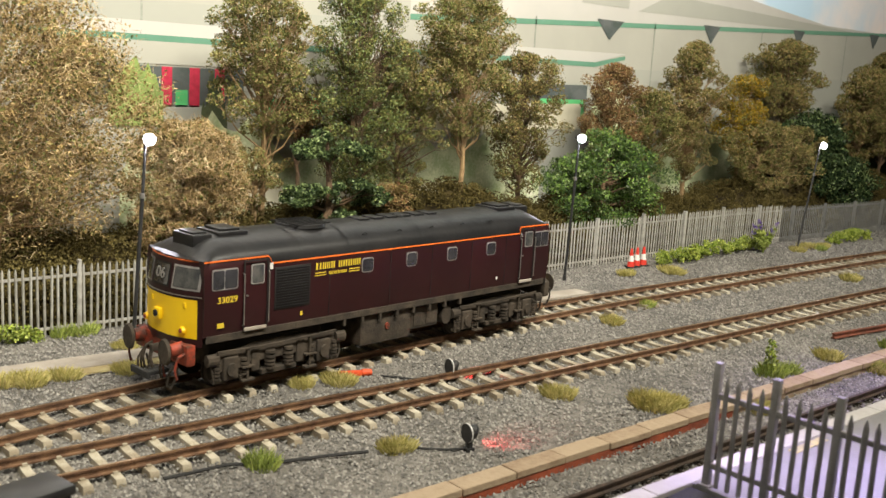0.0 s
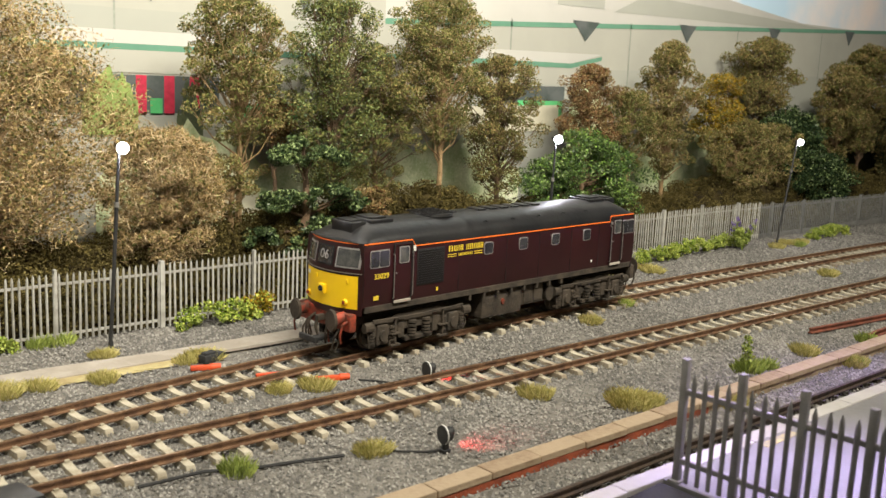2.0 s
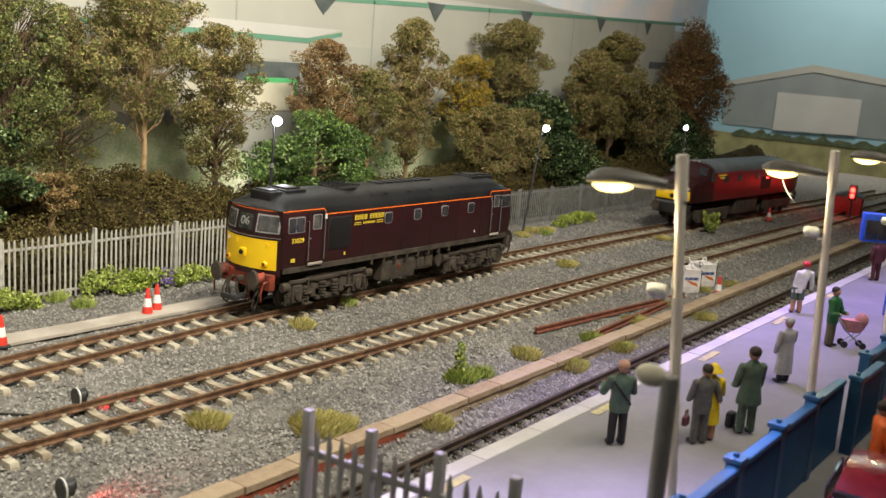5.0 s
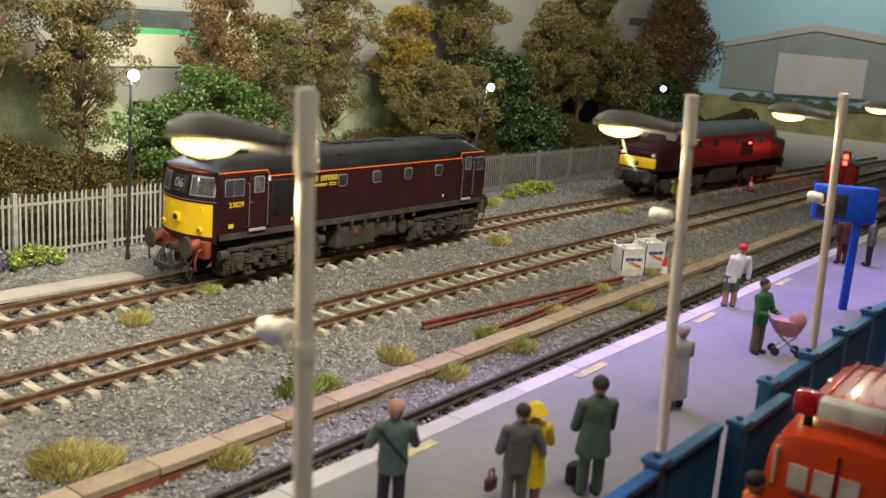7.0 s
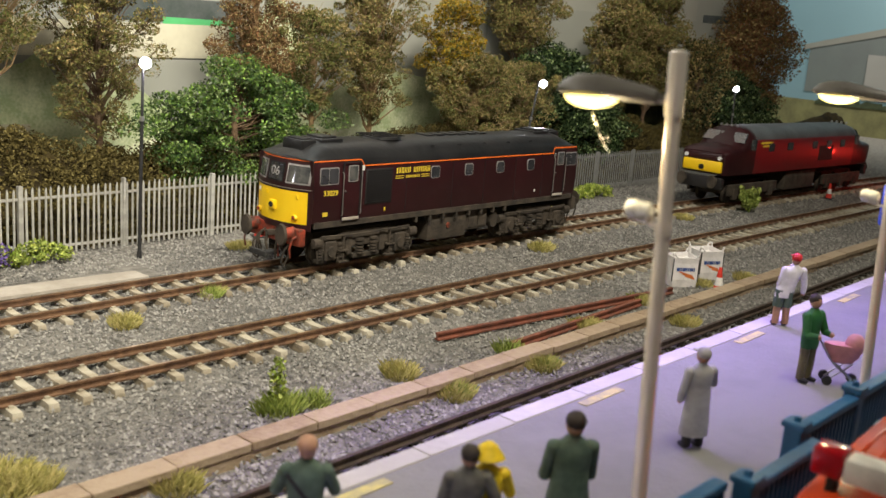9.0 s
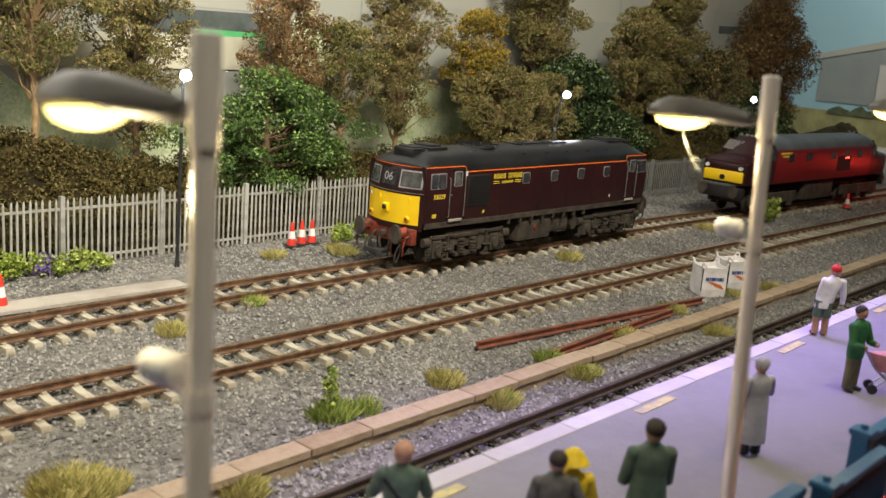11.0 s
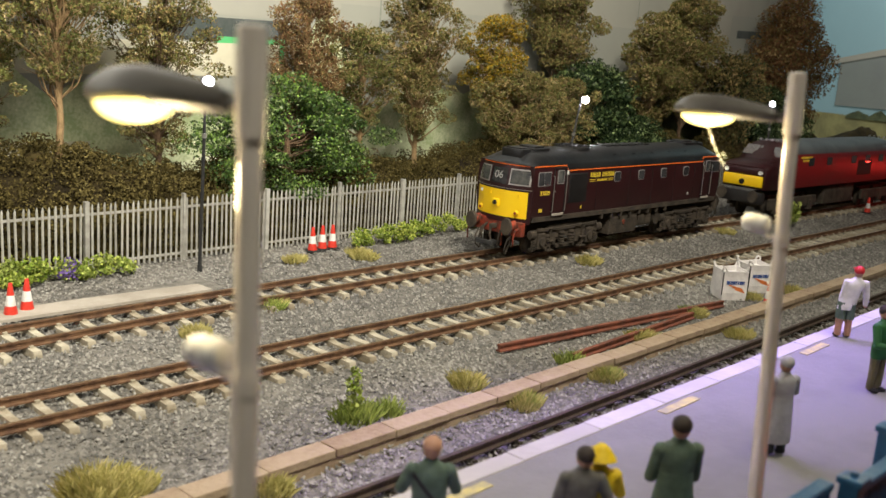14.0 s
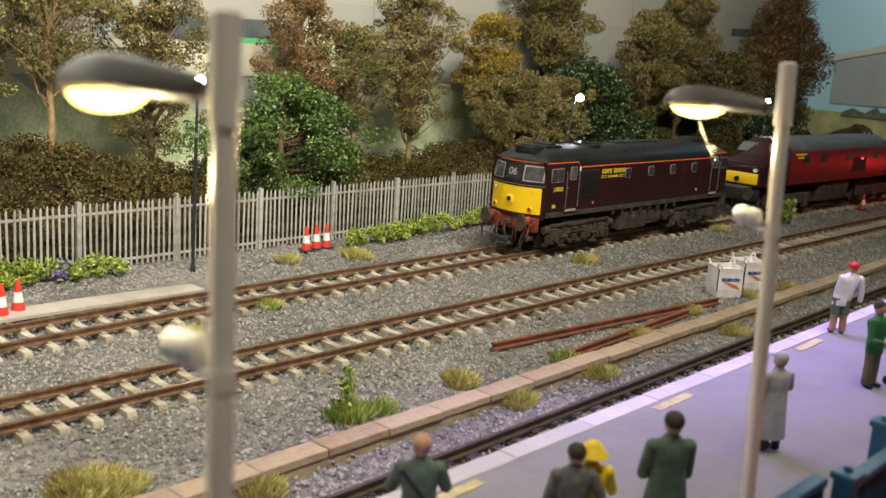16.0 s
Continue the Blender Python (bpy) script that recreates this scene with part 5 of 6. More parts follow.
# ---------------------------------------------------------------- yard lamps
def yard_lamp(x, y, lx, ly, lz):
    root = thing("yard_lamp", "tall black yard lamp post with a bright white light", "street lamp", (x, y, 0), "yard lamps")
    dx, dy = lx - x, ly - y
    bm = bmesh.new()
    tube(bm, (0, 0, -0.5), (0, 0, 3), 1.25, 1.1, 10)
    tube(bm, (0, 0, 3), (dx * 0.6, dy * 0.6, lz * 0.72), 0.85, 0.8, 10)
    tube(bm, (dx * 0.6, dy * 0.6, lz * 0.72), (dx * 0.85, dy * 0.85, lz + 1.5), 0.7, 0.6, 10)
    part("post", bm, "post_black", root)
    bm = bmesh.new()
    tube(bm, (dx * 0.6, dy * 0.6, lz * 0.71), (dx * 0.6, dy * 0.6, lz * 0.735), 1.1, 1.1, 10)
    part("collar", bm, "steel_bright", root)
    bm = bmesh.new()
    tube(bm, (dx * 0.85, dy * 0.85, lz + 1.2), (dx, dy + 1.6, lz + 1.2), 0.6, 0.6, 8)
    box(bm, dx - 1.6, dx + 1.6, dy + 0.6, dy + 2.6, lz - 0.6, lz + 1.6, 0.4)
    part("lamp_head", bm, "post_black", root)
    bm = bmesh.new()
    ball(bm, (dx, dy - 1.4, lz), 2.5, 1, 1, 1, 3)
    part("light_bulb", bm, "white_led", root, "glowing white bulb")
    lamp("yard_light", "POINT", (lx * MM, (ly - 4.5) * MM, (lz - 1.5) * MM), (lx * MM, ly * MM, 0), 0.042, (0.92, 0.90, 1.0), 0.0022)


yard_lamp(204, 421, 210, 421, 86)
yard_lamp(477, 416, 476, 412, 87)
yard_lamp(746, 410, 772, 414, 81)
yard_lamp(1050, 405, 1076, 420, 79)


# ---------------------------------------------------------------- platform lamps
def platform_lamp(x, y, dx, dy, speaker=0.0, lift=1.0, tall=0.993, fibre=False, spin=0.0):
    root = thing("platform_lamp", "brushed steel platform lamp post with a warm lamp and loudspeaker", "street lamp", (x, y, PLAT), "platform lamps")
    root.matrix_basis = root.matrix_basis @ pose(0, 0, 0, -math.degrees(math.atan2(dy, 82)), math.degrees(math.atan2(dx, 82)), 0) @ pose(0, 0, 0, 0, 0, spin) @ Matrix.Diagonal((1, 1, tall, 1))
    bm = bmesh.new()
    tube(bm, (0, 0, -0.3), (0, 0, 1.2), 2.0, 1.7, 16)
    tube(bm, (0, 0, 1.2), (0, 0, 58), 1.02, 1.02, 24)
    tube(bm, (0, 0, 57.5), (0, 0, 76), 0.96, 0.96, 28)
    post = part("post", bm, "steel_post", root, "brushed steel tube")
    bm = bmesh.new()
    tube(bm, (0, 0, 75.5), (0, 0, 83.8), 1.2, 1.2, 28)
    ball(bm, (0, 0, 83.8), 1.2, 1, 1, 0.25, 2)
    part("sleeve", bm, "steel_post", root, "wider steel top sleeve")
    bm = bmesh.new()
    tube(bm, (0, 1.0, 77.4 + lift * 0.3), (0, 3.2, 77.4 + lift * 0.4), 0.6, 0.6, 8)
    rings = []
    for u, w, h0, h1 in ((2.4, 0.9, -0.8, 0.9), (3.2, 1.2, -1.0, 1.3), (6, 1.6, -1.0, 1.9), (9, 2.1, -0.9, 2.4), (11.5, 2.1, -0.8, 2.3), (13, 1.6, -0.6, 1.5), (13.8, 0.6, -0.4, 0.6)):
        ring = []
        for k in range(14):
            a = 2 * math.pi * k / 14
            zz = math.sin(a)
            ring.append((w * 1.1 * math.cos(a), 2.4 + (u - 2.4) * 1.36, 77.4 + lift * min(1, 0.3 + u / 14) + (h1 if zz > 0 else -h0 * 1.0) * zz))
        rings.append(ring)
    loft(bm, rings)
    head = part("lamp_head", bm, "head_grey", root, "grey streamlined lamp head")
    bm = bmesh.new()
    rings = []
    for k_ in range(9):
        u = math.cos(math.pi * 0.49 * k_ / 8)
        rings.append([(2.35 * u * math.cos(a), 12.6 + 4.2 * u * math.sin(a), 76.7 + lift - 1.75 * math.sin(math.pi * 0.49 * k_ / 8)) for a in (2 * math.pi * k / 30 for k in range(30))])
    loft(bm, rings)
    part("lens", bm, "warm_led", head, "glowing warm yellow lens")
    # loudspeaker on a bracket
    bm = bmesh.new()
    rings = []
    for u, r_ in ((1.9, 0.7), (2.1, 1.25), (2.4, 1.38), (3.5, 1.42), (3.6, 1.3), (3.75, 1.3), (3.85, 1.42), (4.9, 1.38), (5.4, 1.2), (5.7, 0.8)):
        rings.append([(r_ * math.cos(a), u, 59.3 + speaker + u * 0.1 + r_ * math.sin(a)) for a in (2 * math.pi * k / 14 for k in range(14))])
    loft(bm, rings)
    spk = part("loudspeaker", bm, "decal_white", root, "small white loudspeaker")
    bm = bmesh.new()
    path_tube(bm, [(0, 1.0, 58.2 + speaker), (0, 2.0, 58.0 + speaker), (0, 2.6, 58.6 + speaker)], [0.3] * 3, 6)
    tube(bm, (0, 0, 56.8 + speaker), (0, 0, 58.4 + speaker), 1.12, 1.12, 20)
    part("bracket", bm, "steel_post", spk)
    if fibre:
        bm = bmesh.new()
        path_tube(bm, [(0.2, 12.5, 75.8), (0.4, 11.6, 73.6), (0.1, 10.6, 71.9), (-0.4, 9.3, 70.6), (-0.6, 8.6, 70.1)], [0.09, 0.12, 0.09, 0.10, 0.05], 4)
        path_tube(bm, [(0.1, 10.6, 71.9), (0.5, 10.0, 72.2), (0.7, 9.6, 71.5)], [0.08, 0.07, 0.04], 4)
        tagged(part("stray_fibre", bm, "decal_white", head), "stray dusty fibre under the lamp")
    lamp("platform_light", "POINT", ((x + dx * 0.86 - 13 * math.sin(radians(spin))) * MM, (y + dy * 0.86 + 13 * math.cos(radians(spin))) * MM, (PLAT + 70.0) * MM), (x * MM, y * MM, 0), 0.020, (1.0, 0.80, 0.42), 0.0022)


for x, y, dx, dy, sp, up, tall, fb in ((263.7, 91.9, 6.6, 10.2, -0.8, 1.9, 1.004, False), (353.9, 91.8, 2.0, 4.3, 3.0, 1.0, 0.987, True), (452, 93.3, -4.0, 2.0, -2.3, 1.0, 0.985, False), (540, 91.5, -5, 2, 0, 1.0, 0.985, False), (630, 89, -5, 2, 0, 1.0, 0.985, False)):
    platform_lamp(x, y, dx, dy, sp, up, tall, fb, 11.0 if x < 300 else 0.0)

# ---------------------------------------------------------------- ground signals and point gear


def ground_signal(x, y):
    root = thing("ground_signal", "small black ground signal with a white rimmed disc and red light", "signal", (x, y, 0), "ground signals", turn=-8)
    root.scale = (0.70, 0.70, 0.74)
    bm = bmesh.new()
    box(bm, -2.2, 2.2, -2.0, 2.0, -0.5, 1.2, 0.2)
    box(bm, -1.3, 1.3, -1.3, 1.3, 1.0, 5.0, 0.2)
    part("base", bm, "post_black", root)
    bm = bmesh.new()
    tube(bm, (-1.6, 0, 8.0), (2.4, 0, 8.0), 3.4, 3.2, 20)
    tube(bm, (2.2, 0, 9.0), (3.6, 0, 9.0), 2.4, 2.2, 16)
    part("signal_head", bm, "post_black", root)
    bm = bmesh.new()
    tube(bm, (-2.0, 0, 8.0), (-1.5, 0, 8.0), 4.3, 4.3, 24)
    part("disc", bm, "post_black", root, "dark disc back")
    bm = bmesh.new()
    rings = [[(xx, rr_ * math.cos(a), 8 + rr_ * math.sin(a)) for a in (2 * math.pi * k / 24 for k in range(24))] for xx, rr_ in ((-1.5, 4.3), (-1.1, 4.5), (-0.8, 4.3), (-1.1, 4.0))]
    loft(bm, rings + [rings[0]], None, True, False)
    part("rim", bm, "decal_white", root, "thin white rim")
    bm = bmesh.new()
    ball(bm, (3.6, 0, 7.6), 0.9, 0.5, 1, 1, 1)
    part("lens", bm, "red_led", root, "glowing red lens")
    spot = lamp("signal_light", "SPOT", ((x + 4) * MM, y * MM, 6.2 * MM), ((x + 14) * MM, (y - 1) * MM, 0), 0.03, (1.0, 0.04, 0.05), 0.0010)
    spot.data.spot_size, spot.data.spot_blend = radians(70), 0.8
    bm = bmesh.new()
    path_tube(bm, [(-2, 0, 0.8), (-10, 2, 0.9), (-20, 8, 0.9), (-28, 16, 0.9), (-34, 21, 0.9)], [0.55] * 5, 6)
    part("cable", bm, "wire_black", root, "black cable on the ballast")


ground_signal(285, 306)
ground_signal(242, 249)
root = thing("signal_cable", "black cable lying across the ballast", "cable", (0, 0, 0))
bm = bmesh.new()
path_tube(bm, [(212, 264, 0.9), (200, 268, 0.9), (185, 272, 0.9), (170, 279, 0.9), (150, 280, 0.9)], [0.55] * 5, 6)
part("cable", bm, "wire_black", root)


def point_bar(x, y, turn, length):
    root = thing("point_rod", "orange painted point operating rod on the ballast", "rod", (x, y, 0), turn=turn)
    bm = bmesh.new()
    box(bm, -length / 2, length / 2, -1.1, 1.1, 0.2, 2.2, 0.4)
    part("rod", bm, "point_orange", root)
    bm = bmesh.new()
    tube(bm, (length / 2 - 1, 0, 1.3), (length / 2 + 3, 0, 1.3), 1.5, 1.3, 10)
    part("end_cap", bm, "point_orange", root)


point_bar(254, 331, -22, 11)
point_bar(238, 347, -20, 13)
point_bar(220, 371, -22, 9)
root = thing("point_motor", "black point motor box beside the walkway", "point motor", (229, 380, 0), turn=14)
bm = bmesh.new()
box(bm, -5, 6, -2.2, 2.2, 0, 3.6, 0.5)
box(bm, -4, 2, -1.6, 1.6, 3.4, 4.6, 0.4)
part("housing", bm, "rubber_black", root)

# dark box standing in for an unidentified dark shape near the layout corner
root = thing("dark_box", "dark upright box near the tracks", "equipment box", (98, 236, 0), turn=12)
bm = bmesh.new()
box(bm, -7, 7, -5, 5, -0.5, 26, 0.8)
box(bm, -7.6, 7.6, -5.6, 5.6, 25.6, 28, 0.6)
part("cabinet", bm, "post_black", root)


# ---------------------------------------------------------------- cones
def cone(x, y, s=1.0):
    root = thing("traffic_cone", "red and white traffic cone beside the far track", "traffic cone", (x, y, 0.5), "traffic cones", turn=(x * 7) % 90)
    bm = bmesh.new()
    box(bm, -2.9 * s, 2.9 * s, -2.9 * s, 2.9 * s, 0, 0.7, 0.2)
    part("base", bm, "rubber_black", root)
    for z0, z1, r0, r1, mat, nm in ((0.7, 3.6, 2.2, 1.75, "cone_red", "band"), (3.6, 7.0, 1.75, 1.2, "cone_white", "band"), (7.0, 11.0, 1.2, 0.6, "cone_red", "tip")):
        bm = bmesh.new()
        tube(bm, (0, 0, z0 * s), (0, 0, z1 * s), r0 * s, r1 * s, 16)
        part(nm, bm, mat, root)


for x, y in ((305, 386.5), (378, 390), (385.5, 393), (549, 421.5), (556.5, 422.5), (563, 422), (659, 222.5), (1041, 311)):
    cone(x, y, 1.15)

# ---------------------------------------------------------------- bulk bags, rods


def bulk_bag(x, y, turn):
    root = thing("bulk_bag", "white woven bulk bag with loops and a faded print", "bag", (x, y, 0), "bulk bags", turn=turn)
    root.scale = (0.70, 0.70, 0.92)
    bm = bmesh.new()
    w = 9.0
    rings = []
    for z, s in ((0, 0.95), (4, 1.02), (9, 1.0), (12.5, 0.98), (15.5, 1.0), (15.5, 0.92), (13, 0.90)):
        rings.append([(a * w * s, b * w * s, z + (0.5 if (a, b) == (1, 1) else 0)) for a, b in ((-1, -1), (0, -1.03), (1, -1), (1.03, 0), (1, 1), (0, 1.03), (-1, 1), (-1.03, 0))])
    loft(bm, rings)
    bag = part("bag_body", bm, "bag_white", root, smooth=False)
    bm = bmesh.new()
    box(bm, -8, 8, -8, 8, 11, 12.9, 0.5)
    part("ballast_fill", bm, "ballast_bed", root, "ballast filling the bag")
    for a, b in ((-1, -1), (1, -1), (1, 1), (-1, 1)):
        bm = bmesh.new()
        path_tube(bm, [(a * 9, b * 6, 15), (a * 9.4, b * 7.5, 17.6), (a * 8.5, b * 9.2, 17.6), (a * 6.5, b * 9, 15)], [0.6] * 4, 5)
        part("loop", bm, "bag_white", root)
    for a in (-9.2, 9.2):
        bm = bmesh.new()
        box(bm, a - 0.3, a + 0.3, -9.3, -8.6, 3, 15, 0.1)
        part("seam", bm, "wire_black", root, smooth=False)
    bm = bmesh.new()
    for k, w_ in enumerate((1.3, 1.0, 1.0, 1.4, 1.1, 0.9, 1.0, 1.2, 1.0, 0.8)):
        box(bm, -6.6 + k * 1.35, -6.6 + k * 1.35 + w_, -9.45, -9.25, 8.6, 10.4)
    part("print", bm, "print_blue", root, "blue print as plain bars", smooth=False)
    bm = bmesh.new()
    for k in range(3):
        m_ = Matrix.Translation((0.5 + k * 1.2, -9.35, 7.2 - k * 0.9)) @ Matrix.Rotation(radians(12), 4, "Y")
        box(bm, -5.0 + k, 5.0 - k * 0.4, -0.1, 0.1, -0.32, 0.32, 0, 0, m_)
    part("stripe", bm, "print_orange", root, "orange stripes", smooth=False)


bulk_bag(661.5, 244, -38)
bulk_bag(687, 244, -30)


def rod(x0, y0, x1, y1, label):
    root = thing("rail_length", label, "rail", (x0, y0, 0.6), turn=math.degrees(math.atan2(y1 - y0, x1 - x0)))
    L = math.hypot(x1 - x0, y1 - y0)
    bm = bmesh.new()
    prof = [(-1.3, 0), (-1.3, 0.5), (-0.45, 0.8), (-0.45, 1.9), (-0.8, 2.1), (-0.8, 2.8), (0.8, 2.8), (0.8, 2.1), (0.45, 1.9), (0.45, 0.8), (1.3, 0.5), (1.3, 0)]
    loft(bm, [[(u, a, b) for a, b in prof] for u in np.linspace(0, L, 8)])
    part("rail_bar", bm, "rod_rust", root, smooth=False)


rod(498, 254, 640, 236, "long rusty red spare rail lying on the ballast")
rod(512, 231, 608, 234, "shorter rusty spare rail beside the low wall")


# ---------------------------------------------------------------- plants
def blades(n, spread, height, width, seed, droop=0.5):
    g_ = np.random.default_rng(seed)
    a = g_.uniform(0, 6.283, n)
    rr_ = spread * np.sqrt(g_.uniform(0, 1, n))
    bx, by = rr_ * np.cos(a), rr_ * np.sin(a) * 0.8
    h_ = height * g_.uniform(0.45, 1.0, n) * (1 - 0.35 * (rr_ / spread) ** 2)
    d = g_.uniform(0, 6.283, n)
    le = h_ * droop * g_.uniform(0.1, 0.8, n)
    w = width * g_.uniform(0.6, 1.3, n)
    px, py = -np.sin(d) * w, np.cos(d) * w
    lx_, ly_ = np.cos(d) * le + bx * 0.25, np.sin(d) * le + by * 0.25
    z0 = np.full(n, -0.4)
    v = np.stack([np.stack([bx - px, by - py, z0], -1), np.stack([bx + px, by + py, z0], -1),
                  np.stack([bx + lx_ * 0.5 + px * 0.6, by + ly_ * 0.5 + py * 0.6, h_ * 0.62], -1), np.stack([bx + lx_, by + ly_, h_], -1)], 1)
    return v.reshape(-1, 3) * MM, np.arange(4 * n).reshape(n, 4)


STRAW = [quick(*blades(760, 6.6, 5.6, 0.085, 40 + k, 0.9), None, "grass_tuft", ["grass_straw"]) for k in range(3)]
GREEN = [quick(*blades(330, 5.4, 6.6, 0.15, 50 + k, 0.8), None, "grass_tuft", ["weed_green"]) for k in range(2)]


def tuft(x, y, s, mesh, turn, label):
    ob = new("grass_tuft", mesh)
    ob.matrix_basis = pose(x * MM, y * MM, 0, 0, 0, turn) @ Matrix.Diagonal((s, s, min(s, 1.0) * 0.9 + 0.1, 1))
    tagged(ob, label, "grass", "grass tufts")


STRAW_AT = [(196, 410, 0.8), (183, 380, 0.9), (229, 385, 1.1), (220, 384, 0.8), (148, 385, 1.1), (138, 388, 1.0), (231, 331, 0.8), (245, 327, 1.0), (222, 262, 0.9), (420, 333, 0.95), (470, 351, 0.8), (663, 326, 1.1),
            (564, 402, 1.0), (332, 240, 1.3), (340, 238, 0.9), (309, 270, 1.0), (335, 246, 1.2), (462, 238, 1.0), (562, 396, 1.0), (527, 408, 0.9), (364, 217, 1.0), (561, 231, 0.9), (616, 236, 0.8), (668, 236, 0.8), (507, 213, 0.9), (463, 215, 1.0),
            (760, 408, 1.1), (775, 404, 0.9), (735, 404, 0.9), (160, 384, 0.9), (700, 228, 0.9), (830, 330, 0.9), (600, 208, 0.9)]
for k, (x, y, s) in enumerate(STRAW_AT):
    tuft(x, y, s, STRAW[k % 3], k * 67, "straw coloured static grass tuft on the ballast")
GREEN_AT = [(189, 438, 1.1), (180, 439, 1.0), (179, 274, 1.0), (365, 420, 0.9), (343, 436, 1.2), (466, 347, 0.9), (511, 231, 0.9), (414, 238, 1.2), (424, 236, 0.9), (464, 214, 0.8), (508, 212, 0.8), (760, 398, 0.9), (616, 240, 0.7), (140, 436, 1.0), (362, 437, 1.0), (430, 432, 0.9)]
for k, (x, y, s) in enumerate(GREEN_AT):
    tuft(x, y, s, GREEN[k % 2], k * 53, "green weed tuft growing from the ballast")


def weed_bush(x, y, length, depth, h_, mats, seed, label, name="bush"):
    g_ = np.random.default_rng(seed)
    n = int(length * 1.3) + 10
    c_ = np.stack([g_.uniform(-length / 2, length / 2, n), g_.uniform(-depth / 2, depth / 2, n), g_.uniform(0.25, 1, n) * h_ * 0.95], -1)
    c_[:, 2] *= 1 - 0.6 * np.abs(c_[:, 0] / (length / 2)) ** 3
    v, f = flakes(c_, g_.uniform(1.5, 3.4, n), 40, 0.75, seed + 1, 0.9)
    v[:, 2] = np.maximum(v[:, 2], 0.2)
    idx = (g_.random(len(f)) < 0.3).astype(int) if len(mats) > 1 else None
    ob = new(name, quick(v * MM, f, None, name, mats, idx))
    ob.matrix_basis = pose(x * MM, y * MM, 0)
    tagged(ob, label, "bush", "weeds along the fence")


weed_bush(262, 432, 44, 9, 11, ["weed_yellow", "weed_green"], 61, "bright yellow-green weed clump at the fence foot")
weed_bush(286, 434, 16, 8, 14, ["leaf_mustard", "weed_yellow"], 62, "golden leafed weed clump at the fence foot")
weed_bush(408, 430, 36, 9, 11, ["weed_yellow", "weed_green"], 63, "bright yellow-green weed clump at the fence foot")
weed_bush(436, 427, 26, 9, 10, ["weed_green", "weed_yellow"], 64, "green weed clump with yellow tips by the fence")
weed_bush(422, 430, 8, 6, 9, ["flower_purple", "weed_green"], 65, "small purple flowering weed by the fence")
weed_bush(598, 418, 46, 9, 11, ["weed_yellow", "weed_green"], 66, "yellow-green weed clump along the fence")
weed_bush(645, 422, 50, 8, 11, ["weed_yellow", "weed_green"], 67, "yellow-green weed clump along the fence")
weed_bush(690, 424, 36, 8, 11, ["weed_green", "weed_yellow"], 68, "green weed clump along the fence")
weed_bush(835, 412, 66, 12, 9, ["weed_yellow", "weed_green"], 69, "low yellow-green weeds by the dull fence")
weed_bush(390, 434, 30, 7, 13, ["weed_green"], 70, "green weed clump against the fence")
weed_bush(330, 433, 40, 8, 10, ["weed_green"], 71, "dark green weeds against the fence")
weed_bush(150, 437, 40, 6, 8, ["weed_green", "weed_yellow"], 72, "low green weeds by the fence")


def buddleia(x, y, h_, seed, label, flowers=True):
    root = thing("flowering_shrub", label, "shrub", (x, y, 0))
    r_ = random.Random(seed)
    bm = bmesh.new()
    tips = []
    for k in range(13):
        a, o = r_.uniform(0, 6.283), r_.uniform(2, 10)
        tip = Vector((o * math.cos(a) * 1.2, o * math.sin(a) * 0.7, h_ * r_.uniform(0.55, 1.0)))
        path_tube(bm, [Vector((0, 0, -0.3)), tip * 0.5 + Vector((0, 0, h_ * 0.12)), tip], [0.35, 0.25, 0.12], 4)
        tips.append(tip)
    part("stems", bm, "weed_green", root)
    cs = [tuple(t_ * u) for t_ in tips for u in (0.4, 0.55, 0.7, 0.85)]
    v, f = flakes(cs, np.full(len(cs), 2.6), 26, 1.1, seed)
    ob = new("leaves", quick(v * MM, f, None, "leaves", ["weed_green"]))
    ob.parent = root
    if not flowers:
        return
    cs = [tuple(t_ + (t_ - Vector((0, 0, h_ * 0.4))).normalized() * u) for t_ in tips for u in (0.5, 1.8, 3.0)]
    v, f = flakes(cs, np.tile([1.3, 1.0, 0.6], len(tips)), 20, 0.5, seed + 5)
    ob = new("flower_spike", quick(v * MM, f, None, "flower_spike", ["flower_purple"]))
    ob.parent = root


buddleia(700, 413, 23, 81, "green shrub with purple flower spikes by the fence")
buddleia(905, 318, 20, 82, "leafy weed shrub between the far tracks", False)


def weed_tall(x, y):
    v, f = blades(360, 7.0, 6.0, 0.16, 91, 0.9)
    w, g_ = blades(14, 1.6, 15.0, 0.22, 92, 0.3)
    l_, h_ = flakes([(0.6 * math.sin(z), 0.6 * math.cos(z * 1.7), z) for z in np.arange(5, 15, 0.8)], np.linspace(3.0, 1.4, 13), 16, 0.75, 93)
    f = np.concatenate([f, g_ + len(v), h_ + len(v) + len(w)])
    ob = new("weed", quick(np.concatenate([v, w, l_ * MM]), f, None, "weed", ["weed_green", "weed_yellow"], (np.arange(len(f)) % 4 == 0).astype(int)))
    ob.matrix_basis = pose(x * MM, y * MM, 0)
    tagged(ob, "low green weed with a tall stem by the low wall", "weed")


weed_tall(413, 240)


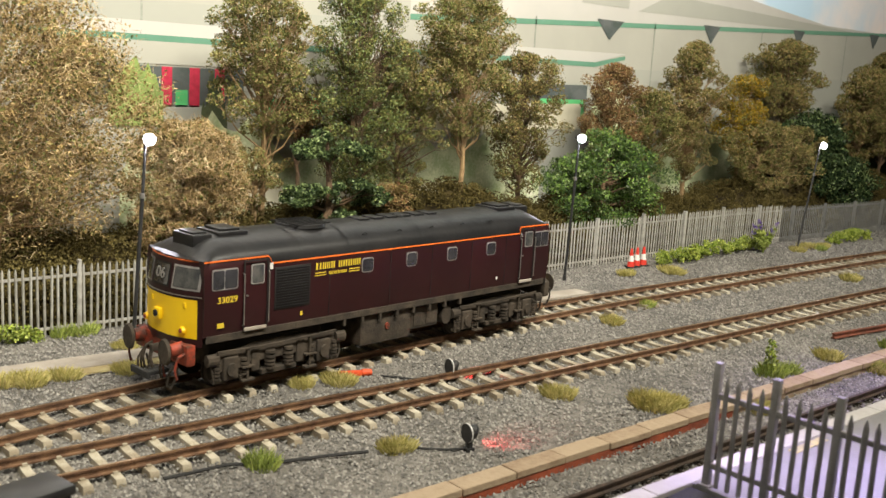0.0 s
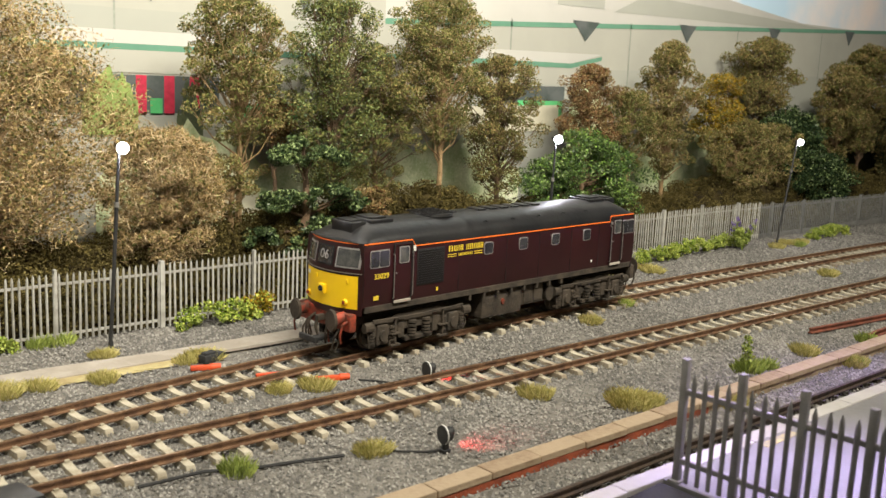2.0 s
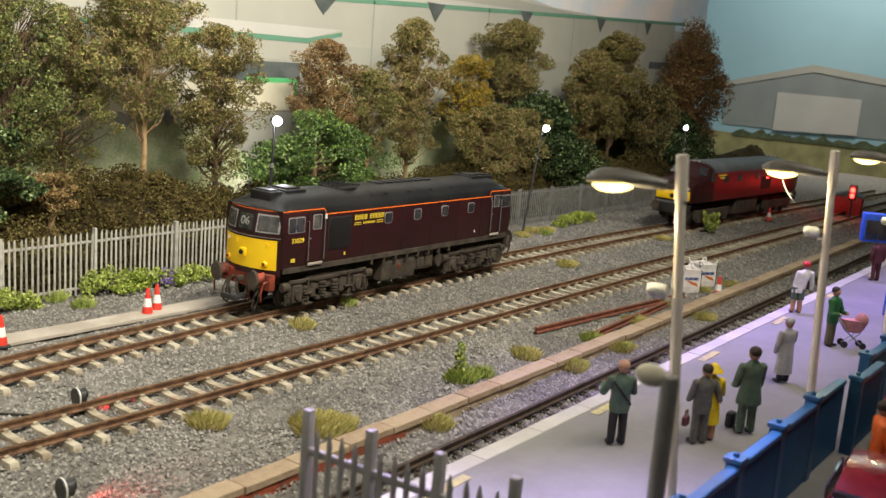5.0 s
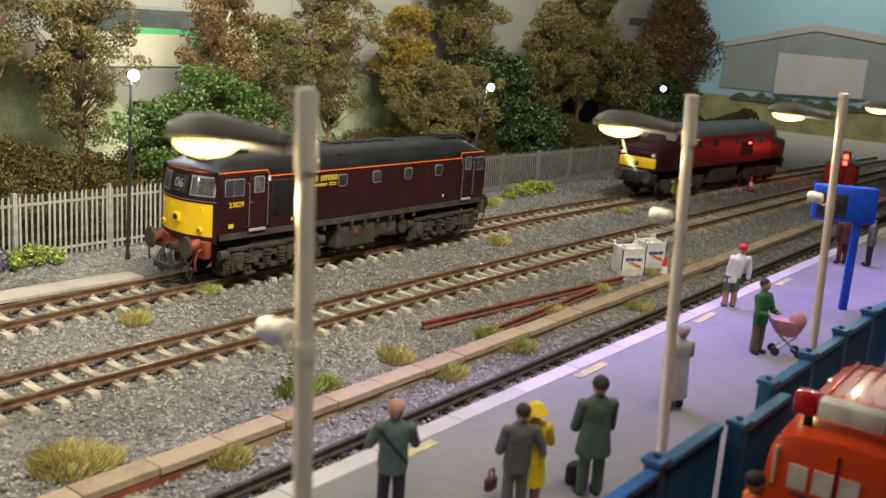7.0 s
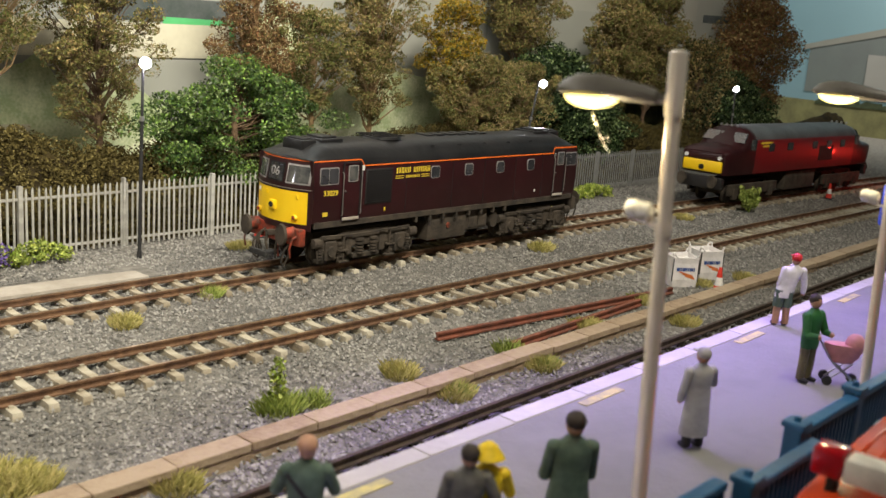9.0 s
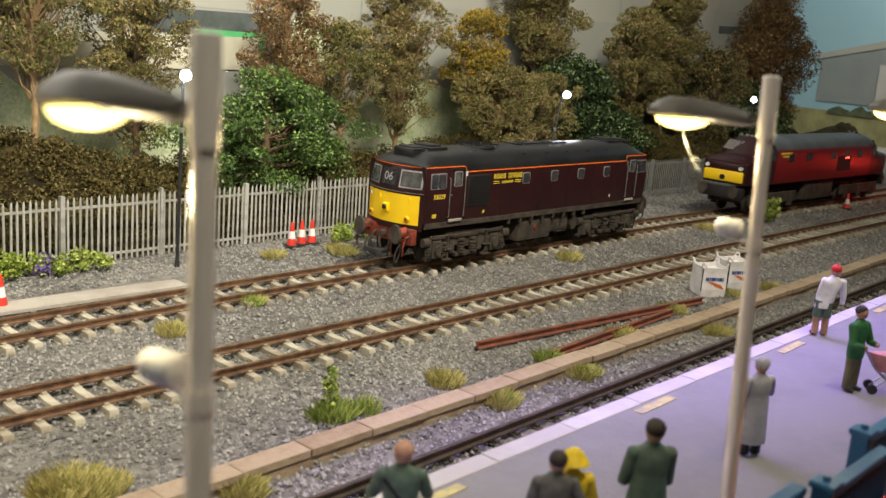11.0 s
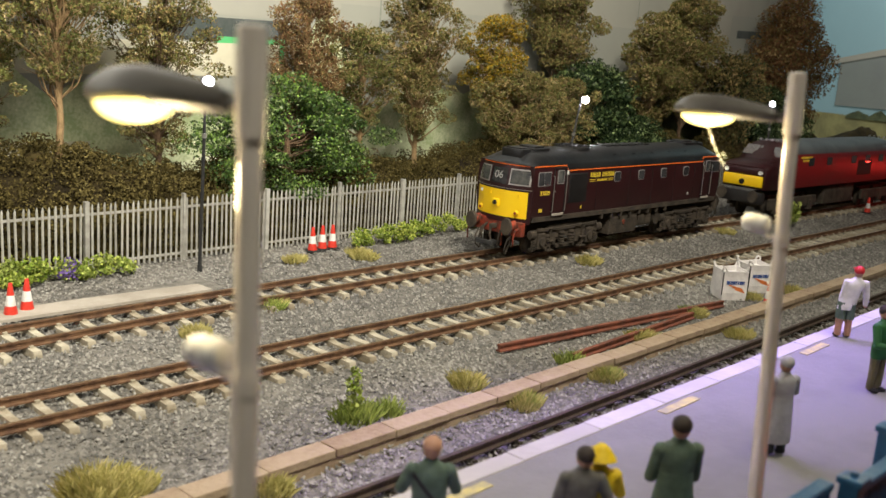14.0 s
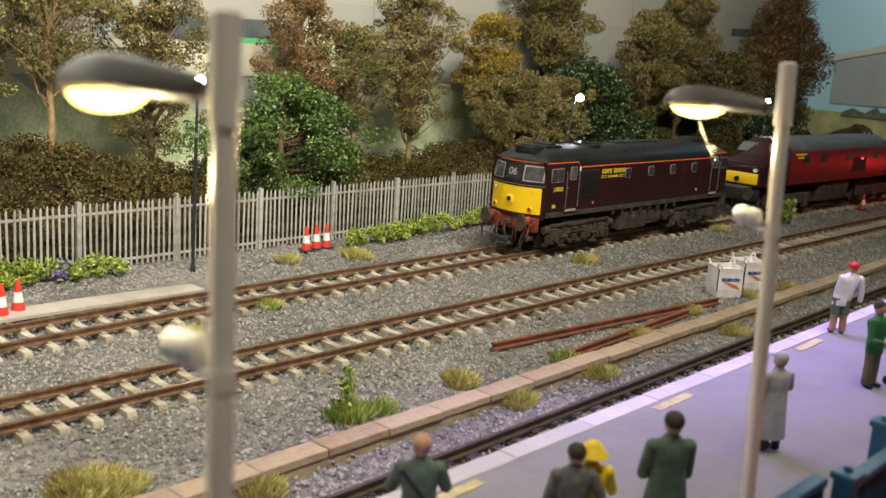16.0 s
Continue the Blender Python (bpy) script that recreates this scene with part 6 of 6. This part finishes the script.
# ---------------------------------------------------------------- small painted figures
def figure(x, y, turn, h_, legs, top, hair, label, coat=0.0, arms=((-1, 0.1, 0.0), (1, 0.1, 0.0)), lean=0.0, skirt=None, hat=None, extra=None, shorts=False, shoe="cloth_black", strap=False):
    """One plain model figure in a single mesh; arms: side, forward bend, raise."""
    mats = [legs, top, "skin", hair, shoe, skirt or top, hat or hair, "cloth_black", extra or "cloth_black"]
    bm = bmesh.new()
    s = h_ / 24.0
    for sd in (-1, 1):
        path_tube(bm, [(sd * 1.6, 0.2, 0.8), (sd * 1.5, 0, 6.2), (sd * 1.2, 0, 11.8)], [1.05, 1.2, 1.5], 8, mat=2 if shorts else 0)
        if shorts:
            path_tube(bm, [(sd * 1.5, 0, 6.4), (sd * 1.2, 0, 12.0)], [1.7, 1.8], 8, mat=0)
        ball(bm, (sd * 1.7, -0.9, 0.7), 1.0, 1.0, 1.9, 0.75, 1, mat=4)
    rings = []
    for z, w, d in ((9.6, 2.7, 1.9), (10.8, 2.95, 2.0), (12.5, 2.95, 1.95), (14.5, 2.75, 1.8), (16, 3.05, 1.95), (17.5, 3.35, 1.95), (18.6, 3.3, 1.75), (19.3, 2.7, 1.5), (19.9, 1.6, 1.15), (20.6, 0.95, 0.9)):
        o = lean * (z - 11) / 9
        rings.append([(o + w * math.cos(a), d * math.sin(a) * (1 + 0.06 * math.sin(3 * a + z)), z) for a in (2 * math.pi * k / 20 for k in range(20))])
    loft(bm, rings, lambda i, k: 1)
    if coat:
        rings = [[(w * math.cos(a), d * math.sin(a), z) for a in (2 * math.pi * k / 20 for k in range(20))] for z, w, d in ((coat, 3.5, 2.6), (coat + 0.5, 3.6, 2.6), (12.5, 3.05, 2.15), (15, 2.85, 1.95))]
        loft(bm, rings, lambda i, k: 5)
    for sd, fwd, up in arms:
        p0 = Vector((lean + sd * 2.9, 0, 18.5))
        el = p0 + Vector((sd * (1.0 + 2.2 * up), -1.6 * fwd, -4.6 + 3.0 * up))
        ha = el + Vector((-sd * 1.6 * fwd + sd * 0.3, -3.2 * fwd, -3.2 + 3.6 * fwd + 4 * up))
        path_tube(bm, [p0, el, ha], [1.25, 1.0, 0.75], 12, mat=1)
        ball(bm, p0, 1.28, 1, 1, 1, 2, mat=1)
        ball(bm, el, 1.02, 1, 1, 1, 2, mat=1)
        ball(bm, ha, 0.8, 1, 1, 1, 1, mat=2)
    ball(bm, (lean * 1.1, 0, 22.2), 1.55, 0.95, 1.1, 1.2, 2, mat=2)
    ball(bm, (lean * 1.1, 0.25, 22.8), 1.62, 1.0, 1.08, 1.0, 2, mat=6 if hat else 3)
    if hat == "cloth_yellow":
        tube(bm, (lean * 1.1, 0.2, 21.6), (lean * 1.1, 0.1, 23.6), 2.9, 1.5, 18, mat=6)
    elif hat:
        box(bm, lean * 1.1 - 1.2, lean * 1.1 + 1.2, -2.6, -0.8, 22.9, 23.2, 0.1, mat=6)
    if strap:
        loft(bm, [[(3.0 * u, 1.98 - abs(u) * 0.9, 15.4 + 3.6 * u), (3.0 * u, 2.25 - abs(u) * 0.9, 15.4 + 3.6 * u), (3.0 * u + 0.5, 2.25 - abs(u) * 0.9, 15.0 + 3.6 * u), (3.0 * u + 0.5, 1.98 - abs(u) * 0.9, 15.0 + 3.6 * u)] for u in np.linspace(-0.95, 0.9, 9)], lambda i, k: 7)
    ob = part("figure", bm, mats, None)
    ob.matrix_basis = pose(x * MM, y * MM, (PLAT + 0.05) * MM, 0, 0, turn) @ Matrix.Diagonal((s, s, s, 1))
    tagged(ob, label, "figurine", "platform figures")
    return ob


figure(331, 135, 138, 23.5, "cloth_black", "cloth_green", "skin", "painted model figure in a green jacket taking a photograph", arms=((-1, 1.0, 0.25), (1, 1.0, 0.25)), strap=True)
figure(349, 119, 142, 22.5, "cloth_grey", "cloth_grey", "hair_dark", "painted model figure in a grey suit embracing another", arms=((-1, -0.1, 0.38), (1, 0.55, 0.0)), lean=-0.3)
figure(353.2, 118.4, 132, 22.0, "skin", "cloth_yellow", "cloth_yellow", "painted model figure in a yellow dress and bonnet", coat=5.5, skirt="cloth_yellow", arms=((-1, 1.0, 0.2), (1, 0.9, 0.2)), hat="cloth_yellow")
figure(367, 112, 140, 25.5, "cloth_green", "cloth_green", "hair_dark", "painted model figure in a dark green suit with folded arms", coat=8.5, arms=((-1, 0.8, -0.15), (1, 0.8, -0.15)))
figure(426, 119, 150, 22.5, "cloth_black", "cloth_silver", "cloth_silver", "painted model figure in a long pale grey hooded coat", coat=3.5, skirt="cloth_silver", arms=((-1, 1.0, 0.35), (1, 0.2, 0.0)), hat="cloth_silver")
figure(538, 146.3, 130, 23.5, "cloth_green", "cloth_white", "cloth_red", "painted model figure in white shirt, green shorts and red cap", lean=-2.2, shorts=True, hat="cloth_red")
figure(491, 120, -15, 23.5, "cloth_khaki", "cloth_emerald", "hair_dark", "painted model figure in a green jumper pushing a pram", arms=((-1, 0.9, 0.0), (1, 0.9, 0.0)))
figure(657, 138, 140, 23.5, "cloth_maroon", "cloth_maroon", "hair_dark", "painted model figure in dark maroon clothes")
figure(664, 128, 200, 23.5, "cloth_black", "cloth_grey", "hair_dark", "painted model figure in grey clothes by the blue sign")
figure(349, 74, 30, 24.0, "cloth_orange", "cloth_orange", "hair_dark", "painted model figure in orange work clothes behind the blue fence", arms=((-1, 0.6, 0.1), (1, 0.3, 0.1)))

# handbag of the grey suited figure
root = thing("handbag", "small dark red handbag beside a figure", "handbag", (343.5, 121, PLAT + 6.2))
bm = bmesh.new()
box(bm, -1.5, 1.5, -0.7, 0.7, 0, 2.6, 0.4)
part("bag", bm, "cloth_maroon", root)
bm = bmesh.new()
path_tube(bm, [(-1.0, 0, 2.4), (-0.7, 0, 4.2), (0.7, 0, 4.2), (1.0, 0, 2.4)], [0.2] * 4, 5)
part("handle", bm, "cloth_maroon", root)
root = thing("holdall", "black holdall standing on the platform", "bag", (369.5, 117, PLAT))
bm = bmesh.new()
box(bm, -2.0, 2.0, -1.2, 1.2, 0, 4.6, 0.8)
part("bag", bm, "cloth_black", root)

# pram
root = thing("pram", "pink pram with a folded hood on the platform", "pram", (497, 113, PLAT), turn=-60)
bm = bmesh.new()
rings = []
for z, w, d in ((6.0, 1.2, 2.6), (7.5, 2.0, 4.0), (9.5, 2.3, 4.8), (11.0, 2.4, 5.2)):
    rings.append([(d * math.cos(a), w * math.sin(a), z) for a in (2 * math.pi * k / 14 for k in range(14))])
loft(bm, rings)
part("carrycot", bm, "cloth_pink", root, "pink carrycot")
bm = bmesh.new()
ball(bm, (2.6, 0, 11.2), 2.6, 1.0, 0.95, 1.15, 2)
part("hood", bm, "cloth_pink", root, "deep pink hood")
bm = bmesh.new()
for s in (-1, 1):
    path_tube(bm, [(-3.5, s * 2, 1.2), (2.5, s * 2, 6.5)], [0.25] * 2, 5)
    path_tube(bm, [(3.5, s * 2, 1.2), (-3.0, s * 2, 6.5), (-6.5, s * 2, 12)], [0.25] * 3, 5)
path_tube(bm, [(-6.5, -2, 12), (-6.5, 2, 12)], [0.3] * 2, 5)
part("chassis", bm, "steel_bright", root)
for a, b in ((-3.5, -2.3), (3.5, -2.3), (-3.5, 2.3), (3.5, 2.3)):
    bm = bmesh.new()
    tube(bm, (a, b - 0.4, 1.3), (a, b + 0.4, 1.3), 1.3, 1.3, 14)
    part("wheel", bm, "rubber_black", root)

# ---------------------------------------------------------------- fence at the platform end
root = thing("platform_end_fence", "grey steel palisade fence across the platform end", "fence", (228.7, 152.5, PLAT), turn=-87.5)
bm = bmesh.new()
loft(bm, [[(a, b, z) for a, b in ((-0.65, 0), (-0.3, -0.4), (0.3, -0.4), (0.65, 0), (0.3, -0.1), (-0.3, -0.1))] for z in (0.6, 26.0)] + [[(a * 0.2, b * 0.5, 28.0) for a, b in ((-0.65, 0), (-0.3, -0.4), (0.3, -0.4), (0.65, 0), (0.3, -0.1), (-0.3, -0.1))]])
PALE3 = finish(bm, "fence_grey", False, "pale")
for k in range(16):
    ob = new("pale", PALE3)
    ob.parent = root
    ob.matrix_basis = pose((2.96 * (k + 1 + k // 4)) * MM, -0.8 * MM, 0, 0, 1.2 * math.sin(k * 3.1), 0)
for z in (5.5, 23.0):
    bm = bmesh.new()
    box(bm, 0, 60, -0.7, 0.3, z - 0.7, z + 0.7, 0.15)
    part("fence_rail", bm, "fence_grey", root)
for k in range(5):
    bm = bmesh.new()
    box(bm, k * 14.8 - 0.9, k * 14.8 + 0.9, -0.9, 0.9, -0.5, 31.0, 0.25)
    part("fence_post", bm, "fence_grey", root)
    bm = bmesh.new()
    box(bm, k * 14.8 - 1.6, k * 14.8 + 1.6, -1.6, 1.6, -0.2, 0.6, 0.1)
    part("foot_plate", bm, "fence_grey", root)

# dark post with a cream head beside the fence
root = thing("platform_post", "short dark grey post with a cream oval head on the platform", "post", (243, 89, PLAT))
bm = bmesh.new()
tube(bm, (0, 0, -0.3), (0, 0, 1.0), 2.3, 2.1, 16)
tube(bm, (0, 0, 1.0), (0, 0, 50), 1.5, 1.4, 16)
ball(bm, (0, 0, 50), 1.4, 1, 1, 0.5, 2)
part("post", bm, "fence_grey", root)
bm = bmesh.new()
ball(bm, (0.4, 3.4, 49.6), 2.6, 0.7, 1.05, 0.72, 3)
part("head", bm, "bd_cream", root, "cream oval head")

# ---------------------------------------------------------------- blue panel fence along the platform back
root = thing("blue_fence", "dark blue panel fence along the back of the platform", "fence", (0, 0, PLAT))
bm = bmesh.new()
box(bm, -1.6, 1.6, -1.6, 1.6, -0.5, 21.6, 0.3)
box(bm, -2.0, 2.0, -2.0, 2.0, 21.3, 22.4, 0.2)
tube(bm, (0, 0, 22), (0, 0, 23.2), 0.7, 0.6, 8)
BPOST = finish(bm, "fence_blue", False, "fence_post")
bm = bmesh.new()
front = []
for k in range(14):
    for d, o in ((0.0, 0.45), (0.9, 0.45), (1.0, 0.95), (1.75, 0.95)):
        front.append((1.2 + k * 1.83 + d, o))
ringp = [(a, b) for a, b in front] + [(a, -b) for a, b in reversed(front)]
loft(bm, [[(a, b, z) for a, b in ringp] for z in (0.4, 19.6)])
BPANEL = finish(bm, "fence_blue", False, "panel")
bm = bmesh.new()
box(bm, 1.0, 27, -1.3, 1.3, 19.4, 20.8, 0.3)
BCAP = finish(bm, "fence_blue", False, "top_rail")
for k in range(16):
    x = 262 + 28 * k
    y = 94.0 - 0.01 * (x - 262) - (4 if k % 5 == 4 else 0)
    for nm, me in (("fence_post", BPOST), ("panel", BPANEL), ("top_rail", BCAP)):
        ob = new(nm, me)
        ob.parent = root
        ob.matrix_basis = pose(x * MM, (y - 3) * MM, 0, 0, 0, -1.5)
bm = bmesh.new()
box(bm, 338, 343, 91.6, 92.6, 4, 19)
part("notice", bm, "paint_yellow", root, "yellow notice on the blue panel", smooth=False)

# ---------------------------------------------------------------- orange van
root = thing("recovery_van", "orange breakdown van with a red and white roof beacon", "van", (388, 65.5, PLAT - 0.2), turn=2)
bm = bmesh.new()
rings = []
for x, k, w in ((-27, 0.86, 0.95), (-26, 0.97, 0.985), (-23.5, 1.0, 1.0), (0, 1.02, 1.0), (18, 1.0, 1.0), (24, 0.98, 1.0), (29, 0.9, 0.98), (36, 0.55, 0.96), (42, 0.52, 0.92), (43.5, 0.42, 0.85)):
    ring = []
    for y, z in ((-12.4, 3), (-12.8, 10), (-12.4, 18), (-11.6, 25), (-10.2, 27.4), (-7, 28.4), (0, 28.8), (7, 28.4), (10.2, 27.4), (11.6, 25), (12.4, 18), (12.8, 10), (12.4, 3)):
        ring.append((x, y * w, 3 + (z - 3) * k))
    rings.append(ring)
loft(bm, rings)
body = part("van_body", bm, "van_orange", root, "glossy orange bodywork")
for k in range(7):
    bm = bmesh.new()
    box(bm, -18, 22, -8.2 + k * 2.6, -7.5 + k * 2.6, 28.1, 28.9 + 0.35 * (1 - abs(k - 3) / 3), 0.2)
    part("roof_rib", bm, "van_orange", body)
bm = bmesh.new()
box(bm, -23.5, -19.5, -5.5, 5.5, 30.4, 33.8, 0.4)
bar = part("light_bar", bm, "cone_white", root, "white roof light bar")
for y0, y1 in ((-9.6, -5.6), (5.6, 9.6)):
    bm = bmesh.new()
    box(bm, -23.6, -19.4, y0, y1, 30.5, 34.2, 0.4)
    part("beacon", bm, "beacon_red", bar, "clear red beacon lens")
for y in (-7, 7):
    bm = bmesh.new()
    box(bm, -22.5, -20.5, y - 0.6, y + 0.6, 27.0, 30.8)
    part("bracket", bm, "rubber_black", bar)
for s in (-1, 1):
    for x in (-15, 28):
        bm = bmesh.new()
        tube(bm, (x, s * 9.5, 4.4), (x, s * 13.0, 4.4), 4.4, 4.2, 20)
        wh = part("wheel", bm, "rubber_black", root)
        bm = bmesh.new()
        tube(bm, (x, s * 13.0, 4.4), (x, s * 13.2, 4.4), 2.5, 2.3, 16)
        part("hub", bm, "steel_bright", wh)
    bm = bmesh.new()
    rounded(bm, 20, 20.5, 9, 7.5, s * 12.1, s * 0.5, 1.2)
    part("side_window", bm, "cab_glass", root)
    bm = bmesh.new()
    for k in range(4):
        box(bm, -20 + k * 4.4, -17 + k * 4.4, s * 12.55 - 0.2, s * 12.55 + 0.2, 14, 18)
    part("side_mark", bm, "cone_white", root, "white marking as plain bars", smooth=False)
bm = bmesh.new()
for k, (w, h_) in enumerate(((0.5, 6.5), (3.2, 4.2), (3.2, 4.2), (3.2, 4.2))):
    y = (10.2, 6.2, 2.0, -2.2)[k]
    box(bm, -27.4, -26.4, y - w / 2, y + w / 2, 18.5, 18.5 + h_)
part("rear_mark", bm, "cone_white", root, "white marking as plain bars", smooth=False)
bm = bmesh.new()
box(bm, -27.4, -26.6, -7, 7, 17.2, 17.7)
box(bm, -27.3, -26.5, -0.25, 0.25, 4, 26)
part("door_seam", bm, "car_red", root, smooth=False)

# red car
root = thing("red_car", "small dark red car parked behind the blue fence", "car", (322, 68, PLAT - 0.2), turn=4)
bm = bmesh.new()
rings = []
for x, zt, w in ((-27, 6, 0.8), (-26, 9.5, 0.92), (-20, 11, 0.98), (-14, 16.5, 0.9), (-8, 18.2, 0.85), (6, 18.4, 0.85), (13, 15, 0.9), (18, 11.5, 0.97), (26, 10, 0.93), (28, 6.5, 0.8)):
    rings.append([(x, y * w, min(z, zt) if z < 12 else zt * (0.985 if abs(y) > 6 else 1.0)) for y, z in ((-10.2, 2.4), (-10.8, 6.5), (-10.4, 10.5), (-8.2, 18), (-4, 18), (4, 18), (8.2, 18), (10.4, 10.5), (10.8, 6.5), (10.2, 2.4))])
loft(bm, rings)
part("car_body", bm, "car_red", root)
for s in (-1, 1):
    bm = bmesh.new()
    rounded(bm, -3, 13.4, 20, 3.8, s * 9.0, s * 0.5, 1.0)
    part("side_window", bm, "cab_glass", root)
    for x in (-17, 17):
        bm = bmesh.new()
        tube(bm, (x, s * 8, 3.8), (x, s * 11, 3.8), 3.9, 3.7, 20)
        wh = part("wheel", bm, "rubber_black", root)
        bm = bmesh.new()
        tube(bm, (x, s * 11, 3.8), (x, s * 11.2, 3.8), 2.2, 2.0, 14)
        part("hub", bm, "steel_bright", wh)
bm = bmesh.new()
box(bm, -17.2, -15.0, -7.5, 7.5, 12, 15.6, 0.6)
part("rear_window", bm, "cab_glass", root)

# ---------------------------------------------------------------- blue sign on the platform, far red signal
root = thing("station_sign", "bright blue platform information sign on a blue post", "sign", (572, 115, PLAT), turn=-62)
bm = bmesh.new()
box(bm, -1.4, 1.4, -1.1, 1.1, -0.3, 34, 0.2)
part("post", bm, "sign_blue", root)
bm = bmesh.new()
box(bm, -16.5, 5.5, -2.6, 2.6, 33, 46, 0.7)
part("cabinet", bm, "sign_blue", root, "bright blue display cabinet")
bm = bmesh.new()
box(bm, -15.5, -5, -2.9, -2.5, 34.2, 43, 0.2)
part("screen", bm, "cab_glass", root)

root = thing("colour_light_signal", "colour light signal showing red beyond the platform", "signal", (1150, 262, 0))
bm = bmesh.new()
tube(bm, (0, 0, -0.5), (0, 0, 22), 1.2, 1.0, 10)
part("post", bm, "post_black", root)
bm = bmesh.new()
box(bm, -2.4, 2.4, -3.6, 3.6, 20, 36, 0.5)
part("signal_head", bm, "post_black", root)
for z in (25, 31):
    bm = bmesh.new()
    tube(bm, (-2.2, 0, z), (-3.2, 0, z), 2.3, 2.1, 14)
    part("aspect", bm, "red_led", root, "glowing red aspect")
lamp("aspect_light", "POINT", (1.143, 0.262, 0.030), (1.0, 0.3, 0.0), 0.035, (1.0, 0.03, 0.02), 0.003)
root = thing("red_hut", "low red lineside hut far along the tracks", "hut", (1200, 276, 0), turn=8)
bm = bmesh.new()
box(bm, -16, 16, -14, 14, -0.5, 20, 0.5)
part("walls", bm, "cloth_red", root)
bm = bmesh.new()
loft(bm, [[(-17, -15, 20), (17, -15, 20), (17, 15, 20), (-17, 15, 20)], [(-16, -2, 25), (16, -2, 25), (16, 2, 25), (-16, 2, 25)]])
part("roof", bm, "roof_grey", root, smooth=False)


def motions():
    times = [t for t, _ in RUN]
    walk(ENGINE, [(t, on_rails(run_at(t), 61)) for t in times])
    steps = [0.2 * k for k in range(81)]
    for w in WHEELS:
        x, z = w.location.x, w.location.z
        walk(w, [(t, pose(x, 0, z, 0, math.degrees((run_at(t) - RUN[0][1]) / 6.3), 0)) for t in steps])


motions()
